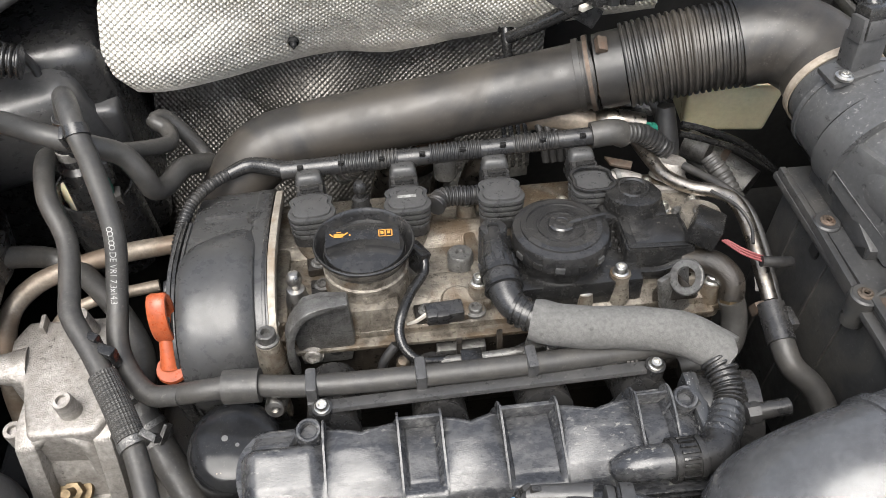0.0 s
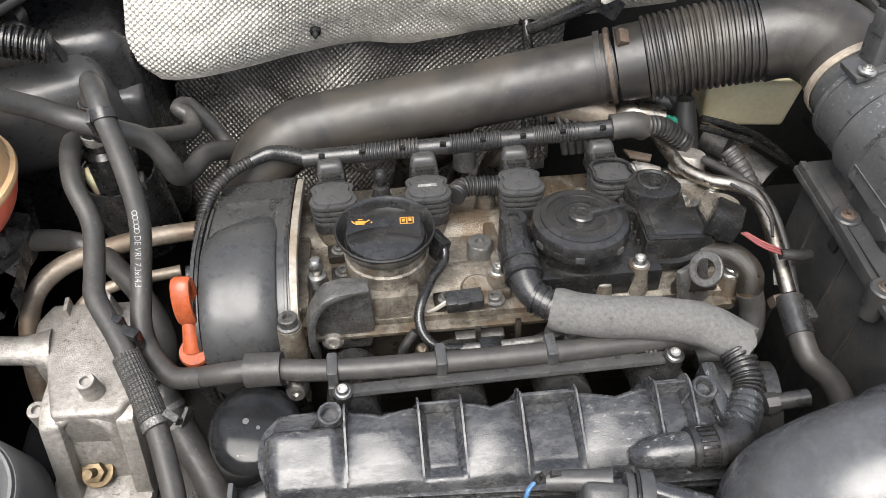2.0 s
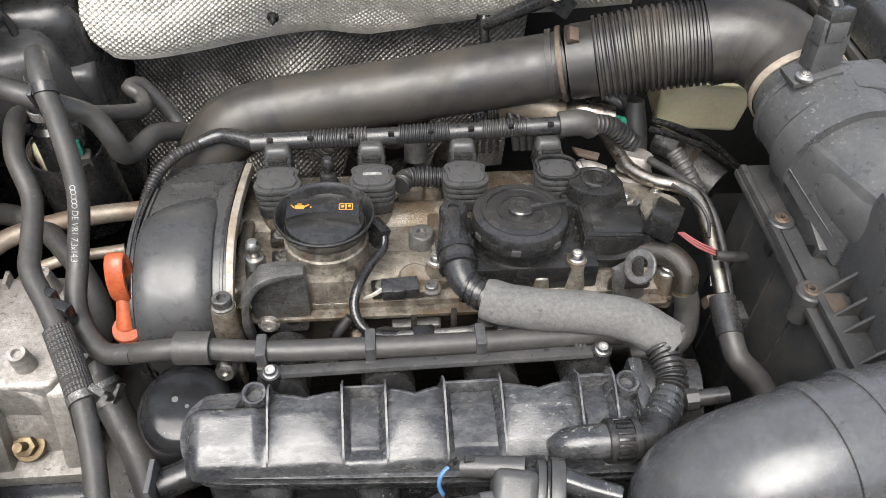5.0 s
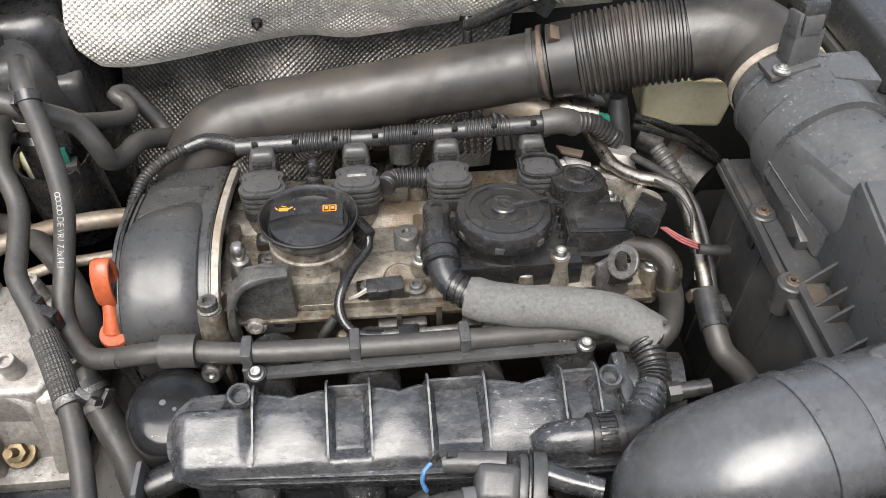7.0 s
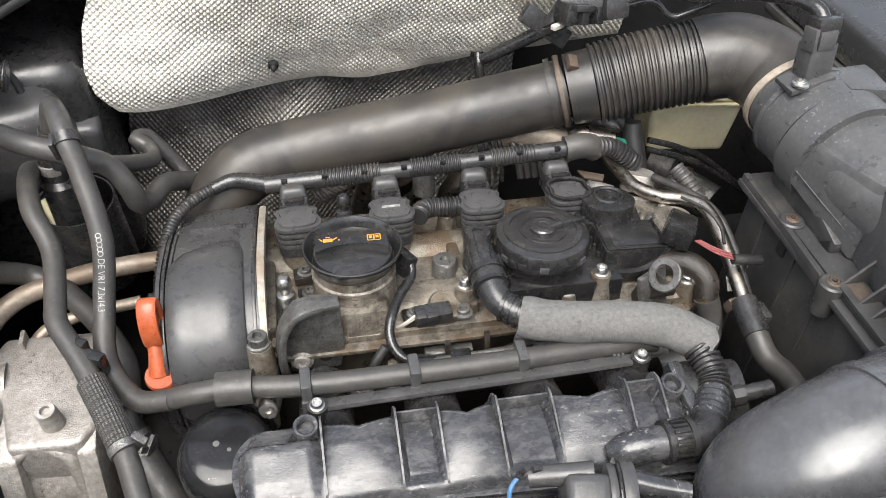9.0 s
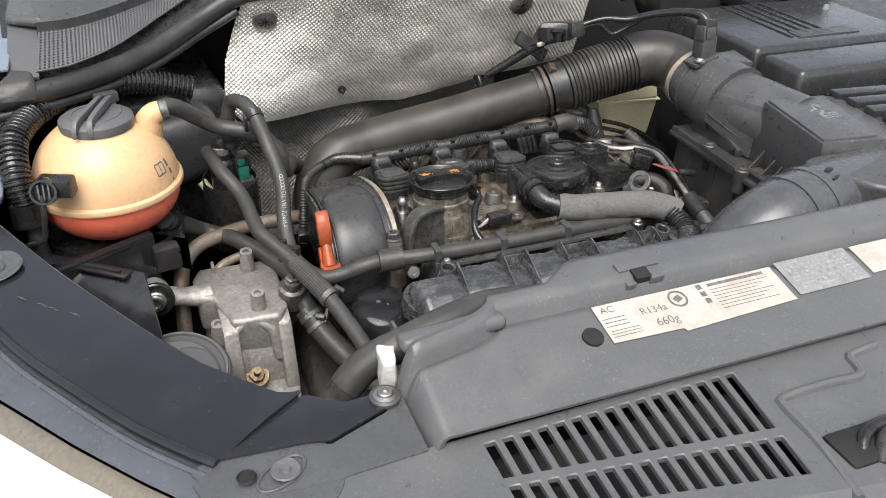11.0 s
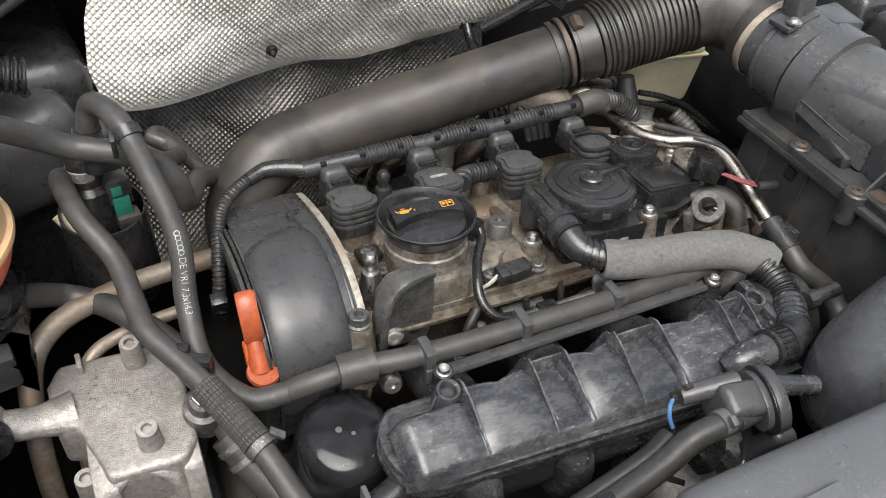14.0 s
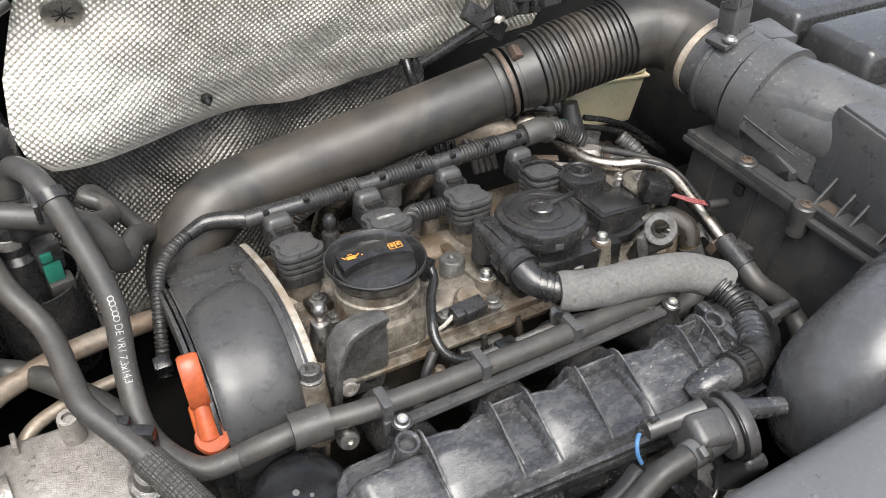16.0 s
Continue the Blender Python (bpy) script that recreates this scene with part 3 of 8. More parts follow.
# cover is uncut here: a flat dark disc stands for the hole
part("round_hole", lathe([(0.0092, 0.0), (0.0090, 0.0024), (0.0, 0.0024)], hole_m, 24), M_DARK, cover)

lower_cover = thing("grille_cover", "grey plastic front cover with two rows of air slots", "cover")
N_SLOT = 16


def grille_sheet():
    """The flat cover with its slots left open."""
    us = [-0.42, -0.36, -0.30, -0.262]
    for k in range(N_SLOT):
        c = -0.228 + 0.2135 * k / (N_SLOT - 1)
        us += [c - 0.0043, c + 0.0043]
    us += [0.004, 0.02, 0.06, 0.12, 0.3, 0.6, 0.9]
    bm = bmesh.new()

    def rows(x):
        f = (x + 0.228) / 0.2135
        f = max(-0.3, min(1.3, f))
        return [0.040 + 0.002 * f, 0.0295 + 0.003 * f, -0.004 - 0.024 * f, -0.012 - 0.025 * f, -0.036 - 0.036 * f, -0.055 - 0.034 * f, -0.068 - 0.034 * f]

    g = []
    for x in us:
        f = max(-0.2, min(1.2, (x + 0.228) / 0.2135))
        col = []
        for j, y in enumerate(rows(x)):
            xx = x - 0.009 * f * (0.0295 - y) / 0.06
            z = 0.9955 - 0.05 * max(0, -0.06 - 0.034 * f - y) - (0.012 if j == 6 else 0.0)
            col.append(bm.verts.new((xx, y, z)))
        g.append(col)
    for i in range(len(us) - 1):
        slot_here = 4 <= i < 4 + 2 * N_SLOT and (i - 4) % 2 == 0
        for j in range(6):
            if slot_here and j in (1, 3):
                continue
            bm.faces.new((g[i][j], g[i][j + 1], g[i + 1][j + 1], g[i + 1][j]))
    bm.normal_update()
    if next(iter(bm.faces)).normal.z < 0:
        bmesh.ops.reverse_faces(bm, faces=bm.faces)
    ext = bmesh.ops.extrude_face_region(bm, geom=list(bm.faces))
    for v in ext["geom"]:
        if isinstance(v, bmesh.types.BMVert):
            v.co.z -= 0.006
    bmesh.ops.recalc_face_normals(bm, faces=bm.faces)
    return bevelled(bm, 0.0009, 1, 50)


part("slotted_sheet", grille_sheet(), M_PANEL, lower_cover)
# dark sheet in place of the shaded depth under the slots
part("slot_shade_backing", box(pose(-0.12, -0.02, 0.955), 0.26, 0.11, 0.004, 0.001), M_DARK, lower_cover)
part("contour_ridge", tube([(-0.008, -0.10, 0.992), (0.0, -0.05, 0.9955), (0.002, -0.015, 0.996), (0.008, -0.006, 0.996), (0.05, -0.004, 0.996), (0.085, -0.006, 0.996), (0.093, 0.004, 0.996), (0.098, 0.016, 0.996), (0.13, 0.02, 0.996)], 0.004, 8), M_PANEL, lower_cover)
latch = thing("bonnet_latch", "black bonnet latch hook in its opening", "latch")
# dark block put in for the shade of the latch opening
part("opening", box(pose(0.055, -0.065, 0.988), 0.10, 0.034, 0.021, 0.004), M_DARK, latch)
part("hook", tube([(0.02, -0.075, 0.990), (0.035, -0.060, 1.000), (0.06, -0.056, 1.002), (0.08, -0.058, 0.998), (0.11, -0.06, 0.992)], 0.005, 10), M_BLACK, latch)
part("spring_bar", tube([(0.03, -0.082, 0.992), (0.05, -0.066, 1.001), (0.075, -0.075, 0.998)], 0.006, 10), M_PLASTIC, latch)

# ---- labels on the cover ----
sticker = thing("refrigerant_label", "white refrigerant label stuck on the slam panel cover, stained", "label")
sm = pose(-0.0035, 0.0975, 1.0180, 12.6, 0.4, 1.0)
part("paper", prism([(-0.095, -0.020), (-0.028, -0.022), (-0.026, -0.0255), (0.095, -0.0215), (0.095, 0.019), (-0.095, 0.0195)], 0.0006, sm @ pose(0, 0, 0.0016)), M_LABEL, sticker)
for text, x, y, size in (("AC", -0.090, 0.013, 0.010), ("R134a", -0.056, 0.003, 0.0105), ("660g", -0.048, -0.011, 0.0115)):
    part("lettering", letters(text, size, sm @ pose(x, y, 0.0019)), M_PRINT_DARK, sticker)
ring = lathe([(0.0072, 0), (0.0092, 0), (0.0092, 0.0002), (0.0072, 0.0002)], sm @ pose(-0.0145, 0.008, 0.0018), 24)
part("round_emblem", join(ring, flat_quad(sm @ pose(-0.0145, 0.008, 0.002, 0, 0, 25), 0.008, 0.006)), M_PRINT_DARK, sticker)
bars = [flat_quad(sm @ pose(0.052, 0.0145, 0.0019), 0.062, 0.0032)]
for k in range(7):
    bars.append(flat_quad(sm @ pose(0.052 - 0.004 * (k % 3), 0.009 - 0.0036 * k, 0.0019), 0.064 - 0.008 * (k % 3), 0.0007))
for k in range(3):
    bars.append(flat_quad(sm @ pose(-0.082, 0.004 - 0.004 * k, 0.0019), 0.022, 0.0008))
    bars.append(flat_quad(sm @ pose(-0.078, -0.009 - 0.003 * k, 0.0019), 0.028, 0.0007))
for y in (0.0145, 0.0065, -0.0015):
    bars.append(flat_quad(sm @ pose(0.012, y, 0.0019), 0.0055, 0.0055))
part("print", join(*bars), M_PRINT_DARK, sticker)["kind"] = "stuff"
sticker2 = thing("specification_label", "grey printed specification label on the slam panel cover", "label")
sm2 = pose(0.138, 0.1005, 1.0174, 12.6, 0.4, 1.0)
part("paper", prism([(-0.040, -0.019), (0.045, -0.019), (0.045, 0.021), (-0.040, 0.021)], 0.0006, sm2 @ pose(0, 0, 0.0016)), M_LABEL_GREY, sticker2)
bars = []
for j in range(9):
    for i in range(5):
        w = 0.010 + 0.005 * ((i * 7 + j * 3) % 3) / 2
        bars.append(flat_quad(sm2 @ pose(-0.029 + 0.0155 * i, 0.017 - 0.0042 * j, 0.0019), w, 0.0011))
part("print", join(*bars), M_PRINT, sticker2)["kind"] = "stuff"
sticker3 = thing("service_label", "white service label on the slam panel cover", "label")
part("paper", prism([(-0.03, -0.016), (0.03, -0.016), (0.03, 0.019), (-0.03, 0.019)], 0.0006, pose(0.220, 0.1025, 1.0185, 12.6, 0.4, 1.0)), M_LABEL, sticker3)

# ---- fender side: black trim, painted wing, headlamp ----
INNER = [(-0.66, 0.56), (-0.60, 0.50), (-0.567, 0.439), (-0.521, 0.352), (-0.459, 0.248), (-0.412, 0.178), (-0.363, 0.1255), (-0.345, 0.119)]
OUTER = [(-0.70, 0.50), (-0.65, 0.43), (-0.585, 0.322), (-0.542, 0.242), (-0.503, 0.184), (-0.462, 0.128), (-0.430, 0.092), (-0.412, 0.074)]


def along(line, t):
    d = [0.0]
    for a, b in zip(line, line[1:]):
        d.append(d[-1] + math.dist(a, b))
    s = t * d[-1]
    return float(np.interp(s, d, [p[0] for p in line])), float(np.interp(s, d, [p[1] for p in line]))


def band(la, lb, za, zb, bulge=0.0):
    def fn(u, v):
        a, b = along(la, u), along(lb, u)
        return Vector((a[0] * (1 - v) + b[0] * v, a[1] * (1 - v) + b[1] * v, za * (1 - v) + zb * v + bulge * math.sin(math.pi * v)))
    return fn


trim = thing("wing_trim_panel", "satin black trim panel along the wing edge, dusty and scuffed", "trim panel")
part("panel_sheet", sheet(band(INNER, OUTER, 0.998, 0.994, 0.003), 60, 14, 0.003), M_TRIM_BLACK, trim)
# lighter than the panel, to carry the highlight along its inner edge
part("inner_lip", tube([(x, y, 0.9985) for x, y in INNER], 0.0025, 8), M_CORNER, trim)
part("skirt", sheet(band(INNER, [(x + 0.012, y + 0.012) for x, y in INNER], 0.996, 0.93), 40, 4, 0.003), M_TRIM_BLACK, trim)
part("rubber_seal", tube([(x - 0.002, y - 0.002, 0.997) for x, y in OUTER], 0.004, 10), M_TRIM_BLACK, trim)
part("corner_plate", prism([(p.x, p.y) for p in smooth_path([(-0.432, 0.070, 0), (-0.415, 0.045, 0), (-0.385, 0.020, 0), (-0.350, 0.014, 0), (-0.333, 0.035, 0), (-0.336, 0.062, 0), (-0.350, 0.074, 0), (-0.385, 0.076, 0), (-0.425, 0.076, 0)], 0.004)], 0.005, pose(0, 0, 0.9966), 0.0012), M_CORNER, trim)
for px, py, pl in ((-0.548, 0.315, 0.008), (-0.531, 0.299, 0.010), (-0.522, 0.290, 0.006), (-0.505, 0.276, 0.009)):
    part("mould_print", join(*[flat_quad(pose(px + 0.0022 * k, py - 0.003 * k, 1.0026, 0, 0, -32), pl * (0.7 - 0.2 * k), 0.0007) for k in range(3)]), M_PANEL, trim)
part("oval_ridge", tube([(-0.374 + 0.019 * math.cos(a) * 0.87 - 0.010 * math.sin(a) * 0.5, 0.049 + 0.019 * math.cos(a) * 0.5 + 0.010 * math.sin(a) * 0.87, 0.9976) for a in [2 * math.pi * k / 24 for k in range(25)]], 0.0014, 8), M_CORNER, trim)
part("clip_recess", lathe([(0.0105, 0.001), (0.0095, 0.002), (0.004, 0.001), (0.003, 0.003), (0, 0.003)], pose(-0.371, 0.049, 0.9995), 22), M_PANEL, trim)
# dark disc laid on top for a shaded recess
part("clip_recess", lathe([(0.0068, 0.001), (0.006, 0.002), (0.005, 0.0006), (0, 0.0006)], pose(-0.397, 0.051, 0.9998), 22), M_DARK, trim)
sc = thing("trim_screw", "steel fixing screw with a round washer at the trim's end", "screw", "trim screws")
part("washer", lathe([(0, 0.0005), (0.006, 0.0012), (0.0096, 0.0022), (0.012, 0.001), (0.012, -0.002), (0, -0.002)], pose(-0.286, 0.095, 1.000), 28), M_PLASTIC_DUSTY, sc)
part("screw_head", bolt((-0.286, 0.095, 1.001), r=0.006, h=0.005), M_STEEL, sc)
dish = thing("trim_fastener", "black plastic fastener in a round dished recess of the wing trim", "fastener")
DI = pose(-0.5725, 0.3675, 1.0040, 3, -3)
part("dish", lathe([(0.0240, 0.0), (0.0252, 0.0016), (0.0244, 0.0024), (0.0232, 0.0018), (0.0180, 0.0006), (0.0105, 0.0002), (0.0100, 0.0016), (0.0088, 0.0020), (0, 0.0018)], DI, 48), M_CORNER, dish)
part("head", bolt((-0.5725, 0.3675, 1.0055), r=0.0055, h=0.003, washer=1.3), M_PANEL, dish)
# both holes are dark discs, nothing is pierced
part("pin_hole", lathe([(0.0018, 0.0008), (0, 0.0008)], DI @ pose(-0.0135, -0.006, 0.0004), 12), M_DARK, dish)
part("drain_hole", lathe([(0.0055, 0.0006), (0, 0.0006)], pose(-0.5985, 0.4040, 1.0020), 18), M_DARK, trim)

part("corner_sheet", prism([(-0.272, 0.0975), (-0.272, 0.036), (-0.34, 0.032), (-0.424, 0.036), (-0.432, 0.060), (-0.412, 0.0735), (-0.352, 0.0690), (-0.335, 0.0650), (-0.290, 0.0820)], 0.004, pose(0, 0, 0.9972), 0.0015), M_CORNER, lower_cover)
part("end_gusset", prism([(-0.347, 0.1185), (-0.340, 0.1170), (-0.316, 0.1005), (-0.300, 0.1015), (-0.284, 0.106), (-0.274, 0.099), (-0.290, 0.0835), (-0.335, 0.0665), (-0.352, 0.0705), (-0.4125, 0.0745)], 0.004, pose(0, 0, 0.9990), 0.0015), M_TRIM_BLACK, trim)
part("edge_bead", tube([(x - 0.009, y - 0.009, 0.9945) for x, y in OUTER], 0.0026, 10), M_PAINT, trim, "painted bead along the trim")
wing = thing("front_wing", "silver-blue painted wing edge beside the bonnet opening", "wing")
EDGE2 = [(-0.74, 0.40), (-0.66, 0.32), (-0.60, 0.255), (-0.552, 0.195), (-0.505, 0.135), (-0.462, 0.085), (-0.435, 0.056), (-0.428, 0.035)]
part("wing_edge", sheet(band([(x - 0.004, y - 0.004) for x, y in OUTER], EDGE2, 0.990, 0.984, 0.004), 50, 8, 0.003), M_PAINT, wing)
part("wing_rail", prism([(-0.585, 0.43), (-0.572, 0.50), (-0.578, 0.62), (-0.59, 0.80), (-0.60, 1.02), (-0.80, 1.02), (-0.80, 0.42), (-0.66, 0.36)], 0.006, pose(0, 0, 1.012), 0.002), M_RAIL_PAINT, wing)
part("wing_rear", prism([(-0.553, 0.625), (-0.553, 0.80), (-0.556, 1.10), (-0.95, 1.10), (-0.95, 0.625)], 0.006, pose(0, 0, 1.082, 2), 0.003), M_RAIL_PAINT, wing)
# slot and hole of the rail: dark shapes laid on the paint
part("rail_slot", prism([(-0.648, 0.66), (-0.640, 0.68), (-0.644, 0.75), (-0.654, 0.76), (-0.662, 0.74), (-0.660, 0.67)], 0.002, pose(0, 0, 1.0165), 0.0006), M_DARK, wing)
part("rail_screw", bolt((-0.605, 0.46, 1.0125), r=0.006, h=0.004, washer=1.8), M_STEEL, wing)
part("rail_hole", lathe([(0.004, 0.0006), (0, 0.0006)], pose(-0.59, 0.43, 1.0125), 14), M_DARK, wing)
lamp = thing("headlamp", "silver headlamp with an amber indicator at the wing corner", "headlamp")
EDGE3 = [(-0.80, 0.345), (-0.70, 0.262), (-0.63, 0.200), (-0.578, 0.138), (-0.53, 0.085), (-0.485, 0.040), (-0.45, 0.008), (-0.43, -0.014)]
EDGE4 = [(-1.05, 0.14), (-0.95, 0.05), (-0.86, -0.03), (-0.78, -0.10), (-0.70, -0.17), (-0.62, -0.23), (-0.54, -0.28), (-0.44, -0.32)]
MID23 = [((a[0] * 0.68 + b[0] * 0.32), (a[1] * 0.68 + b[1] * 0.32)) for a, b in zip(EDGE2, EDGE3)]
part("gasket", sheet(band([(x - 0.002, y - 0.002) for x, y in EDGE2], MID23, 0.981, 0.976, 0.002), 40, 6, 0.003), M_GASKET, lamp, "tan lamp gasket")
part("bezel", sheet(band([(x - 0.001, y - 0.001) for x, y in MID23], EDGE3, 0.975, 0.968, 0.002), 40, 6, 0.003), M_PAINT_WHITE, lamp)
part("lens", sheet(band([(x - 0.001, y - 0.001) for x, y in EDGE3], EDGE4, 0.968, 0.84, 0.035), 40, 16, 0.003), M_LENS, lamp)
part("indicator", sheet(band([(-0.585, 0.10), (-0.545, 0.06), (-0.51, 0.025)], [(-0.70, 0.0), (-0.64, -0.05), (-0.59, -0.09)], 0.984, 0.968, 0.020), 14, 8, 0.003), M_AMBER, lamp)
bumper = thing("front_bumper", "pale silver painted front bumper top", "bumper")


def bumper_fn(u, v):
    x = -0.40 + 1.3 * u
    y0 = -0.075 - 0.036 * min(1, max(0, (x + 0.30) / 0.27)) - 0.012
    return Vector((x, y0 - 0.16 * v, 0.987 - 0.012 * v - 0.10 * v * v))


part("bumper_skin", sheet(bumper_fn, 30, 12, 0.003), M_PAINT_WHITE, bumper)

# ---- intake pipe over the back of the engine ----
pipe = thing("intake_pipe", "black plastic intake pipe with a ribbed bellows and steel clamps, dusty", "intake pipe")
part("long_pipe", tube([(-0.215, 0.655, 0.83), (-0.210, 0.662, 0.875), (-0.175, 0.678, 0.913), (-0.12, 0.687, 0.926), (0.02, 0.688, 0.948), (0.159, 0.686, 0.973)], [0.030, 0.032, 0.034, 0.0335, 0.033, 0.034], 40, 0.006), M_PIPE, pipe)
d = Vector((0.134, -0.025, 0.041)).normalized()
c0 = Vector((0.150, 0.687, 0.972))
for k, (off, r) in enumerate(((0.0, 0.0365), (0.010, 0.0372), (0.020, 0.0368), (0.028, 0.0362))):
    p = c0 + d * off
    part("clamp_ring", tube([p - d * 0.003, p + d * 0.003], r, 40, 0.002), M_PIPE, pipe)
p = c0 + d * 0.010
part("hose_clamp", lathe([(0.0372, -0.002), (0.0380, -0.002), (0.0380, 0.002), (0.0372, 0.002)], aim(p, p + d), 40), M_RUST, pipe, "stained steel hose clamp")
part("clamp_ear", box(Matrix.Translation(p + Vector((0.002, -0.012, 0.040))) @ pose(0, 0, 0, 20, 15, 0), 0.010, 0.016, 0.008, 0.001), M_RUST, pipe)
b0, b1 = c0 + d * 0.032, Vector((0.293, 0.661, 1.014))
part("sleeve", tube([c0 + d * 0.022, b0 + d * 0.012], 0.0375, 40, 0.004), M_PIPE, pipe)
part("bellows", tube([b0 + d * 0.012, b0.lerp(b1, 0.5) + Vector((0, 0.001, 0.001)), b1], 0.0418, 44, 0.001, rib=0.0030, pitch=0.0062), M_PIPE, pipe)
part("elbow", tube([b1 - d * 0.002, b1 + d * 0.018, (0.332, 0.648, 1.022), (0.352, 0.622, 1.018), (0.357, 0.594, 1.010)], [0.043, 0.0425, 0.042, 0.042, 0.043], 40, 0.004), M_PIPE, pipe)
part("elbow_clamp", lathe([(0.0435, -0.004), (0.0452, -0.004), (0.0452, 0.004), (0.0435, 0.004)], aim((0.357, 0.590, 1.008), (0.358, 0.55, 1.003)), 44), M_BAND, pipe, "pale worn hose clamp")

# ---- air filter box ----
airbox = thing("air_filter_box", "grey black plastic air filter box with a ribbed lid, dusty", "air filter box")
YX = Matrix(((0, 0, 1, 0), (1, 0, 0, 0), (0, 1, 0, 0), (0, 0, 0, 1)))
part("base", box(pose(0.464, 0.398, 0.828), 0.302, 0.29, 0.232, 0.006), M_AIRBOX, airbox)
part("base_flange", box(pose(0.459, 0.398, 0.9455), 0.316, 0.302, 0.007, 0.002), M_AIRBOX, airbox)
part("lid_flange", box(pose(0.462, 0.398, 0.9525), 0.306, 0.296, 0.006, 0.002), M_AIRBOX, airbox)
part("flange_edge", ribbon([(0.3055, 0.546, 0.950), (0.3050, 0.47, 0.950), (0.3030, 0.40, 0.950)], 0.006, 0.013, bevel=0.001), M_AIRBOX, airbox)
plat = [(0.341, 0.422), (0.431, 0.413), (0.395, 0.282), (0.316, 0.292)]
part("lid_body", hull([(0.338, 0.424, 0.955), (0.326, 0.284, 0.955), (0.61, 0.26, 0.955), (0.61, 0.44, 0.955)] + [(x, y, 1.0385) for x, y in plat] + [(0.60, 0.40, 1.03), (0.60, 0.27, 1.03)], 0.004), M_AIRBOX_TOP, airbox)
part("lid_plateau", prism([(x + (0.386 - x) * 0.05, y + (0.352 - y) * 0.05) for x, y in plat], 0.012, pose(0, 0, 1.0415), 0.0025), M_AIRBOX_TOP, airbox)
# flat grey bits laid out for the lid's embossed emblem
part("lid_emblem", join(*[flat_quad(pose(0.372 + 0.008 * (k % 3), 0.352 + 0.006 * k, 1.0421, 0, 0, 40 * k), 0.003, 0.014) for k in range(6)] + [flat_quad(pose(0.376 + 0.006 * (k % 4), 0.345 + 0.006 * (k // 4), 1.0421, 0, 0, 12), 0.004, 0.0035) for k in range(16)]), M_LABEL_GREY, airbox)
part("lid_shoulder", hull([(0.3105, 0.500, 0.985), (0.334, 0.417, 0.956), (0.341, 0.4215, 1.030), (0.318, 0.500, 1.025), (0.43, 0.500, 1.030), (0.43, 0.4215, 1.030), (0.43, 0.50, 0.956), (0.43, 0.417, 0.956)], 0.004), M_AIRBOX_TOP, airbox)
part("skirt", hull([(0.3235, 0.532, 0.955), (0.3235, 0.428, 0.955), (0.3245, 0.428, 0.966), (0.3225, 0.48, 0.984), (0.3225, 0.532, 0.990), (0.42, 0.532, 0.990), (0.42, 0.428, 0.966), (0.42, 0.428, 0.955), (0.42, 0.532, 0.955)], 0.003), M_AIRBOX, airbox)
# dark wedge on the wall for the shade in a triangular recess
part("pocket", hull([(0.3228, 0.430, 0.9565), (0.3228, 0.444, 0.9565), (0.3228, 0.433, 0.9665), (0.3245, 0.430, 0.9565), (0.3245, 0.444, 0.9565), (0.3245, 0.433, 0.9665)]), M_DARK, airbox)
part("lid_seam", ribbon([(0.3120, 0.496, 0.9985), (0.3235, 0.458, 0.986), (0.3360, 0.421, 0.974)], 0.0014, 0.0014), M_AIRBOX_TOP, airbox)
part("inlet_tube", tube([(0.357, 0.588, 1.008), (0.360, 0.54, 1.004), (0.372, 0.47, 1.000), (0.39, 0.40, 0.998)], [0.0425, 0.044, 0.0490, 0.0475], 48, 0.006), M_AIRBOX_TOP, airbox)
part("collar", tube([(0.3585, 0.566, 1.0058), (0.3612, 0.529, 1.0032)], 0.0495, 52, 0.004), M_AIRBOX_TOP, airbox)
part("collar", tube([(0.3612, 0.526, 1.003), (0.3640, 0.499, 1.0015)], 0.0535, 52, 0.004), M_AIRBOX_TOP, airbox)
part("collar_bead", tube([(0.3580, 0.5665, 1.0058), (0.3584, 0.562, 1.0055)], 0.0508, 52, 0.004), M_AIRBOX_TOP, airbox)
part("collar_bead", tube([(0.3640, 0.5005, 1.0015), (0.3643, 0.497, 1.0013)], 0.0545, 52, 0.004), M_AIRBOX_TOP, airbox)
part("top_block", hull([(0.366, 0.566, 1.054), (0.402, 0.566, 1.056), (0.411, 0.560, 1.050), (0.411, 0.530, 1.048), (0.366, 0.530, 1.054), (0.41, 0.566, 1.0), (0.41, 0.53, 1.0), (0.366, 0.566, 1.0), (0.366, 0.53, 1.0)], 0.003), M_AIRBOX_TOP, airbox)
XZ_A = Matrix(((1, 0, 0, 0), (0, 0, -1, 0), (0, 1, 0, 0), (0, 0, 0, 1)))
for y in (0.389, 0.366, 0.350, 0.322, 0.300):
    part("fin", prism([(0.3085, 0.955), (0.336, 0.955), (0.338, 0.988)], 0.0026, Matrix.Translation((0, y, 0)) @ XZ_A, 0.0005), M_AIRBOX, airbox)
part("fin_ledge", box(pose(0.319, 0.340, 0.9575), 0.024, 0.105, 0.004, 0.001), M_AIRBOX, airbox)
part("ledge_dirt", flat_quad(pose(0.320, 0.378, 0.9600), 0.014, 0.018), M_RUST, airbox, "rust-brown dirt on the ledge")
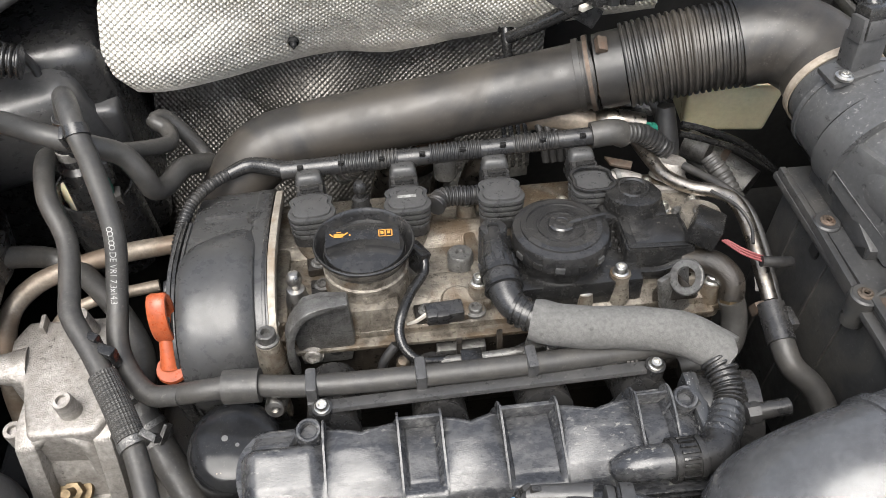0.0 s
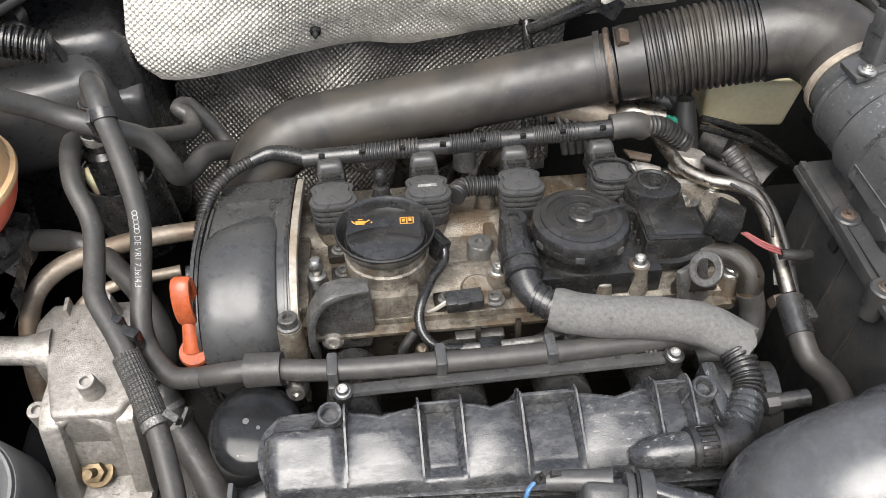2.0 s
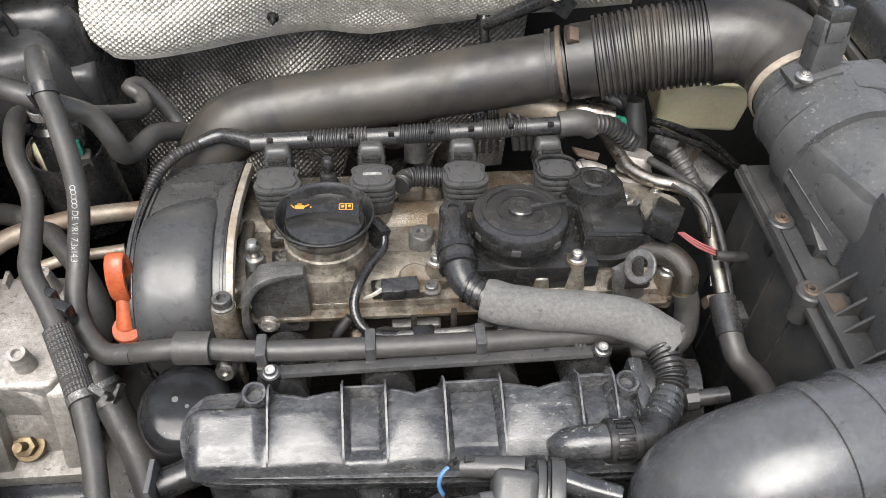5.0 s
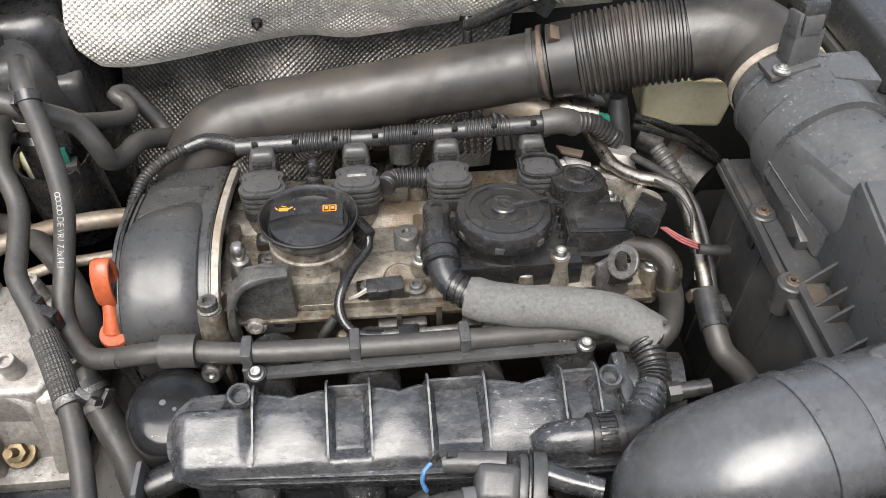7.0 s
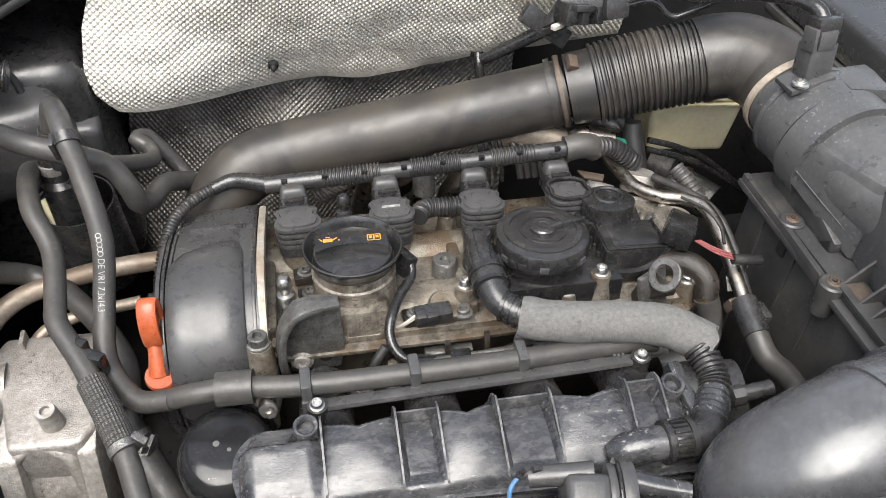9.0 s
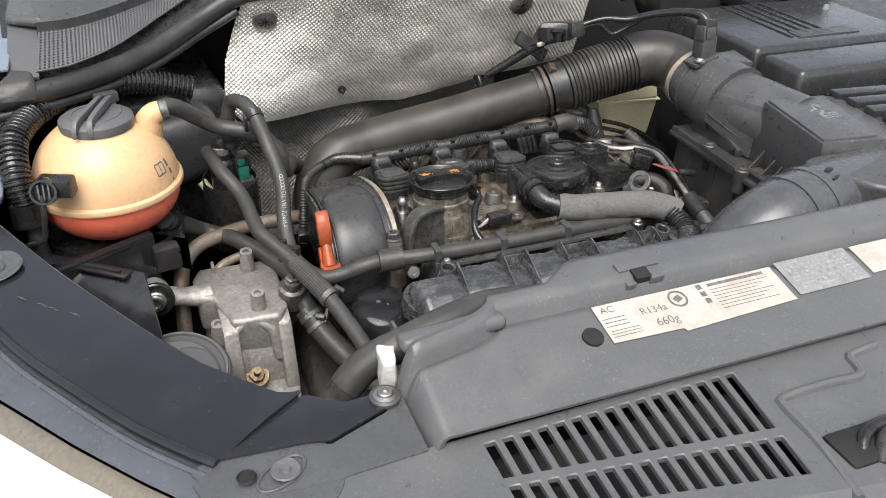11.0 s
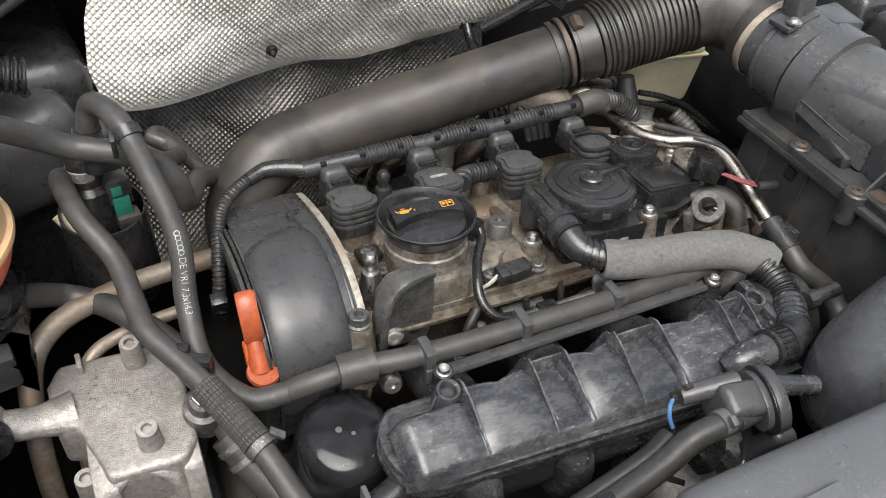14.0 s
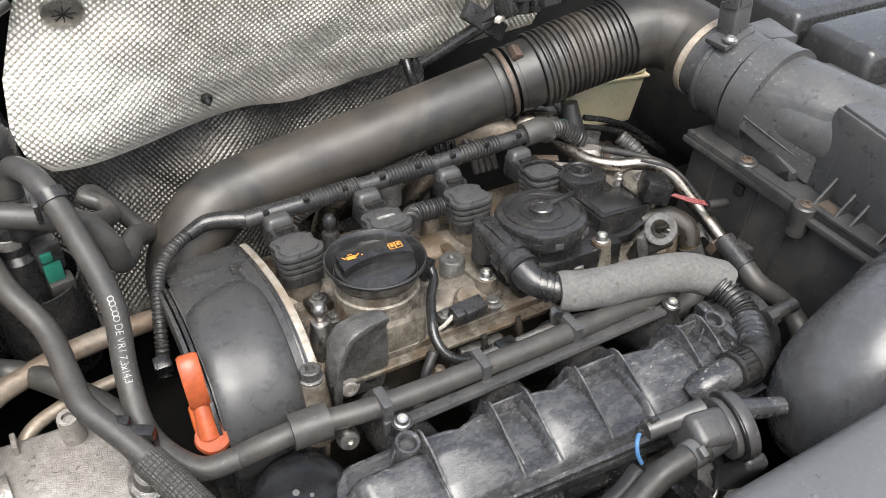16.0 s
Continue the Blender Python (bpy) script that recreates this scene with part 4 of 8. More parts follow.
for x, y, z in ((0.313, 0.473, 0.9555), (0.306, 0.3935, 0.9555)):
    part("screw_pad", lathe([(0, 0.003), (0.010, 0.003), (0.0115, 0.0015), (0.0115, -0.004), (0, -0.004)], pose(x, y, z), 24), M_AIRBOX, airbox)
    part("screw", bolt((x, y, z + 0.0025), r=0.0046, h=0.003, washer=1.4), M_RUST, airbox, "rusty lid screw")
part("screw_boss", tube([(0.306, 0.3935, 0.954), (0.3065, 0.3935, 0.925)], [0.0115, 0.0095], 22), M_AIRBOX, airbox)
# dark block as the shade of the latch hole
part("wall_slot", box(pose(0.3125, 0.470, 0.925), 0.004, 0.012, 0.012, 0.001), M_DARK, airbox)
for y in (0.405, 0.45, 0.505):
    part("wall_rib", box(pose(0.3122, y, 0.83), 0.003, 0.003, 0.21, 0.0006), M_AIRBOX, airbox)

maf = thing("air_mass_sensor", "black air mass sensor with a wired plug on the inlet tube", "sensor")
part("base_plate", box(pose(0.338, 0.556, 1.050, 0, -12, 6), 0.044, 0.026, 0.006, 0.002), M_PLASTIC_DUSTY, maf)
part("body", box(pose(0.345, 0.563, 1.066, -8, 0, 8), 0.028, 0.020, 0.034, 0.003), M_PLASTIC_DUSTY, maf)
part("plug", box(pose(0.345, 0.566, 1.092, -10, 0, 8), 0.024, 0.018, 0.026, 0.003), M_BLACK, maf)
part("cable", tube([(0.345, 0.568, 1.098), (0.342, 0.580, 1.106), (0.328, 0.602, 1.106), (0.30, 0.634, 1.096), (0.272, 0.656, 1.084), (0.24, 0.670, 1.084), (0.205, 0.680, 1.074)], [0.0075, 0.0070, 0.0060, 0.0055, 0.0050, 0.0036, 0.0036], 14), M_BLACK, maf)
part("plug_clip", join(box(pose(0.331, 0.560, 1.088, -10, 0, 8), 0.004, 0.016, 0.020, 0.001), box(pose(0.345, 0.5555, 1.088, -10, 0, 8), 0.018, 0.003, 0.016, 0.001)), M_PLASTIC_DUSTY, maf)
part("plug_boot", tube([(0.345, 0.567, 1.086), (0.344, 0.572, 1.104)], [0.011, 0.008], 16), M_BLACK, maf)
part("screw", bolt((0.327, 0.546, 1.052), r=0.005, h=0.004), M_ZINC, maf)

# ---- inlet scoop in front of the air box ----
scoop = thing("air_inlet_duct", "grey plastic air inlet duct bending down in front, scuffed", "air duct")
part("duct", tube([(0.42, 0.283, 0.980), (0.36, 0.268, 0.983), (0.29, 0.252, 0.985), (0.235, 0.241, 0.981), (0.196, 0.236, 0.964), (0.177, 0.235, 0.937), (0.178, 0.234, 0.905), (0.182, 0.232, 0.882), (0.184, 0.231, 0.870), (0.184, 0.231, 0.866)], [0.046, 0.046, 0.046, 0.047, 0.049, 0.051, 0.050, 0.042, 0.026, 0.004], 48, 0.004), M_SCOOP, scoop)
for q, w in (((0.236, 0.2412, 0.9813), 0.0490), ((0.268, 0.2475, 0.9838), 0.0490)):
    q = Vector(q)
    dd = Vector((0.075, 0.015, 0.010)).normalized()
    part("band", tube([q - dd * 0.004, q + dd * 0.004], w, 44, 0.003), M_SCOOP, scoop)

part("flat_duct", prism([(0.282, 0.282), (0.300, 0.288), (0.66, 0.290), (0.66, 0.190), (0.36, 0.178), (0.315, 0.205)], 0.075, pose(0, 0, 1.027), 0.008, 3), M_PLASTIC_DUSTY, scoop)
part("moulded_mark", join(box(pose(0.282, 0.245, 1.031, 0, -10, 20), 0.010, 0.006, 0.004, 0.001), box(pose(0.281, 0.232, 1.028, 0, -10, 20), 0.012, 0.003, 0.004, 0.001)), M_PLASTIC, scoop)

# ---- battery and fuse box ----
battery = thing("battery_box", "black plastic battery box with a ridged lid", "battery box")
part("case", box(pose(0.60, 0.615, 0.92), 0.31, 0.30, 0.20, 0.008), M_AIRBOX, battery)
part("lower_lip", box(pose(0.60, 0.612, 1.010), 0.345, 0.335, 0.012, 0.005), M_AIRBOX, battery)
part("lid", box(pose(0.598, 0.662, 1.036), 0.335, 0.225, 0.042, 0.010, 0.006, 3), M_BATT, battery)
part("front_lid", box(pose(0.598, 0.502, 1.034), 0.335, 0.092, 0.040, 0.010, 0.006, 3), M_BATT, battery)
for k in range(5):
    part("lid_ridge", box(pose(0.530 + 0.020 * k, 0.672, 1.0575), 0.007, 0.17, 0.004, 0.0015), M_BATT, battery)
part("lid_pad", box(pose(0.60, 0.595, 1.0575), 0.12, 0.03, 0.003, 0.001), M_AIRBOX, battery)
fuse = thing("fuse_box", "black fuse box with a ribbed lid beside the air filter box", "fuse box")
part("case", box(pose(0.525, 0.352, 0.995, 0, 0, -6), 0.17, 0.13, 0.085, 0.006), M_BATT, fuse)
for k in range(4):
    part("lid_rib", box(pose(0.525, 0.308 + 0.030 * k, 1.041, 0, 0, -6), 0.165, 0.019, 0.010, 0.003), M_BATT, fuse)

# ---- brake fluid reservoir ----
res = thing("brake_fluid_reservoir", "cream translucent brake fluid reservoir, stained", "reservoir")
RES = pose(0.341, 0.746, 0.928, 0, 0, -6)
part("tank", hull([RES @ Vector(q) for q in [(sx * 0.054, sy * 0.038, -0.001) for sx in (-1, 1) for sy in (-1, 1)] + [(-0.046, -0.034, -0.066), (0.047, -0.034, -0.068), (-0.046, 0.034, -0.066), (0.047, 0.034, -0.068)]], 0.007, 3), M_CREAM, res)
part("upper_tank", hull([RES @ Vector((sx * (0.054 - k), sy * (0.038 - k), z)) for sx in (-1, 1) for sy in (-1, 1) for k, z in ((0.0, 0.002), (0.006, 0.034))], 0.006, 3), M_CREAM, res)
part("filler_dome", hull([RES @ Vector((0.010 + sx * 0.024, sy * 0.024, z)) for sx in (-1, 1) for sy in (-1, 1) for z in (0.030, 0.044)], 0.006, 3), M_CREAM, res)
part("mould_seam", hull([RES @ Vector((sx * 0.0565, sy * 0.0405, z)) for sx in (-1, 1) for sy in (-1, 1) for z in (-0.0015, 0.0015)], 0.001), M_CREAM, res)
part("cap", lathe([(0.0, 0.03), (0.02, 0.03), (0.022, 0.026), (0.022, 0), (0, 0)], pose(0.345, 0.76, 0.965), 28), M_BLACK, res)

# ---- coolant expansion tank ----
bx, by, bz, BR = -0.474, 0.574, 0.990, 0.0805
tank = thing("coolant_expansion_tank", "ball-shaped cream coolant tank, red coolant in its lower half", "coolant tank")
T = pose(bx, by, bz)
up = [(BR + 0.0035, -0.017), (BR + 0.0035, -0.011)] + [(BR * math.cos(radians(a)), -0.013 + (BR * 0.98) * math.sin(radians(a))) for a in range(3, 72, 4)] + [(0.026, 0.060), (0.0, 0.060)]
lo = [(0.0, -0.082), (0.025, -0.081)] + [(BR * math.cos(radians(a)), -0.017 + BR * 0.78 * math.sin(radians(a))) for a in range(-68, 0, 5)] + [(BR, -0.017), (0, -0.017)]
part("upper_shell", lathe(up, T, 64), M_TANK, tank)
part("lower_shell", lathe(lo, T, 64), M_COOLANT, tank, "lower shell, red with coolant")
part("seam_flange", lathe([(BR - 0.004, -0.0175), (BR + 0.0035, -0.0172), (BR + 0.0045, -0.014), (BR + 0.0035, -0.0108), (BR - 0.004, -0.0105)], T, 64), M_TANK, tank)
CT = pose(bx + 0.0015, by - 0.002, bz + 0.0635, 0, 0, 8)
cap = part("cap", lathe([(0, 0.007), (0.024, 0.0068), (0.0245, 0.0078), (0.0275, 0.0078), (0.028, 0.0066), (0.036, 0.0050), (0.0395, 0.0025), (0.0400, -0.002), (0.0395, -0.007), (0.034, -0.010), (0, -0.010)], CT, 56), M_PANEL, tank, "dark grey screw cap")
part("cap_grip", join(ribbon([CT @ Vector((-0.0235 - 0.005, -0.036, -0.001)), CT @ Vector((-0.0195 - 0.004, -0.028, 0.009)), CT @ Vector((-0.004, 0.0, 0.013)), CT @ Vector((0.011, 0.030, 0.011)), CT @ Vector((0.015, 0.038, 0.001))], 0.0065, 0.009, bevel=0.002), ribbon([CT @ Vector((-0.012, -0.039, -0.001)), CT @ Vector((-0.009, -0.031, 0.009)), CT @ Vector((0.007, -0.003, 0.013)), CT @ Vector((0.021, 0.026, 0.011)), CT @ Vector((0.025, 0.034, 0.001))], 0.0065, 0.009, bevel=0.002)), M_PANEL, cap)
part("cap_tab", box(CT @ pose(0.018, 0.036, 0.010, 0, 0, 10), 0.026, 0.014, 0.012, 0.003), M_RUBBER, cap)
part("outlet_neck", tube([(bx + 0.050, by + 0.01, bz + 0.035), (bx + 0.060, by + 0.006, bz + 0.058), (bx + 0.070, by + 0.006, bz + 0.062)], [0.020, 0.013, 0.012], 20), M_TANK, tank)
part("level_plug", box(pose(bx - 0.046, by - 0.079, bz + 0.026, 0, 0, -22), 0.036, 0.020, 0.020, 0.003), M_PLASTIC, tank, "black level sensor plug")
LP = aim((bx - 0.058, by - 0.090, bz + 0.026), (bx - 0.070, by - 0.18, bz + 0.055))
part("plug_collar", lathe([(0, -0.006), (0.0105, -0.006), (0.011, 0.003), (0.0135, 0.003), (0.0145, -0.002), (0.0145, -0.016), (0, -0.016)], LP, 24), M_BLACK, tank)
part("plug_pins", join(*[box(LP @ pose(0.005 * (k - 1), 0, -0.003), 0.0016, 0.016, 0.006, 0.0004) for k in range(3)]), M_PANEL, tank)
part("plug_wire", tube([(bx - 0.060, by - 0.088, bz + 0.022), (bx - 0.064, by - 0.094, bz - 0.005), (bx - 0.070, by - 0.09, bz - 0.03), (bx - 0.09, by - 0.07, bz - 0.045)], 0.003, 8), M_RUBBER_DARK, tank)


def on_tank(lon, lat, r):
    a, b = radians(lon), radians(lat)
    return Vector((bx + r * math.cos(b) * math.sin(a), by - r * math.cos(b) * math.cos(a), bz - 0.013 + r * 0.98 * math.sin(b)))


def tank_mark(lon, lat, w, h):
    """A small printed bar on the ball."""
    bm = bmesh.new()
    g = [[bm.verts.new(on_tank(lon + w * (i / 3 - 0.5), lat + h * (j / 3 - 0.5), BR + 0.0006)) for j in range(4)] for i in range(4)]
    for i in range(3):
        for j in range(3):
            bm.faces.new((g[i][j], g[i + 1][j], g[i + 1][j + 1], g[i][j + 1]))
    return bm


marks = [tank_mark(46, 20, 1.2, 9), tank_mark(51, 20.5, 1.0, 9), tank_mark(56, 20, 1.2, 9), tank_mark(51, 25, 10, 1.3), tank_mark(51, 15.5, 10, 1.3), tank_mark(61, 22, 3, 7), tank_mark(62, 14, 3, 5), tank_mark(62.5, 6, 1.5, 3)]
part("print", join(*marks), M_PRINT_DARK, tank)

# ---- cylinder head ----
# frame of the head: leans back about the crankshaft's axis
H = pose(0.0, 0.50, 0.905, -7)
UP = (H.to_3x3() @ Vector((0, 0, 1)))


def hp(x, y, z):
    """A place given in the head's frame."""
    return H @ Vector((x, y, z))


def hm(x, y, z, rx=0, ry=0, rz=0):
    return H @ pose(x, y, z, rx, ry, rz)


head = thing("cylinder_head", "oily brown-stained cast aluminium cylinder head and cam cover", "engine")
YZ_H = Matrix(((0, 0, 1, 0), (1, 0, 0, 0), (0, 1, 0, 0), (0, 0, 0, 1)))
part("cam_cover", prism([(-0.036, -0.042), (-0.037, -0.024), (-0.030, -0.0205), (-0.012, -0.018), (0.02, -0.014), (0.05, -0.015), (0.10, -0.016), (0.152, -0.020), (0.152, -0.042)], 0.40, H @ Matrix.Translation((0.236, 0, 0)) @ YZ_H, 0.003), M_HEAD, head)
part("cover_flange", box(hm(0.036, 0.057, -0.033), 0.408, 0.198, 0.005, 0.0015), M_HEAD, head)
part("cover_gasket", box(hm(0.036, 0.057, -0.0385), 0.404, 0.192, 0.003, 0.001), M_ALU, head)
# casting and block near black, for the shaded cavity below the cover lip
part("head_casting", box(hm(0.036, 0.062, -0.090), 0.40, 0.19, 0.10, 0.006), M_GREASE_SHADE, head)
part("block", box(hm(0.036, 0.075, -0.24), 0.40, 0.20, 0.22, 0.01), M_GREASE_SHADE, head)
part("cam_hump", tube([hp(-0.165, 0.075, -0.018), hp(0.235, 0.075, -0.018)], 0.020, 24, 0.02, flat=0.6), M_HEAD, head)
part("cam_hump", tube([hp(-0.165, 0.002, -0.022), hp(0.235, 0.002, -0.022)], 0.022, 24, 0.02, flat=0.5), M_HEAD, head)
for k in range(5):
    part("web", box(hm(-0.155 + 0.088 * k, 0.035, -0.014), 0.012, 0.13, 0.012, 0.003), M_HEAD, head)
for x, y in ((-0.164, -0.028), (-0.110, -0.022), (0.11, -0.026), (0.225, -0.03), (0.225, 0.07), (0.12, 0.10), (-0.02, 0.10)):
    part("bolt_tower", lathe([(0, -0.01), (0.012, -0.01), (0.010, 0.01), (0.009, 0.024), (0, 0.024)], hm(x, y, -0.034), 20), M_HEAD, head)
    part("cover_screw", bolt(hp(x, y, -0.010), UP, 0.0058, 0.007), M_ZINC, head)
for x, y, z in ((-0.035, 0.045, 0.002), (0.045, 0.07, 0.0)):
    part("core_plug", lathe([(0, 0.006), (0.010, 0.006), (0.0125, 0.003), (0.0125, -0.03), (0, -0.03)], hm(x, y, z - 0.016), 24), M_BRACKET, head)
part("front_gallery", tube([hp(-0.12, -0.060, -0.070), hp(0.20, -0.060, -0.070)], 0.012, 18, 0.02), M_GREASE_SHADE, head)
part("cast_plate", box(hm(-0.002, -0.040, -0.056, 10), 0.044, 0.010, 0.020, 0.002), M_BRACKET, head)
part("cast_mark", join(*[flat_quad(hm(-0.018 + 0.0045 * k, -0.0455, -0.055, 100), 0.003, 0.006) for k in range(8)]), M_GREASE_SHADE, head)

# dark blocks stand for the shade in square screw pockets
for x, y in ((-0.1215, 0.537), (-0.1185, 0.510), (-0.030, 0.470)):
    part("clip_pocket", box(Matrix.Translation((x, y, 0.892)) @ pose(0, 0, 0, -7, 0, 4), 0.022, 0.018, 0.008, 0.002), M_GREASE_SHADE, head)
    part("pocket_screw", bolt((x, y, 0.896), UP, 0.0052, 0.005, 1.5), M_BRACKET, head)
for x in (-0.092, -0.076, -0.060):
    part("neck_web", ribbon([(x, 0.474, 0.900), (x, 0.466, 0.893), (x, 0.460, 0.882)], 0.003, 0.005), M_HEAD, head)
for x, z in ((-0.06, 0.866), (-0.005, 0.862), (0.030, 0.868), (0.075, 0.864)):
    part("front_web", ribbon([(x, 0.447, z + 0.016), (x, 0.440, z), (x, 0.438, z - 0.03)], 0.005, 0.010), M_GREASE_SHADE, head)
part("front_edge", ribbon([(-0.150, 0.4535, 0.8775), (0.02, 0.4525, 0.8775), (0.225, 0.4525, 0.8775)], 0.006, 0.004), M_HEAD, head)

# ---- chain cover at the end of the head ----
chain = thing("timing_chain_cover", "bulging dark plastic timing chain cover with a bowl-shaped front, stained", "timing cover")
DRUM = [(0.648, 0.835), (0.644, 0.872), (0.634, 0.893), (0.610, 0.9045), (0.580, 0.9150), (0.545, 0.9245), (0.512, 0.9290), (0.485, 0.9245), (0.463, 0.9135), (0.448, 0.8965), (0.440, 0.875), (0.438, 0.85), (0.440, 0.825), (0.446, 0.795)]
DRUM = [(q.y, q.z) for q in smooth_path([(0, y, z) for y, z in DRUM], 0.0015)]
DRUM_S = [0.0]
for a, b in zip(DRUM, DRUM[1:]):
    DRUM_S.append(DRUM_S[-1] + math.dist(a, b))


def drum_at(v, out=0.0):
    """A place on the cover's section, v from 0 to 1 from the back over the top to the front; out: metres outwards."""
    sv = v * DRUM_S[-1]
    y, z = float(np.interp(sv, DRUM_S, [q[0] for q in DRUM])), float(np.interp(sv, DRUM_S, [q[1] for q in DRUM]))
    y2, z2 = float(np.interp(sv + 0.003, DRUM_S, [q[0] for q in DRUM])), float(np.interp(sv + 0.003, DRUM_S, [q[1] for q in DRUM]))
    y1, z1 = float(np.interp(sv - 0.003, DRUM_S, [q[0] for q in DRUM])), float(np.interp(sv - 0.003, DRUM_S, [q[1] for q in DRUM]))
    n = math.hypot(y2 - y1, z2 - z1) or 1.0
    return y - (z1 - z2) / n * out, z + (y1 - y2) / n * out


def drum_skin(u, v):
    x = -0.233 + 0.071 * u
    sv = v * DRUM_S[-1]
    k = 1 - abs((x + 0.2050) / 0.0345) ** 4.2 - abs((sv - 0.236 + 0.50 * (x + 0.205)) / 0.086) ** 3.0
    bowl = 0.0150 * max(0.0, k) ** 0.62 if x < -0.1745 else 0.0
    grow = 0.0045 * ease((x + 0.180) / 0.006) + 0.001 * math.sin(u * 3)
    y, z = drum_at(v, max(bowl, grow if x > -0.176 else 0.0))
    return Vector((x, y, z))


part("cover_shell", sheet(drum_skin, 150, 260, 0.003), M_DOME, chain, angle=50)
part("band_ridge", ribbon([Vector((-0.1748, *drum_at(0.30 + 0.68 * k / 24, 0.0062))) for k in range(25)], 0.0030, 0.0030, (1, 0, 0)), M_DOME, chain)
for k, (x, w, out) in enumerate(((-0.2345, 0.0026, 0.0035), (-0.2385, 0.0030, 0.0050), (-0.2430, 0.0034, 0.0030))):
    part("end_flange", ribbon([Vector((x, *drum_at(0.33 + 0.64 * j / 24, out - 0.010))) for j in range(25)], 0.024, w, (1, 0, 0)), M_DOME if k != 1 else M_PLASTIC, chain)
part("end_wall", prism([drum_at(j / 30, -0.004) for j in range(31)], 0.003, Matrix.Translation((-0.2335, 0, 0)) @ Matrix(((0, 0, 1, 0), (1, 0, 0, 0), (0, 1, 0, 0), (0, 0, 0, 1)))), M_PLASTIC, chain)
part("vent_housing", sheet(lambda u, v: Vector((-0.2235 + 0.058 * u + 0.006 * (1 - v) * (1 - u), *drum_at(0.12 + 0.19 * v, 0.0014 + 0.0022 * u))), 24, 30, 0.004), M_DOME, chain)
for k in range(7):
    sv = 0.150 + 0.0185 * k
    part("vent_rib", ribbon([Vector((-0.1935 + 0.0010 * k, *drum_at(sv, 0.0036))), Vector((-0.1735 + 0.0004 * k, *drum_at(sv + 0.004, 0.0046)))], 0.0022, 0.0026, (0, 0.2, 1)), M_DOME, chain)
cy, cz = drum_at(0.335, 0.006)
part("cover_clip", join(box(pose(-0.1770, cy, cz, -10, 0, 0), 0.012, 0.010, 0.006, 0.001), box(pose(-0.1770, cy - 0.001, cz + 0.003, -10, 0, 0), 0.006, 0.004, 0.004, 0.0006)), M_PLASTIC, chain)
part("gasket_rim", ribbon([Vector((-0.1575 - 0.004 * (k / 24) ** 2, *drum_at(0.18 + 0.80 * k / 24, 0.0015))) for k in range(25)], 0.011, 0.0072, (1, 0, 0), 0.003, 0.002), M_RIM_ALU, chain, "pale stained metal rim")
part("rim_lip", ribbon([Vector((-0.1635 - 0.004 * (k / 24) ** 2, *drum_at(0.18 + 0.80 * k / 24, 0.0050))) for k in range(25)], 0.008, 0.0030, (1, 0, 0)), M_PLASTIC, chain)
part("lower_bracket", box(pose(-0.238, 0.470, 0.850), 0.02, 0.05, 0.06, 0.006), M_PLASTIC, chain)
cb = thing("chain_cover_bolt", "oily aluminium bolt tower with a socket screw", "bolt")
CB = pose(-0.164, 0.4455, 0.908, -7)
part("tower", lathe([(0, -0.06), (0.014, -0.06), (0.0125, -0.02), (0.0105, 0.0), (0, 0.0)], CB, 22), M_HEAD, cb)
part("socket_screw", lathe([(0, 0), (0.0098, 0), (0.0098, 0.002), (0.0080, 0.003), (0.0080, 0.010), (0.0072, 0.011), (0.004, 0.011), (0.004, 0.006), (0, 0.006)], CB, 22), M_BRACKET, cb)

# ---- oil filler ----
filler = thing("oil_filler", "stained aluminium oil filler neck with a black cap", "oil filler")
F = pose(-0.0785, 0.507, 0.903, -5)
part("neck", lathe([(0.038, -0.05), (0.0375, -0.01), (0.0365, 0.012), (0.0360, 0.014), (0.0372, 0.015), (0.0372, 0.019), (0.0355, 0.0205), (0.0350, 0.032), (0, 0.032)], F, 40), M_HEAD, filler)
part("foot_rib", box(F @ pose(0, -0.034, -0.02), 0.05, 0.02, 0.05, 0.004), M_HEAD, filler)
oil_cap = part("cap", lathe([(0.0345, 0.0290), (0.0362, 0.0295), (0.0366, 0.0315), (0.0374, 0.0322), (0.0382, 0.0350), (0.0414, 0.0400), (0.0430, 0.0435), (0.0434, 0.0452), (0.0428, 0.0462), (0.0416, 0.0460), (0.0406, 0.0445), (0.0385, 0.0390), (0.0355, 0.0340), (0, 0.0335)], F, 64), M_RIM, filler, "black oil cap with orange symbols")
part("disc", lathe([(0, 0.0425), (0.020, 0.0420), (0.0310, 0.0408), (0.0340, 0.0396), (0.0348, 0.0380), (0.0348, 0.030), (0, 0.030)], F, 56), M_RIM, oil_cap)
GR = F @ pose(-0.0005, 0.0015, 0.0462, 8, 0, -2)
part("grip", prism([(0.031 * math.sin(a), -0.0125 + 0.0075 * math.cos(a) ** 2) for a in [math.pi * (k / 16 - 0.5) for k in range(17)]][::-1] + [(-0.031, 0.0075), (-0.026, 0.0105), (0.026, 0.0105), (0.031, 0.0075)], 0.012, GR @ pose(0, 0, 0.005), 0.0014), M_BLACK, oil_cap)
can = [flat_quad(GR @ pose(-0.020, 0.0, 0.0054), 0.008, 0.0042), flat_quad(GR @ pose(-0.0145, 0.0012, 0.0054, 0, 0, 35), 0.006, 0.0014), flat_quad(GR @ pose(-0.026, 0.001, 0.0054, 0, 0, -50), 0.004, 0.0012), flat_quad(GR @ pose(-0.020, 0.0036, 0.0054), 0.004, 0.0012), flat_quad(GR @ pose(-0.0105, 0.0, 0.0054), 0.0012, 0.0018)]
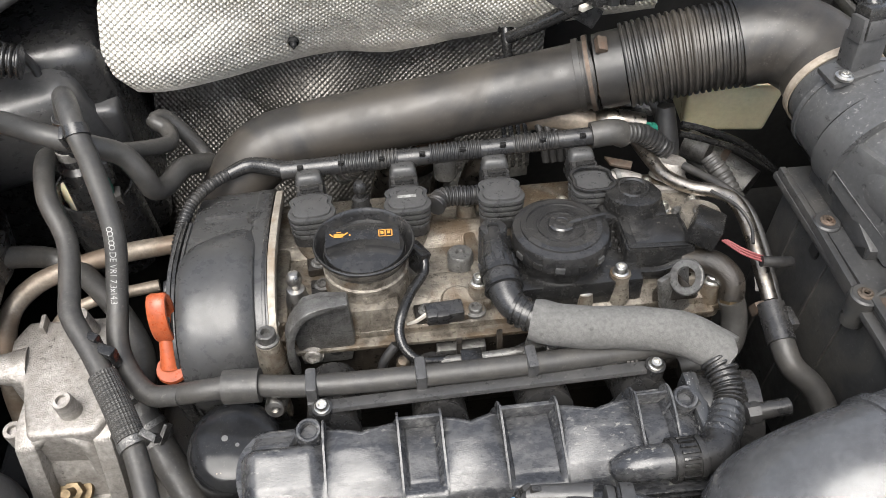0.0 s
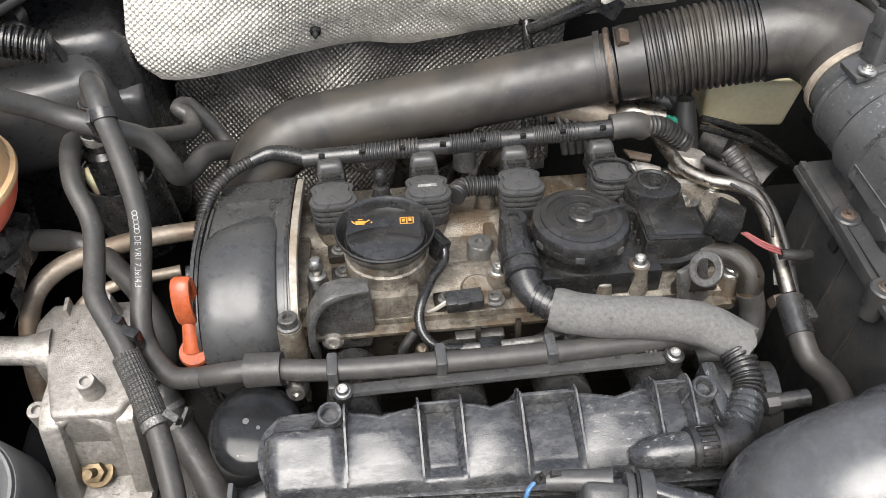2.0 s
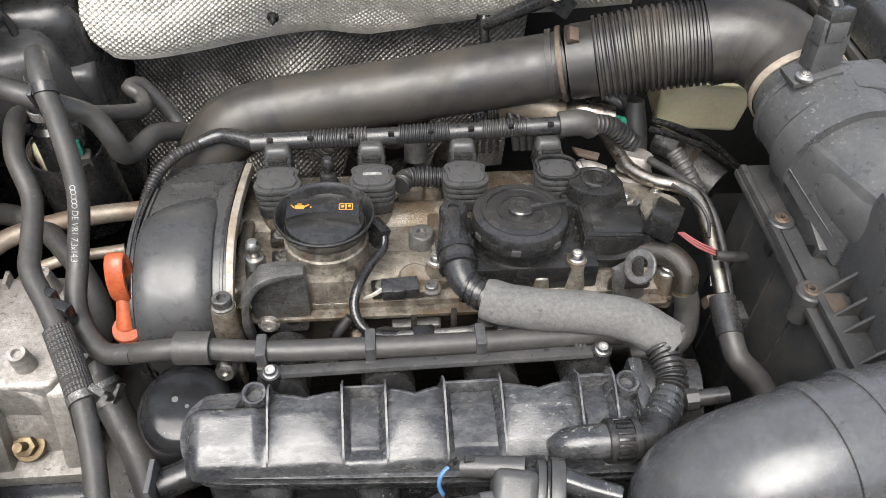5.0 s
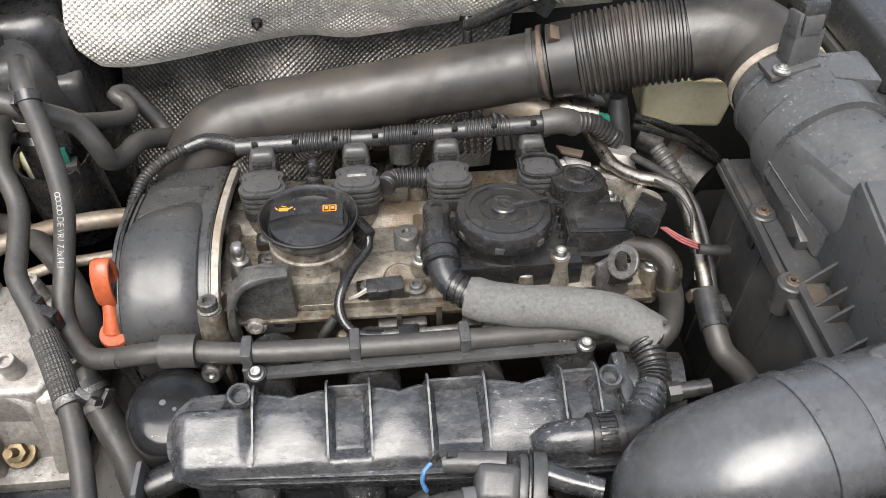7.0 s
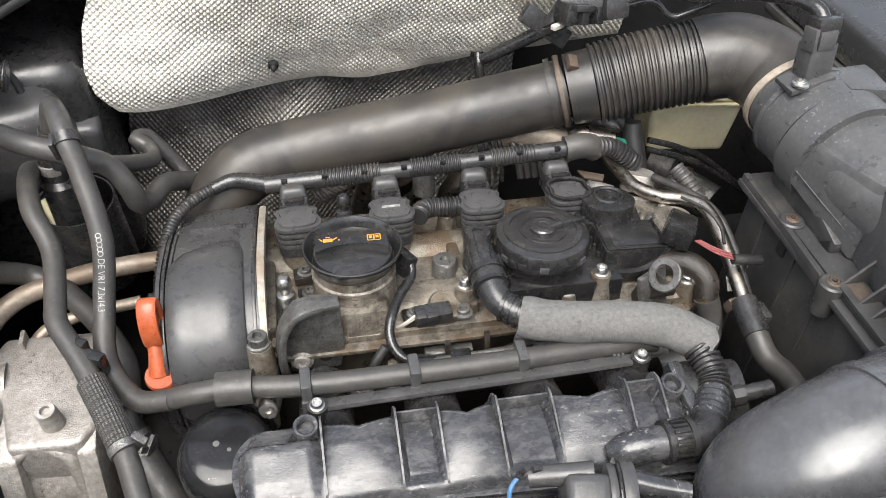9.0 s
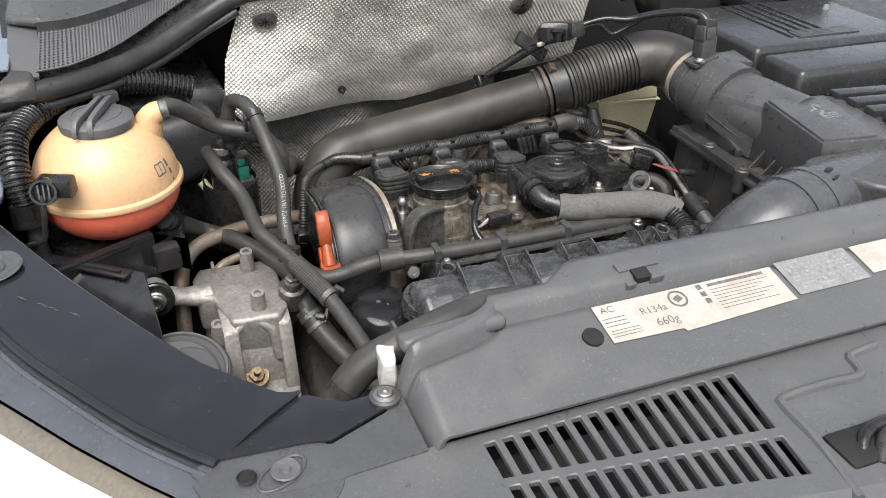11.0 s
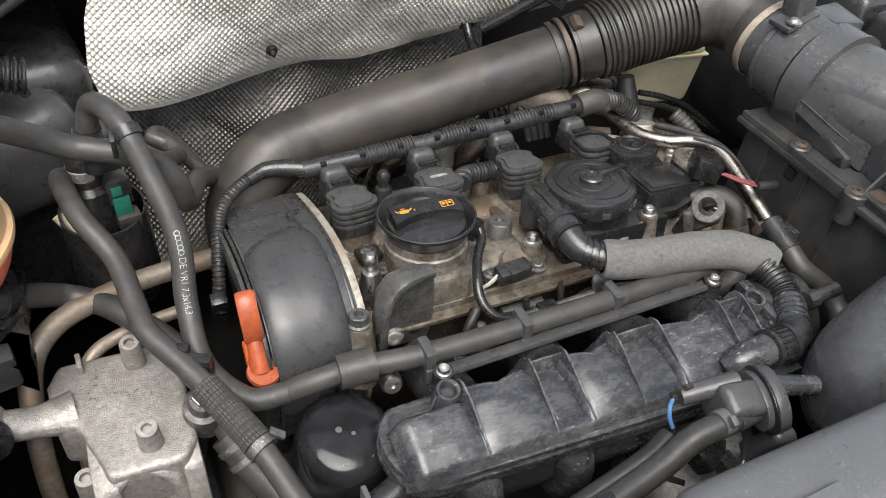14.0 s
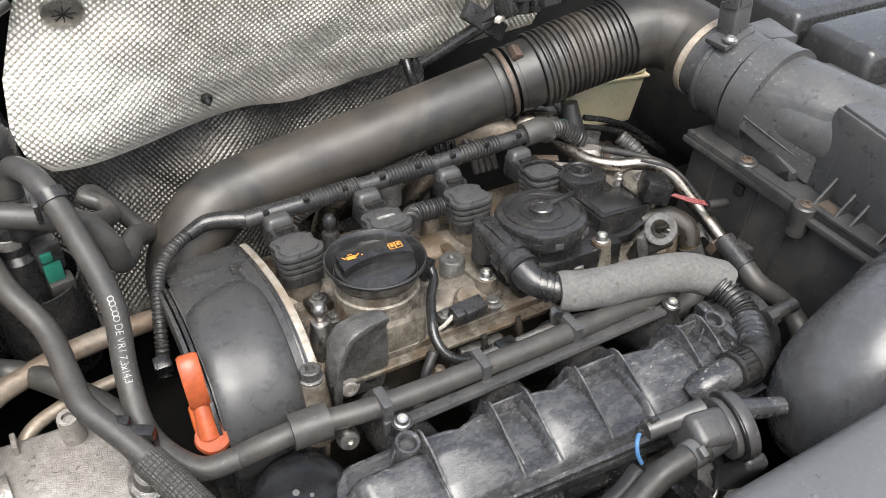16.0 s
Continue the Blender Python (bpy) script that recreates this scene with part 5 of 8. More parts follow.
part("oil_can_symbol", join(*can), M_PRINT_ORANGE, oil_cap, "orange oil can symbol")
book = []
for sx in (-1, 1):
    for dx, dy, w, h in ((0.0028, 0.0034, 0.0052, 0.0009), (0.0028, -0.0034, 0.0052, 0.0009), (0.0055, 0, 0.0009, 0.0072), (0.0003, 0, 0.0008, 0.0072), (0.0028, 0.0006, 0.0026, 0.0032)):
        book.append(flat_quad(GR @ pose(0.0195 + sx * dx, dy, 0.0054), w, h))
part("book_symbol", join(*book), M_PRINT_ORANGE, oil_cap, "orange open book symbol")

# ---- ignition coils with their plugs ----
coil_shape = []
for a in range(0, 360, 10):
    c, sn = math.cos(radians(a)), math.sin(radians(a))
    k = 0.0222 / (abs(c) ** 3.6 + abs(sn) ** 3.6) ** (1 / 3.6)
    waist = 1 - 0.13 * max(0.0, 1 - ((sn * k - 0.003) / 0.009) ** 2)
    coil_shape.append((k * c * waist * (1.0 if sn < 0.1 else 0.95), k * sn * 0.93 - 0.002 * max(0, sn) * abs(c)))


def coil():
    t = thing("ignition_coil", "dark grey ignition coil with cooling ribs in the cam cover", "ignition coil", "ignition coils")
    for k in range(4):
        sc = 1.0 - 0.02 * k
        part("rib_plate", prism([(x * sc, y * sc) for x, y in coil_shape], 0.0042, pose(0, 0, 0.012 - 0.0062 * k), 0.001), M_DOME, t)
    part("core", prism([(x * 0.9, y * 0.9) for x, y in coil_shape], 0.03, pose(0, 0, 0.010), 0.0), M_PLASTIC, t)
    part("stem", lathe([(0, -0.012), (0.0175, -0.012), (0.0195, -0.045), (0, -0.045)], pose(0, 0, 0), 24), M_HEAD, t)
    part("top_pad", prism([(x * 0.80, y * 0.78) for x, y in coil_shape], 0.004, pose(0, -0.001, 0.0145), 0.0015), M_PLASTIC_DUSTY, t)
    part("plug", box(pose(0, 0.034, 0.004), 0.030, 0.030, 0.022, 0.004, 0.002, 2), M_PLASTIC, t)
    part("plug_cap", box(pose(0, 0.040, 0.016), 0.028, 0.020, 0.014, 0.005, 0.003, 3), M_DOME, t)
    part("plug_lock", box(pose(0, 0.024, 0.015), 0.018, 0.006, 0.006, 0.001), M_BLACK, t)
    return t


first = coil()
lean = {0: (0, 0, 3), 1: (0.5, 0, 0), 2: (-0.5, 0, -2), 3: (0, 0, 1)}
c0m = [H @ pose(-0.124 + 0.0878 * k, 0.073, 0.022, 0, 0, lean[k][2]) for k in range(4)]
first.matrix_basis = c0m[0]
for k in range(1, 4):
    copy_thing(first, c0m[k])
for q in [c0m[3]]:
    rimc = thing("coil_top_rim", "glossy black raised rim on the last ignition coil", "coil rim")
    loop = [q @ Vector((x * 0.90, y * 0.90, 0.0155)) for x, y in coil_shape[::3]]
    part("rim", ribbon(loop + [loop[0]], 0.0030, 0.0032), M_RIM, rimc)
stamp = thing("coil_label", "small pale label on an ignition coil", "label")
part("sticker", box(H @ pose(-0.036, 0.073, 0.0365), 0.017, 0.004, 0.0006, 0.0002), M_PRINT, stamp)

# ---- coil wiring rail ----
rail = thing("coil_wiring_rail", "black conduit rail that carries the coil wiring, ribbed in stretches", "wiring rail")
RL = [Vector((-0.152, 0.632, 0.928)), Vector((0.005, 0.630, 0.934)), Vector((0.160, 0.628, 0.943))]
part("channel", tube([RL[0], RL[1], RL[2]], 0.0088, 18, 0.01), M_PLASTIC, rail)
for a, b in ((0.18, 0.36), (0.46, 0.62), (0.72, 0.86)):
    p, q = RL[0].lerp(RL[2], a), RL[0].lerp(RL[2], b)
    part("ribbed_sleeve", tube([p, q], 0.0096, 18, rib=0.0016, pitch=0.0036), M_RUBBER_DARK, rail)
for k in range(8):
    part("clip_tab", box(Matrix.Translation(RL[0].lerp(RL[2], 0.06 + 0.125 * k) + Vector((0, -0.006, 0.006))), 0.006, 0.004, 0.005, 0.001), M_BLACK, rail)
part("end_boot", tube([RL[2] - Vector((0.01, 0, 0)), RL[2] + Vector((0.012, 0, 0.002)), RL[2] + Vector((0.024, 0.004, -0.006))], 0.013, 20), M_RUBBER, rail)
part("tail_conduit", tube([RL[2] + Vector((0.02, 0, 0)), (0.205, 0.632, 0.935), (0.232, 0.628, 0.915)], 0.0105, 16, rib=0.002, pitch=0.005), M_RUBBER_DARK, rail)
part("lead_conduit", tube([RL[0], (-0.175, 0.645, 0.928), (-0.205, 0.638, 0.924), (-0.232, 0.612, 0.922), (-0.244, 0.583, 0.915), (-0.252, 0.555, 0.895), (-0.258, 0.54, 0.865)], 0.0060, 14, rib=0.0011, pitch=0.0038), M_RUBBER_DARK, rail)
part("end_plug", box(pose(-0.2575, 0.541, 0.873, 20, 0, 0), 0.014, 0.012, 0.026, 0.002), M_BLACK, rail)
part("taped_end", tube([RL[0] + Vector((0.006, 0, 0)), (-0.168, 0.641, 0.928), (-0.185, 0.645, 0.927), (-0.203, 0.6385, 0.9242)], [0.0085, 0.0085, 0.0078, 0.0066], 14), M_BLACK, rail)
part("branch", tube([hp(-0.01, 0.075, 0.02), hp(0.0, 0.088, 0.02), hp(0.035, 0.09, 0.018)], 0.010, 14, rib=0.0018, pitch=0.004), M_RUBBER_DARK, rail)

# ---- crankcase breather and valve block ----
pcv = thing("crankcase_breather", "round black crankcase breather lid on the cam cover", "breather valve")
P = pose(0.094, 0.510, 0.906, -6)
part("housing", lathe([(0.040, -0.03), (0.040, 0.012), (0.043, 0.014), (0.0435, 0.026), (0, 0.026)], P, 56), M_BLACK, pcv)
part("lid", lathe([(0.0435, 0.016), (0.0440, 0.028), (0.042, 0.032), (0.036, 0.034), (0.0355, 0.0355), (0.031, 0.036), (0.0305, 0.0345), (0.022, 0.0348), (0.0215, 0.036), (0.019, 0.036), (0.0185, 0.0345), (0.009, 0.035), (0.008, 0.037), (0, 0.0375)], P, 56), M_RIM, pcv)
part("hub", lathe([(0.0115, 0.034), (0.0118, 0.0378), (0.0105, 0.0392), (0.0060, 0.0396), (0.0055, 0.0388), (0, 0.0388)], P, 36), M_RIM, pcv)
part("grip_bar", hull([P @ Vector(q) for q in ((0.004, -0.005, 0.034), (0.004, -0.005, 0.0402), (0.010, 0.004, 0.0402), (0.010, 0.004, 0.034), (0.042, 0.0055, 0.034), (0.042, 0.0055, 0.0385), (0.042, 0.0095, 0.0385), (0.042, 0.0095, 0.034), (0.012, -0.001, 0.0405))], 0.0012), M_RIM, pcv)
for k in range(6):
    a = 205 + 26 * k
    part("latch_window", box(P @ pose(0.0437 * math.cos(radians(a)), 0.0437 * math.sin(radians(a)), 0.021, 0, 0, a), 0.003, 0.008, 0.006, 0.0008), M_BLACK if k % 2 else M_PLASTIC_DUSTY, pcv)
part("base_block", box(P @ pose(0.008, -0.005, -0.012), 0.118, 0.075, 0.028, 0.004), M_BLACK, pcv)
part("side_wing", box(P @ pose(-0.045, 0.0, -0.006), 0.024, 0.06, 0.020, 0.003), M_BLACK, pcv)
for q in ((0.141, 0.476, 0.914), (0.017, 0.483, 0.911), (0.023, 0.597, 0.898)):
    part("hold_down_bolt", bolt(q, UP, 0.0054, 0.008, 1.35), M_ZINC, pcv)
    part("bolt_tower", lathe([(0, -0.03), (0.012, -0.03), (0.009, 0.0), (0, 0.0)], Matrix.Translation(q) @ pose(0, 0, 0, -7), 20), M_HEAD, pcv)
pump = thing("vacuum_valve_block", "black plastic valve block with a stepped lid", "valve block")
PV = pose(0.182, 0.512, 0.906, -6, 0, -3)
part("block", hull([PV @ Vector(q) for q in [(sx * 0.033, sy * 0.026, -0.022) for sx in (-1, 1) for sy in (-1, 1)] + [(sx * 0.031, sy * 0.024, 0.016) for sx in (-1, 1) for sy in (-1, 1)]], 0.003), M_BLACK, pump)
part("lid_recess", box(PV @ pose(0.002, 0.0, 0.0162), 0.046, 0.034, 0.0015, 0.0005), M_RIM, pump)
part("lid_rim", join(*[ribbon([PV @ Vector(a), PV @ Vector(b)], 0.0022, 0.0022) for a, b in (((-0.028, -0.022, 0.0168), (0.028, -0.022, 0.0168)), ((0.028, -0.022, 0.0168), (0.028, 0.022, 0.0168)), ((-0.028, 0.022, 0.0168), (-0.028, -0.022, 0.0168)))]), M_BLACK, pump)
ST = pose(0.1715, 0.553, 0.914, -6, 0, -3)
part("step", prism([(0.026 * math.cos(a) * (1.0 if math.sin(a) < 0.2 else 0.9), 0.021 * math.sin(a) + (0.004 if math.sin(a) > 0 else 0.0)) for a in [2 * math.pi * k / 28 for k in range(28)]], 0.036, ST @ pose(0, -0.004, 0.022), 0.003), M_BLACK, pump)
part("step_foot", prism([(-0.030, -0.020), (0.030, -0.020), (0.033, 0.010), (0.020, 0.026), (-0.020, 0.026), (-0.032, 0.012)], 0.03, ST @ pose(0, 0, 0.006), 0.003), M_BLACK, pump)
part("recess_ring", lathe([(0.0115, 0.0), (0.0125, 0.0018), (0.0142, 0.0018), (0.0150, 0.0), (0.0142, -0.002)], ST @ pose(0.001, 0.002, 0.0225), 30), M_RIM, pump)
part("centre_pin", lathe([(0.0, 0.001), (0.0024, 0.001), (0.0030, 0.003), (0.0048, 0.003), (0.0056, 0), (0, 0)], ST @ pose(0.001, -0.004, 0.0222), 20), M_RIM, pump)
part("side_rail", ribbon([(0.146, 0.483, 0.905), (0.180, 0.482, 0.902), (0.205, 0.487, 0.908), (0.222, 0.492, 0.907)], 0.006, 0.010), M_BLACK, pump)
for k in range(3):
    part("side_fin", box(PV @ pose(-0.034, -0.012 + 0.012 * k, -0.006), 0.003, 0.003, 0.028, 0.0006), M_BLACK, pump)

# ---- inlet manifold in front ----
man = thing("intake_manifold", "black plastic intake manifold with moulded cross ribs, chalky residue", "intake manifold")


HUMPS = ((-0.119, -0.065), (-0.033, 0.011), (0.054, 0.113))
NARROW = ((-0.065, -0.033), (0.011, 0.054), (0.113, 0.141))


def man_top(u, v):
    """u: along the engine; v: from the back, over the top, to the front lip."""
    x = -0.178 + 0.341 * u
    prof = [(0, 0.374, 0.872), (0.10, 0.366, 0.894), (0.2, 0.357, 0.906), (0.3, 0.350, 0.9095), (0.55, 0.332, 0.9105), (0.8, 0.310, 0.9065), (0.92, 0.298, 0.901), (1, 0.293, 0.894)]
    y = float(np.interp(v, [p[0] for p in prof], [p[1] for p in prof]))
    z = float(np.interp(v, [p[0] for p in prof], [p[2] for p in prof]))
    arc = math.sin(math.pi * min(1, 0.10 + v * 0.92))
    hump = 0.0
    for a, b in HUMPS:
        if a < x < b:
            hump = math.sin(math.pi * (x - a) / (b - a)) ** 0.45
    if x < -0.121:
        hump = 0.9 * ease((-0.121 - x) / 0.010) * ease((v - 0.40) / 0.12) - 1.3 * ease((0.46 - v) / 0.12) * ease((v - 0.10) / 0.1)
    z += 0.0075 * hump * arc
    for a, b in NARROW:
        if a < x < b:
            e = ease(min(x - a, b - x) / 0.004)
            z -= 0.0055 * e * ease((v - 0.16) / 0.06) * ease((0.93 - v) / 0.12)
    bite = 0.0
    for a, b in HUMPS:
        if a < x < b:
            bite = ease((0.40 - 0.12 * abs(2 * (x - a) / (b - a) - 1) - v) / 0.07) * math.sin(math.pi * (x - a) / (b - a)) ** 0.6
    z -= 0.019 * bite
    y -= 0.006 * bite
    z += 0.0008 * noise.noise(Vector((x * 45, v * 5, 2.0)))
    e = min(1, u * 30)
    z -= 0.012 * (1 - e) ** 2
    y += 0.012 * (1 - e) ** 2 * (v - 0.35)
    e2 = min(1, (1 - u) * 14)
    z -= 0.012 * (1 - e2) ** 2
    return Vector((x, y + 0.012 * (0.5 - u) * v, z))


part("upper_shell", sheet(man_top, 230, 70, 0.003), M_CHALKY, man)
LIP = [(-0.1700, 0.362, 0.0), (-0.1795, 0.350, 0.0), (-0.1815, 0.332, 0.0), (-0.1760, 0.314, 0.0), (-0.1600, 0.3025, 0.0), (-0.10, 0.2975, 0.0), (-0.03, 0.2935, 0.0), (0.04, 0.2895, 0.0), (0.10, 0.2870, 0.0), (0.160, 0.2850, 0.0)]
for z, out, w, h in ((0.8955, 0.0, 0.009, 0.0030), (0.8905, -0.002, 0.009, 0.0036), (0.8850, -0.0005, 0.009, 0.0040), (0.8780, -0.003, 0.010, 0.0080)):
    part("joint_lip", ribbon([(x, y - out, z) for x, y, zz in LIP], w, h), M_CHALKY, man)
part("lower_shell", box(pose(-0.02, 0.337, 0.853, -8, 0, -2), 0.30, 0.076, 0.058, 0.016, 0.0, 3), M_PLASTIC_GLOSS, man)
for k in range(4):
    part("runner_belly", tube([(-0.125 + 0.080 * k, 0.330, 0.872), (-0.122 + 0.080 * k, 0.305, 0.862), (-0.120 + 0.080 * k, 0.298, 0.840), (-0.120 + 0.080 * k, 0.31, 0.81)], [0.020, 0.0175, 0.016, 0.016], 22), M_PLASTIC_GLOSS, man)


def man_rib(x, tall=0.016, low=0.0045):
    """A thin wall over the top of the manifold at x, tallest at its back."""
    u = (x + 0.178) / 0.341
    bm = bmesh.new()
    n = 40
    rows = []
    for i in range(n + 1):
        v = 0.08 + 0.90 * i / n
        q = man_top(u, v)
        base = man_top(max(0.0, u - 0.012), v)
        k = low + (tall - low) * ease((v - 0.10) / 0.08) * (1 - ease((v - 0.25) / 0.55))
        top = max(q.z, base.z) + k
        rows.append([bm.verts.new(w) for w in (Vector((q.x - 0.0013, q.y, q.z - 0.004)), Vector((q.x - 0.0008, q.y, top)), Vector((q.x + 0.0008, q.y, top)), Vector((q.x + 0.0013, q.y, q.z - 0.004)))])
    for a, b in zip(rows, rows[1:]):
        for j in range(3):
            bm.faces.new((a[j], a[j + 1], b[j + 1], b[j]))
    bm.faces.new(rows[0])
    bm.faces.new(rows[-1][::-1])
    bmesh.ops.recalc_face_normals(bm, faces=bm.faces)
    return bm


for x in (-0.1195, -0.065, -0.033, 0.011, 0.054, 0.113, 0.141):
    part("cross_rib", man_rib(x), M_RIB, man)
for a, b in NARROW:
    q0, q1 = man_top((a + 0.178) / 0.341, 0.27), man_top((b + 0.178) / 0.341, 0.27)
    part("bay_wall", ribbon([q0 + Vector((0, 0, 0.001)), q1 + Vector((0, 0, 0.001))], 0.0018, 0.021), M_RIB, man)
    q0, q1 = man_top((a + 0.178) / 0.341, 0.14), man_top((b + 0.178) / 0.341, 0.14)
    part("bay_wall", ribbon([q0, q1], 0.0018, 0.012), M_RIB, man)
for a, b in HUMPS:
    edge = []
    for k in range(17):
        x = a + 0.003 + (b - a - 0.006) * k / 16
        v = 0.42 - 0.12 * abs(2 * (x - a) / (b - a) - 1)
        edge.append(man_top((x + 0.178) / 0.341, v) + Vector((0, 0.001, 0.0012)))
    part("bite_edge", ribbon(edge, 0.0016, 0.0040), M_RIB, man)
for q in ((-0.1302, 0.3518, 0.9165), (0.1514, 0.3421, 0.9195)):
    part("screw_eye", lathe([(0.0062, -0.006), (0.0062, 0.002), (0.0072, 0.003), (0.0088, 0.003), (0.0098, 0.001), (0.0112, -0.026), (0, -0.026), (0, -0.006), (0.0062, -0.006)], Matrix.Translation(q) @ pose(0, 0, 0.002) @ pose(0, 0, 0, 10), 32), M_CHALKY, man)
    for dx in (-1, 1):
        part("eye_web", ribbon([(q[0] + dx * 0.009, q[1], q[2] - 0.004), (q[0] + dx * 0.016, q[1] - 0.004, q[2] - 0.016)], 0.002, 0.014), M_RIB, man)
for x in (-0.115, -0.03, 0.055, 0.135):
    part("runner", tube([(x, 0.366, 0.882), (x, 0.395, 0.872), (x, 0.43, 0.86)], 0.022, 20), M_PLASTIC, man)

# ---- fuel pipe along the manifold (continues from the coolant hose) ----
fuel = thing("vent_pipe", "grey-black pipe clipped along the manifold", "pipe")
part("pipe", tube([(-0.232, 0.410, 0.898), (-0.211, 0.405, 0.907), (-0.182, 0.404, 0.909), (-0.128, 0.396, 0.911), (-0.043, 0.394, 0.911), (0.045, 0.394, 0.911), (0.142, 0.399, 0.906), (0.165, 0.402, 0.900)], [0.0088] * 8, 20), M_RUBBER, fuel)
part("clamp_sleeve", tube([(-0.196, 0.4045, 0.909), (-0.168, 0.4025, 0.910)], 0.0135, 24), M_RUBBER, fuel)
for x in (-0.128, -0.043, 0.045):
    part("pipe_clip", join(box(pose(x, 0.395, 0.9115), 0.009, 0.022, 0.021, 0.003), box(pose(x, 0.385, 0.898), 0.009, 0.006, 0.016, 0.001)), M_PLASTIC_DUSTY, fuel)
bar = thing("rail_bracket", "flat black bracket strip screwed to the manifold", "bracket")
part("strip", box(pose(0.010, 0.3815, 0.9045, -14, -0.6, 0.4), 0.265, 0.011, 0.005, 0.0012), M_PLASTIC_DUSTY, bar)
for q in ((-0.121, 0.3776, 0.908), (0.1425, 0.3802, 0.912)):
    part("boss", lathe([(0, -0.022), (0.0088, -0.022), (0.0078, -0.002), (0.0080, 0.0), (0, 0.0)], Matrix.Translation(q), 22), M_PLASTIC, bar)
    part("screw", bolt(q, (0, -0.1, 1), 0.0046, 0.005, 1.3), M_ZINC, bar)

# ---- quick connector, foam sleeve and corrugated hose ----
vent = thing("breather_hose", "corrugated breather hose in worn grey foam with a plug connector", "hose")
part("connector_head", lathe([(0, 0.003), (0.0040, 0.003), (0.0042, 0.008), (0.0050, 0.010), (0.0110, 0.009), (0.0125, 0.006), (0.0125, -0.03), (0, -0.03)], pose(0.0336, 0.5145, 0.936, -5), 28), M_PLASTIC, vent)
NECK = [(0.0336, 0.514, 0.936), (0.0320, 0.494, 0.939), (0.0310, 0.474, 0.939)]
part("connector_neck", tube(NECK, [0.0100, 0.0112, 0.0135], 24), M_PLASTIC, vent)
part("neck_web", ribbon([(0.0335, 0.512, 0.9465), (0.0320, 0.494, 0.9505), (0.0312, 0.478, 0.9515)], 0.010, 0.003), M_PLASTIC, vent)
c0, c1 = Vector((0.0312, 0.479, 0.939)), Vector((0.0325, 0.452, 0.936))
cd = (c1 - c0).normalized()
part("connector_collar", tube([c0, c1], 0.0152, 28), M_PLASTIC, vent)
for w0, w1, r in ((0.3, 0.5, 0.0168), (0.86, 1.0, 0.0165)):
    part("collar_ring", tube([c0.lerp(c1, w0), c0.lerp(c1, w1)], r, 30), M_BLACK, vent)
for k in range(10):
    m = aim(c0.lerp(c1, 0.15), c1)
    part("collar_grip", box(m @ pose(0.0155 * math.cos(radians(36 * k)), 0.0155 * math.sin(radians(36 * k)), 0, 0, 0, 36 * k), 0.002, 0.0028, 0.011, 0.0005), M_BLACK, vent)
part("elbow", tube([c1 - cd * 0.006, (0.0345, 0.4445, 0.9335), (0.0405, 0.4345, 0.931), (0.053, 0.425, 0.929)], [0.0140, 0.0128, 0.0118, 0.0112], 22), M_PLASTIC, vent)
for q, w in (((0.0395, 0.4350, 0.9312), 0.0138), ((0.0445, 0.4312, 0.9303), 0.0136), ((0.0495, 0.4275, 0.9295), 0.0134)):
    q = Vector(q)
    part("barb_ring", tube([q - Vector((0.0012, -0.0009, 0)), q + Vector((0.0012, -0.0009, 0))], w, 24), M_BLACK, vent)
FOAM = [(0.051, 0.426, 0.9265), (0.068, 0.419, 0.9265), (0.095, 0.412, 0.927), (0.120, 0.409, 0.926), (0.145, 0.405, 0.926), (0.167, 0.397, 0.926), (0.186, 0.383, 0.9245), (0.199, 0.3705, 0.922)]
fpath = smooth_path(FOAM, 0.0022)
ffr = frames_along(fpath)
fb = bmesh.new()
rows = []
for i, (q, (t, u, v)) in enumerate(zip(fpath, ffr)):
    w = i / (len(fpath) - 1)
    ring = []
    for j in range(48):
        a = 2 * math.pi * j / 48
        rr = 0.0176 + 0.0011 * noise.noise(Vector((w * 9, math.cos(a) * 1.2, math.sin(a) * 1.2))) - 0.0010 * ease((0.04 - w) / 0.04)
        if 0.62 < w < 0.9:
            rr += 0.00055 * math.sin(w * 260) * max(0.0, math.cos(a + 2.4))
        tear = 0.0065 * math.sin(a - 0.7) * ease((w - 0.80) / 0.2) + 0.0018 * math.sin(5 * a) * ease((w - 0.93) / 0.07)
        ring.append(fb.verts.new(q + u * (math.cos(a) * rr) + v * (math.sin(a) * rr) + t * tear))
    rows.append(ring)
for a, b in zip(rows, rows[1:]):
    for j in range(48):
        fb.faces.new((a[j], a[(j + 1) % 48], b[(j + 1) % 48], b[j]))
bmesh.ops.recalc_face_normals(fb, faces=fb.faces)
ends = [e for e in fb.edges if len(e.link_faces) == 1]
rim = bmesh.ops.extrude_edge_only(fb, edges=ends)
for w in rim["geom"]:
    if isinstance(w, bmesh.types.BMVert):
        at = fpath[0] if (w.co - fpath[0]).length < (w.co - fpath[-1]).length else fpath[-1]
        w.co = at + (w.co - at) * 0.78
part("foam_sleeve", fb, M_FOAM, vent, "grey foam sleeve with a torn end")
part("corrugated_hose", tube([(0.185, 0.371, 0.924), (0.188, 0.360, 0.921), (0.188, 0.342, 0.916), (0.180, 0.326, 0.915)], 0.0128, 22, rib=0.0024, pitch=0.0044), M_PLASTIC, vent)
part("wrap", tube([(0.184, 0.332, 0.915), (0.176, 0.320, 0.9155), (0.167, 0.308, 0.916)], 0.0136, 22, rib=0.0006, pitch=0.006), M_PLASTIC_GLOSS, vent)
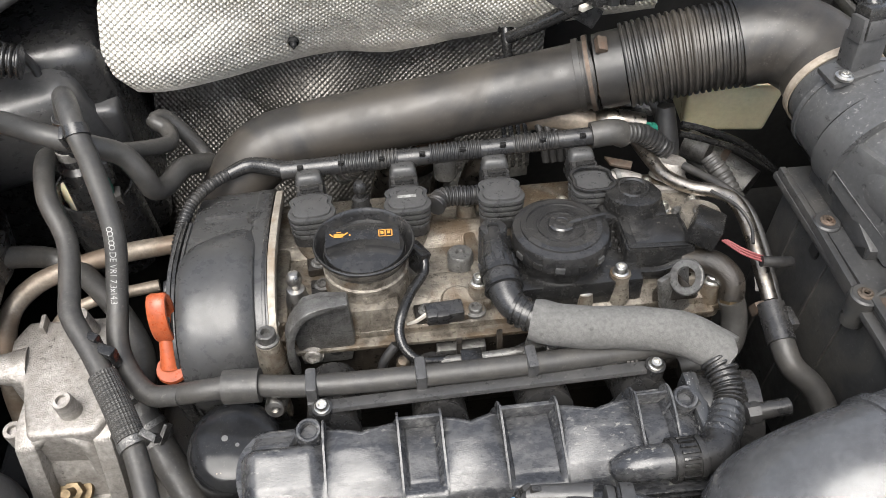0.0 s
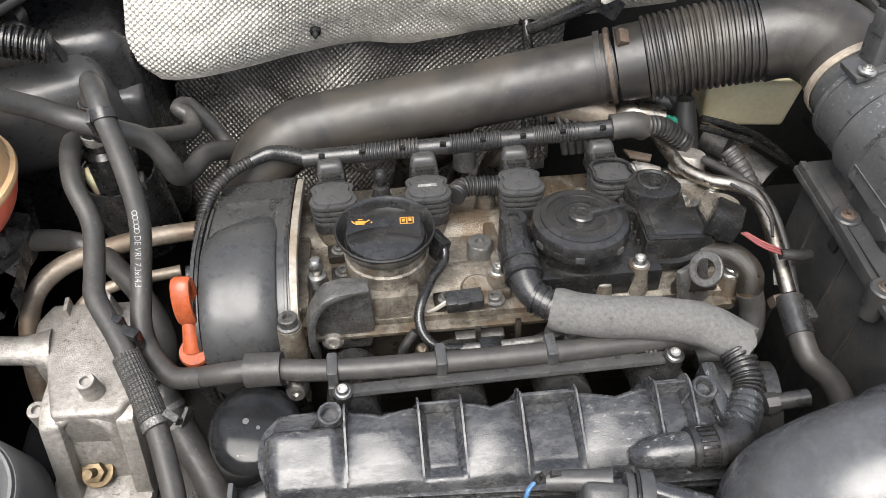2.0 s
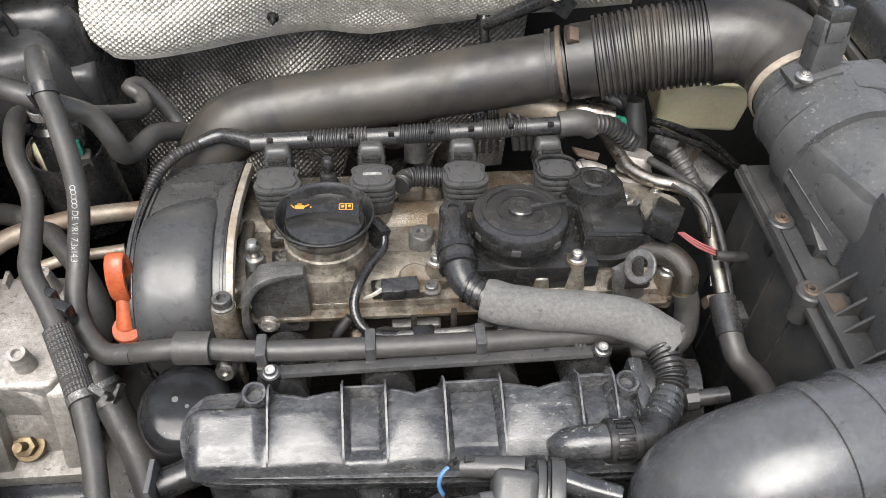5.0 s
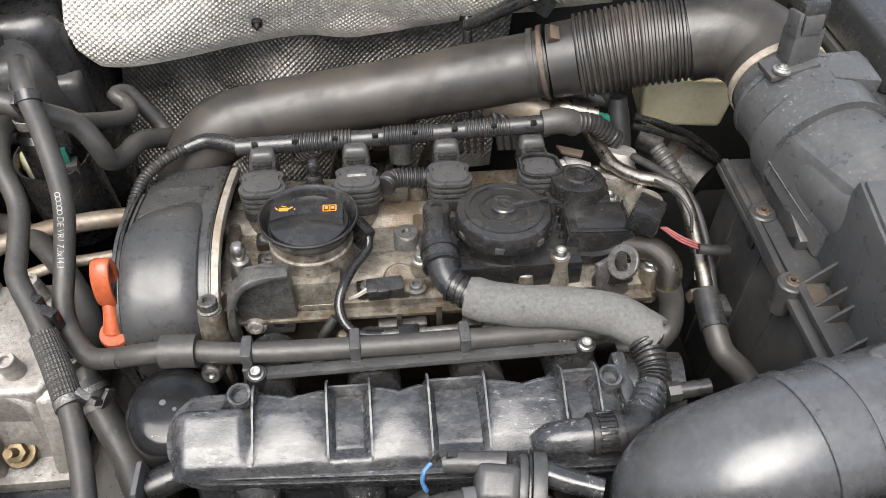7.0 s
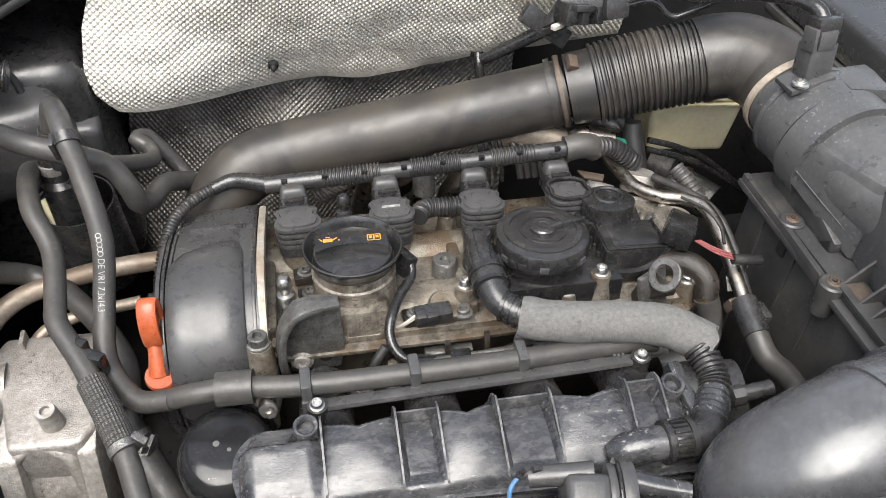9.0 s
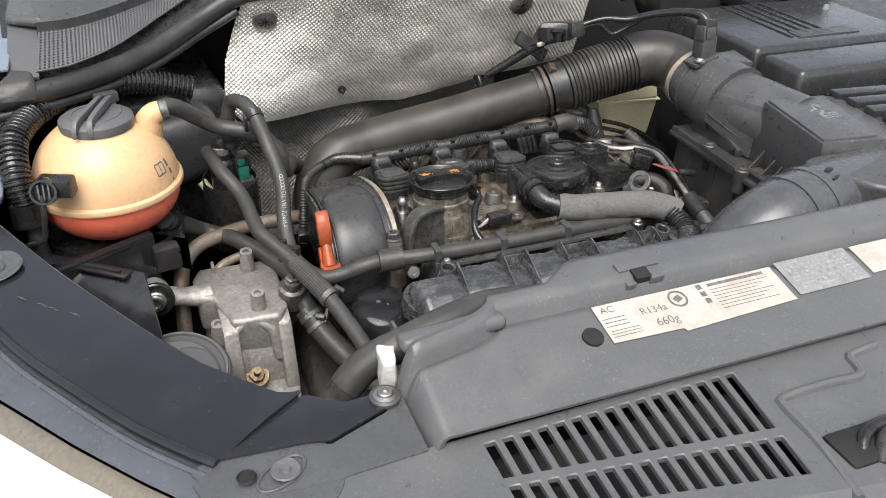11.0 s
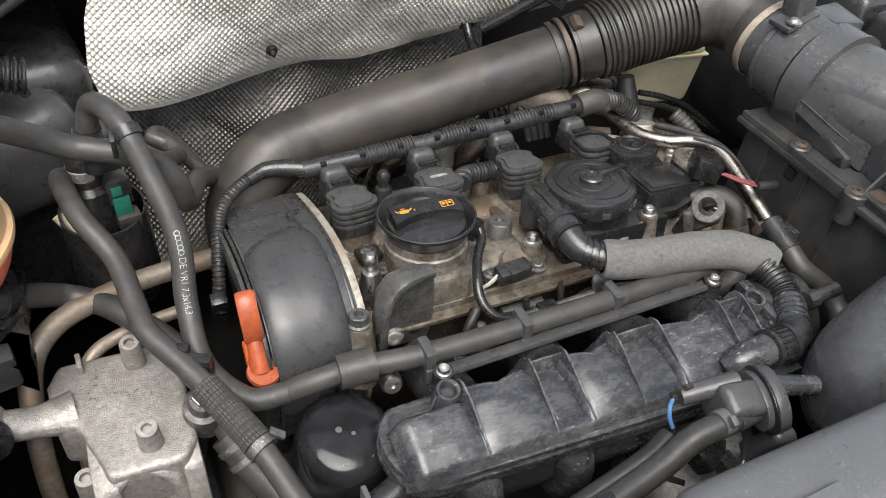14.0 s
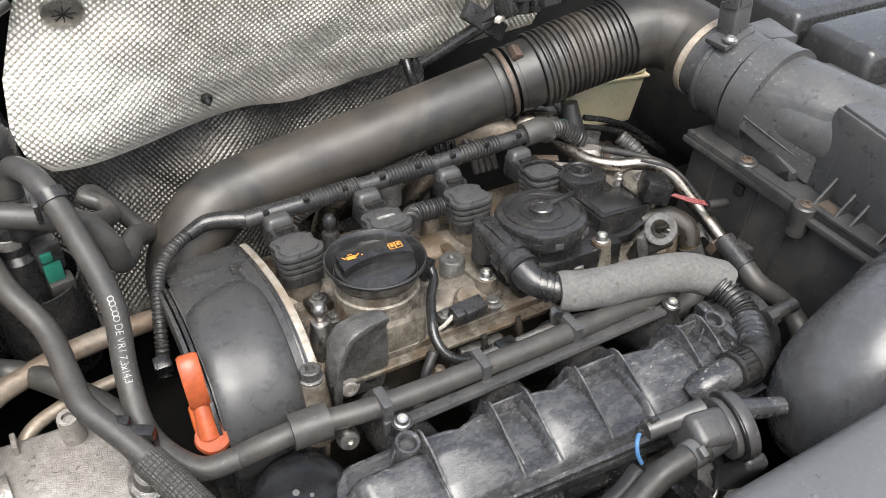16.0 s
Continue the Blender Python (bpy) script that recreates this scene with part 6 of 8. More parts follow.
part("hose_elbow", tube([(0.169, 0.311, 0.916), (0.164, 0.301, 0.916), (0.153, 0.2965, 0.9165), (0.142, 0.2955, 0.917)], [0.0130, 0.0134, 0.0130, 0.0125], 24), M_PLASTIC, vent)
part("end_collar", tube([(0.148, 0.296, 0.917), (0.124, 0.2955, 0.918)], 0.0150, 28), M_PLASTIC, vent)
for x in (0.127, 0.145):
    part("collar_ring", tube([(x - 0.002, 0.2957, 0.918), (x + 0.002, 0.2957, 0.918)], 0.0162, 28), M_PLASTIC, vent)
for k in range(8):
    part("collar_grip", box(pose(0.136, 0.2957, 0.918, 18 * k - 45, 0, 0) @ pose(0, 0, 0.0153), 0.012, 0.0026, 0.002, 0.0005), M_BLACK, vent)
part("spigot", tube([(0.126, 0.2957, 0.918), (0.108, 0.2965, 0.916), (0.095, 0.297, 0.913), (0.086, 0.298, 0.909)], [0.0128, 0.0132, 0.0120, 0.007], 24), M_CHALKY, vent)

# ---- oil filter housing ----
filt = thing("oil_filter", "glossy black oil filter can", "oil filter")
FM = pose(-0.197, 0.384, 0.857, 10, 4)
part("can", lathe([(0, 0.009), (0.020, 0.0085), (0.030, 0.0065), (0.0355, 0.0025), (0.0385, -0.004), (0.0398, -0.014), (0.0398, -0.07), (0, -0.07)], FM, 48), M_FILTER, filt)
part("paint_mark", join(lathe([(0, 0.0092), (0.0026, 0.0092)], FM @ pose(-0.007, 0.002, 0.0002), 14), lathe([(0, 0.0092), (0.0017, 0.0092)], FM @ pose(0.003, -0.004, 0.0001), 14)), M_PANEL, filt)
random.seed(4)
part("corrosion_dots", join(*[flat_quad(FM @ pose(random.uniform(-0.013, 0.013), random.uniform(-0.026, -0.012), 0.0091 - 0.002, 7, 0, 0), 0.0007, 0.0007) for k in range(150)]), M_BAND, filt)["kind"] = "stuff"

# ---- dipstick ----
dip = thing("oil_dipstick", "orange plastic dipstick loop in its tube", "dipstick")


def flat_loop(c, long_axis, depth_axis, a, b, wall, depth):
    """A flat grip ring: an oval band, wall thick and depth wide."""
    c, z = Vector(c), Vector(depth_axis).normalized()
    y = (Vector(long_axis) - z * z.dot(Vector(long_axis))).normalized()
    x = y.cross(z)
    bm = bmesh.new()
    n = 40
    rings = []
    for k in range(n):
        t = 2 * math.pi * k / n
        e = x * math.cos(t) * b + y * math.sin(t) * a
        o = (x * math.cos(t) / b + y * math.sin(t) / a).normalized()
        w, d = wall / 2, depth / 2
        rings.append([bm.verts.new(c + e + o * p + z * q) for p, q in ((-w, -d * 0.75), (-w, d * 0.75), (-w * 0.4, d), (w * 0.5, d), (w, d * 0.7), (w, -d * 0.7), (w * 0.5, -d), (-w * 0.4, -d))])
    for k in range(n):
        p, q = rings[k], rings[(k + 1) % n]
        for j in range(8):
            bm.faces.new((p[j], p[(j + 1) % 8], q[(j + 1) % 8], q[j]))
    bmesh.ops.recalc_face_normals(bm, faces=bm.faces)
    return bm


part("loop", flat_loop((-0.2455, 0.4650, 0.928), (0.0, 0.36, 1), (1.0, -0.10, 0.06), 0.0195, 0.0088, 0.0058, 0.0150), M_ORANGE, dip)
part("stem", tube([(-0.2455, 0.458, 0.912), (-0.2455, 0.451, 0.903), (-0.2458, 0.443, 0.890)], [0.0062, 0.0068, 0.0085], 16), M_ORANGE, dip)
part("tab", box(pose(-0.2440, 0.4600, 0.8930, -20, 0, 0), 0.020, 0.009, 0.022, 0.002), M_ORANGE_BRIGHT, dip)
part("collar", lathe([(0, 0.003), (0.0125, 0.003), (0.0135, 0), (0.011, -0.006), (0, -0.006)], pose(-0.244, 0.441, 0.890, 15), 26), M_ORANGE, dip)
part("tube", tube([(-0.244, 0.441, 0.886), (-0.243, 0.44, 0.84), (-0.235, 0.45, 0.76)], 0.009, 14), M_PLASTIC, dip)

# ---- engine mount ----
mount = thing("engine_mount", "rough cast aluminium engine mount with a long bolted arm", "engine mount")
body = [(-0.392, 0.535), (-0.312, 0.532), (-0.300, 0.505), (-0.302, 0.425), (-0.314, 0.410), (-0.368, 0.412), (-0.376, 0.44), (-0.384, 0.468), (-0.400, 0.474), (-0.402, 0.515)]
part("top_casting", prism(body, 0.05, pose(0, 0, 0.857), 0.006, 3), M_ALU, mount)
YZ = Matrix(((0, 0, 1, 0), (1, 0, 0, 0), (0, 1, 0, 0), (0, 0, 0, 1)))
slope = [(0.425, 0.853), (0.408, 0.846), (0.392, 0.80), (0.382, 0.775), (0.382, 0.755), (0.53, 0.755), (0.53, 0.845)]
for x, w in ((-0.381, 0.018), (-0.318, 0.016)):
    part("cheek", prism(slope, w, Matrix.Translation((x + w, 0, 0)) @ YZ, 0.004), M_ALU, mount)
part("pocket", prism([(0.430, 0.850), (0.418, 0.83), (0.406, 0.80), (0.400, 0.775), (0.400, 0.76), (0.52, 0.76), (0.52, 0.845)], 0.055, Matrix.Translation((-0.315, 0, 0)) @ YZ, 0.003), M_ALU, mount)
part("foot", box(pose(-0.348, 0.40, 0.760), 0.09, 0.05, 0.016, 0.004), M_ALU, mount)
part("arch", tube([(-0.372, 0.404, 0.80), (-0.370, 0.412, 0.835), (-0.350, 0.418, 0.850), (-0.326, 0.412, 0.838), (-0.320, 0.404, 0.80)], 0.006, 12), M_ALU, mount)
part("arm", tube([(-0.385, 0.490, 0.848), (-0.41, 0.487, 0.852), (-0.445, 0.482, 0.866)], [0.020, 0.014, 0.014], 18, flat=0.75), M_ALU, mount)
part("arm_eye", lathe([(0, 0.013), (0.016, 0.013), (0.018, 0.010), (0.018, -0.014), (0, -0.014)], aim((-0.447, 0.480, 0.866), (-0.447, 0.40, 0.88)), 28), M_ALU, mount)
part("arm_bolt", bolt((-0.446, 0.4625, 0.8700), (0, -1, 0.16), 0.010, 0.008, 1.2), M_STEEL, mount)
for q, h in (((-0.334, 0.512, 0.886), 0.040), ((-0.335, 0.429, 0.880), 0.026), ((-0.384, 0.425, 0.850), 0.028)):
    part("threaded_boss", lathe([(0, -0.004), (0.0042, -0.004), (0.0042, 0), (0.0075, 0), (0.0082, -0.002), (0.0095, -h), (0, -h)], Matrix.Translation(q) @ pose(0, 0, 0, 8), 22), M_ALU, mount)
part("arm_strap", join(lathe([(0, 0.002), (0.0195, 0.002), (0.0210, 0.0005), (0.0210, -0.004), (0, -0.004)], aim((-0.4455, 0.4655, 0.8695), (-0.4455, 0.38, 0.885)), 32), box(pose(-0.470, 0.480, 0.892, 0, 12, -8), 0.026, 0.022, 0.020, 0.003)), M_BLACK, mount, "black strap at the arm's end")
part("mount_nut", hexnut((-0.350, 0.398, 0.783), (0, -0.55, 0.85), 0.0095, 0.009), M_GOLD, mount, "yellow zinc nut")
part("nut_washer", lathe([(0, 0.003), (0.014, 0.003), (0.015, 0), (0, 0)], aim((-0.350, 0.400, 0.781), (-0.350, 0.345, 0.866)), 26), M_GOLD, mount)
part("stud", tube([(-0.350, 0.394, 0.790), (-0.350, 0.386, 0.802)], 0.0042, 12), M_GOLD, mount)
part("casting_web", box(pose(-0.375, 0.526, 0.860, 0, 0, 2), 0.004, 0.016, 0.012, 0.001), M_ALU, mount)
sub = thing("mount_console", "black pressed steel console below the engine mount", "console")
part("console", box(pose(-0.36, 0.42, 0.735), 0.16, 0.12, 0.035, 0.008), M_TRIM_BLACK, sub)
lamp_cap = thing("headlamp_cover_cap", "grey plastic cap behind the headlamp", "cap")
part("cap", lathe([(0, 0.010), (0.034, 0.010), (0.038, 0.006), (0.050, 0.004), (0.053, 0.0), (0.055, -0.08), (0, -0.08)], aim((-0.4315, 0.350, 0.852), (-0.410, 0.29, 1.05)), 44), M_PANEL, lamp_cap)
LC = aim((-0.4315, 0.350, 0.852), (-0.410, 0.29, 1.05))
part("rim_ring", lathe([(0.044, 0.004), (0.0455, 0.008), (0.048, 0.008), (0.0495, 0.003)], LC, 44), M_PANEL, lamp_cap)
part("step_face", lathe([(0, 0.0135), (0.026, 0.0135), (0.030, 0.0115), (0.031, 0.0095)], LC @ pose(0.008, -0.006, 0), 40), M_PANEL, lamp_cap)

# ---- hoses ----
def hose(name, label, pts, r, material=None, **kw):
    t = thing(name, label, "hose")
    part("hose_body", tube(pts, r, kw.pop("seg", 20), kw.pop("step", 0.004), **kw), material or M_RUBBER, t)
    return t


def weave(pts, r, turns=14, pitch=0.0042):
    """A braided sleeve: two crossing helices of strands as relief."""
    path = smooth_path(pts, 0.0006)
    fr = frames_along(path)
    bm = bmesh.new()
    seg = 84
    rows, s = [], 0.0
    for i, (q, (t, u, v)) in enumerate(zip(path, fr)):
        s += (path[i] - path[i - 1]).length if i else 0.0
        ring = []
        for j in range(seg):
            a = 2 * math.pi * j / seg
            k = math.cos(turns * a + 2 * math.pi * s / pitch) * math.cos(turns * a - 2 * math.pi * s / pitch)
            rr = r + 0.0007 * k
            ring.append(bm.verts.new(q + u * (math.cos(a) * rr) + v * (math.sin(a) * rr)))
        rows.append(ring)
    for a, b in zip(rows, rows[1:]):
        for j in range(seg):
            bm.faces.new((a[j], a[(j + 1) % seg], b[(j + 1) % seg], b[j]))
    bm.faces.new(rows[0][::-1])
    bm.faces.new(rows[-1])
    return bm


A_PTS = [(-0.325, 0.632, 0.985), (-0.325, 0.632, 1.008), (-0.318, 0.628, 1.034), (-0.306, 0.600, 1.042), (-0.298, 0.577, 1.034), (-0.291, 0.562, 1.013), (-0.281, 0.527, 0.968), (-0.286, 0.496, 0.926), (-0.285, 0.455, 0.902), (-0.262, 0.419, 0.892), (-0.232, 0.409, 0.898)]
hose_a = hose("fuel_vapour_hose", "grey rubber hose with white lettering and a plastic coupling", A_PTS, 0.0088)
part("coupling", tube([(-0.3255, 0.632, 0.972), (-0.325, 0.632, 1.012)], 0.0105, 22, rib=0.001, pitch=0.012), M_RUBBER_DARK, hose_a)
part("hose_clip", tube([(-0.326, 0.632, 1.003), (-0.3255, 0.632, 1.010)], 0.0114, 22), M_STEEL, hose_a)
part("retaining_clip", tube([(-0.2985, 0.581, 1.037), (-0.2965, 0.574, 1.032)], 0.0102, 20), M_PLASTIC, hose_a)
part("clip_arm", box(pose(-0.309, 0.580, 1.026, 20, 0, 0), 0.004, 0.012, 0.022, 0.001), M_PLASTIC, hose_a)

# lettering that runs down the hose
pa = smooth_path(A_PTS, 0.001)
fa = frames_along(pa)
dist_a = [0.0]
for i in range(1, len(pa)):
    dist_a.append(dist_a[-1] + (pa[i] - pa[i - 1]).length)
i_logo = min(range(len(pa)), key=lambda i: (pa[i] - Vector((-0.281, 0.527, 0.968))).length)
EYE_SIDE = Vector((-0.02, -0.62, 0.62)).normalized()


def on_hose(s, w, lift=0.0004):
    """A place s metres down the hose and w metres across its front."""
    s0 = dist_a[i_logo] + s
    i = int(np.searchsorted(dist_a, s0))
    i = max(1, min(len(pa) - 1, i))
    f = (s0 - dist_a[i - 1]) / max(1e-6, dist_a[i] - dist_a[i - 1])
    q, t = pa[i - 1].lerp(pa[i], f), fa[i - 1][0].lerp(fa[i][0], f).normalized()
    out = (EYE_SIDE - t * EYE_SIDE.dot(t)).normalized()
    side = t.cross(out)
    ang = w / 0.0088
    return q + t * 0 + (out * math.cos(ang) + side * math.sin(ang)) * (0.0088 + lift)


part("lettering", letters("DE VR1 7.3x14.3", 0.0074, None, lambda v: on_hose(0.014 + v.x * 0.92, -v.y)), M_PRINT, hose_a, "white printed lettering")
dots = []
for k in range(5):
    a = bmesh.new()
    n = 10
    ring_o = [a.verts.new(on_hose(-0.004 + 0.0036 * k + 0.0024 * math.cos(2 * math.pi * j / n), 0.0024 * math.sin(2 * math.pi * j / n))) for j in range(n)]
    ring_i = [a.verts.new(on_hose(-0.004 + 0.0036 * k + 0.0016 * math.cos(2 * math.pi * j / n), 0.0016 * math.sin(2 * math.pi * j / n))) for j in range(n)]
    for j in range(n):
        a.faces.new((ring_o[j], ring_o[(j + 1) % n], ring_i[(j + 1) % n], ring_i[j]))
    dots.append(a)
part("printed_rings", join(*dots), M_PRINT, hose_a)

B_PTS = [(-0.352, 0.650, 0.955), (-0.355, 0.626, 0.970), (-0.346, 0.580, 0.966), (-0.328, 0.542, 0.948), (-0.322, 0.498, 0.935), (-0.318, 0.474, 0.930), (-0.296, 0.436, 0.918), (-0.268, 0.378, 0.900), (-0.252, 0.330, 0.885), (-0.235, 0.27, 0.87), (-0.20, 0.225, 0.865), (-0.14, 0.20, 0.87)]
hose_b = hose("coolant_hose", "black coolant hose with a woven protective sleeve", B_PTS, 0.0088, M_RUBBER)
part("woven_sleeve", weave([(-0.290, 0.424, 0.9145), (-0.278, 0.400, 0.9065), (-0.266, 0.374, 0.8985)], 0.0108), M_RUBBER, hose_b, "woven textile sleeve")
part("sleeve_clip", join(tube([(-0.2655, 0.373, 0.8984), (-0.2625, 0.367, 0.8965)], 0.0118, 20), box(pose(-0.252, 0.372, 0.905, 0, 30, -25), 0.012, 0.006, 0.003, 0.0008)), M_BRACKET, hose_b)
part("double_clip", join(box(pose(-0.292, 0.443, 0.916, 0, 0, -28), 0.026, 0.010, 0.021, 0.003), box(pose(-0.299, 0.452, 0.922, 0, 0, -28), 0.012, 0.008, 0.018, 0.002)), M_BLACK, hose_b)
hose_c = hose("tank_vent_hose", "rubber hose from the coolant tank across the bay", [(bx + 0.062, by + 0.006, bz + 0.062), (-0.390, 0.588, 1.053), (-0.362, 0.605, 1.028), (-0.338, 0.607, 1.012), (-0.302, 0.598, 1.004), (-0.280, 0.604, 0.986), (-0.268, 0.600, 0.965), (-0.264, 0.603, 0.944), (-0.257, 0.622, 0.932), (-0.246, 0.650, 0.928), (-0.228, 0.682, 0.905)], 0.0098)
part("clamp", tube([(bx + 0.070, by + 0.006, bz + 0.062), (bx + 0.078, by + 0.007, bz + 0.063)], 0.0115, 20), M_BRACKET, hose_c)
hose_d = hose("heater_hose", "thick rubber coolant hose from the tank's outlet", [(bx + 0.052, by - 0.028, bz - 0.062), (-0.402, 0.572, 0.905), (-0.380, 0.592, 0.880), (-0.357, 0.586, 0.871), (-0.338, 0.566, 0.871), (-0.312, 0.535, 0.865), (-0.293, 0.506, 0.857), (-0.284, 0.484, 0.851), (-0.281, 0.459, 0.849), (-0.279, 0.433, 0.846), (-0.273, 0.419, 0.834), (-0.265, 0.404, 0.820)], 0.0105, M_RUBBER)
part("clamp", tube([(-0.418, 0.553, 0.924), (-0.411, 0.562, 0.915)], 0.0145, 22), M_PLASTIC, hose_d)
hose_e = hose("return_hose", "curled thin rubber hose by the bulkhead", [(-0.292, 0.606, 0.988), (-0.272, 0.640, 0.962), (-0.257, 0.668, 0.945), (-0.262, 0.690, 0.944), (-0.274, 0.698, 0.949), (-0.266, 0.710, 0.944), (-0.252, 0.707, 0.926), (-0.240, 0.702, 0.908), (-0.227, 0.690, 0.892)], 0.0078)
hose_f = hose("radiator_hose", "thick black radiator hose with a spring clamp", [(-0.281, 0.430, 0.842), (-0.273, 0.417, 0.831), (-0.262, 0.399, 0.817), (-0.246, 0.373, 0.803), (-0.220, 0.320, 0.790), (-0.17, 0.25, 0.785)], 0.0138, M_RUBBER)
for q, w in (((-0.2765, 0.4225, 0.8360), 0.0152), ((-0.2705, 0.4130, 0.8278), 0.0156)):
    q = Vector(q)
    part("spring_clamp", tube([q - Vector((0.0012, -0.0019, -0.0016)), q + Vector((0.0012, -0.0019, -0.0016))], w, 26), M_BRACKET, hose_f)
part("clamp_ear", join(box(pose(-0.2680, 0.4060, 0.8440, 35, 0, -30), 0.012, 0.006, 0.014, 0.002), box(pose(-0.2600, 0.4105, 0.8400, 35, 0, -30), 0.004, 0.018, 0.010, 0.001)), M_BRACKET, hose_f)
hose_g = hose("panel_seal_hose", "soft black hose under the slam panel's rear edge", [(-0.335, 0.14, 0.90), (-0.315, 0.150, 0.945), (-0.285, 0.155, 0.980), (-0.24, 0.155, 0.999), (-0.18, 0.168, 1.004), (-0.13, 0.185, 0.99)], 0.0145, M_RUBBER)
part("hose_clip", tube([(-0.306, 0.1515, 0.957), (-0.300, 0.1525, 0.964)], 0.0158, 22), M_PLASTIC, hose_g)
foamw = thing("torn_foam_strip", "torn white foam strip at the end of the slam panel", "foam strip")
bm = box(pose(-0.276, 0.121, 0.996, 6, 0, -8), 0.012, 0.024, 0.050, 0.004, 0.0, 3)
bmesh.ops.subdivide_edges(bm, edges=bm.edges, cuts=2, use_grid_fill=True)
for v in bm.verts:
    v.co += noise.noise_vector(v.co * 90) * 0.0035
part("foam", bm, M_WHITE, foamw)

# ---- refrigerant pipes behind the mount ----
ac = thing("refrigerant_pipe", "dull brownish aluminium refrigerant pipe behind the engine mount", "pipe")
part("large_pipe", tube([(-0.425, 0.48, 0.70), (-0.42, 0.50, 0.80), (-0.412, 0.535, 0.855), (-0.39, 0.565, 0.870), (-0.35, 0.585, 0.872), (-0.30, 0.60, 0.870), (-0.2, 0.62, 0.86)], 0.0095, 18), M_ACPIPE, ac)
part("small_pipe", tube([(-0.395, 0.48, 0.72), (-0.388, 0.51, 0.80), (-0.372, 0.540, 0.842), (-0.34, 0.558, 0.85), (-0.28, 0.57, 0.85)], 0.006, 14), M_ACPIPE, ac)

# ---- cowl behind the tank ----
cowl = thing("cowl_panel", "dark grey cowl panel with a fine vent mesh and rubber seal", "cowl")
SEAL = [(-0.80, 0.60, 1.062), (-0.66, 0.607, 1.068), (-0.55, 0.608, 1.075), (-0.468, 0.645, 1.078), (-0.405, 0.69, 1.085), (-0.335, 0.735, 1.108), (-0.285, 0.748, 1.130), (-0.24, 0.746, 1.138), (-0.10, 0.736, 1.143), (0.06, 0.728, 1.146), (0.26, 0.712, 1.150)]
part("rubber_seal", tube(SEAL, 0.0125, 16, 0.008), M_RUBBER_DARK, cowl)
part("seal_edge", tube([(x, y - 0.004, z - 0.017) for x, y, z in SEAL[:7]], 0.006, 10, 0.008), M_RUBBER_DARK, cowl)


def cowl_fn(u, v):
    p = smooth_seal[min(len(smooth_seal) - 1, int(u * (len(smooth_seal) - 1)))]
    return Vector((p.x - 0.02 * v, p.y + 0.012 + 0.34 * v, p.z + 0.004 + 0.10 * v - 0.02 * v * v))


smooth_seal = smooth_path(SEAL, 0.01)
part("cowl_sheet", sheet(lambda u, v: cowl_fn(0.225 + 0.775 * u, v), 60, 12, 0.003), M_PLASTIC, cowl)


MESH_A = [(-0.526, 0.626, 1.097), (-0.486, 0.640, 1.098), (-0.437, 0.684, 1.102), (-0.378, 0.748, 1.116), (-0.325, 0.785, 1.136)]
MESH_B = [(-0.5225, 0.705, 1.119), (-0.4805, 0.712, 1.120), (-0.4302, 0.742, 1.124), (-0.3744, 0.785, 1.130), (-0.320, 0.815, 1.142)]
mesh_a, mesh_b = smooth_path(MESH_A, 0.002), smooth_path(MESH_B, 0.002)


def between(u, v):
    """A place between the mesh's two long edges."""
    fa_, fb_ = u * (len(mesh_a) - 1), u * (len(mesh_b) - 1)
    a = mesh_a[int(fa_)].lerp(mesh_a[min(len(mesh_a) - 1, int(fa_) + 1)], fa_ % 1.0)
    b = mesh_b[int(fb_)].lerp(mesh_b[min(len(mesh_b) - 1, int(fb_) + 1)], fb_ % 1.0)
    return a.lerp(b, v)


part("vent_mesh", sheet(lambda u, v: between(u, -0.03 + 1.06 * v), 100, 30, 0.0015, lambda u, v: not (int(u * 100) % 2 and int(v * 30) % 2)), M_PANEL, cowl, "fine black vent mesh")
part("mesh_surround", sheet(lambda u, v: Vector((-0.556 + 0.032 * u, 0.618 + 0.11 * v, 1.092 + 0.030 * v)), 4, 12, 0.003), M_PANEL, cowl)


def cover_fn(u, v):
    q = between(u, 0.96)
    w = max(0.0, v - 0.10)
    lip = min(1.0, v / 0.10)
    return Vector((q.x - 0.02 * w, q.y - 0.004 * lip + 0.34 * w, q.z - 0.004 + 0.016 * math.sin(lip * math.pi / 2) + 0.10 * w))


part("wiper_cover", sheet(cover_fn, 40, 36, 0.004), M_AIRBOX_TOP, cowl)
part("cover_end", hull([(-0.558, 0.722, 1.122), (-0.520, 0.700, 1.122), (-0.515, 0.700, 1.134), (-0.556, 0.722, 1.134), (-0.56, 1.04, 1.158), (-0.515, 1.04, 1.166), (-0.56, 1.04, 1.12), (-0.515, 1.04, 1.12)], 0.006, 3), M_AIRBOX_TOP, cowl)
part("seal_end", hull([(-0.568, 0.590, 1.072), (-0.525, 0.600, 1.070), (-0.530, 0.628, 1.098), (-0.552, 0.632, 1.100), (-0.572, 0.604, 1.090), (-0.528, 0.603, 1.092)], 0.006, 3), M_RUBBER, cowl, "ragged grey end of the rubber seal")
tower = thing("strut_tower", "dark grey moulded housing on the bulkhead beside the heat shield", "housing")
part("housing", box(pose(-0.42, 0.80, 0.90, 4, 0, 8), 0.22, 0.20, 0.26, 0.03, 0.012, 4), M_PLASTIC, tower)
part("shoulder", box(pose(-0.40, 0.715, 0.955, 14, -6, 14), 0.15, 0.10, 0.10, 0.024, 0.012, 4), M_PLASTIC_DUSTY, tower)
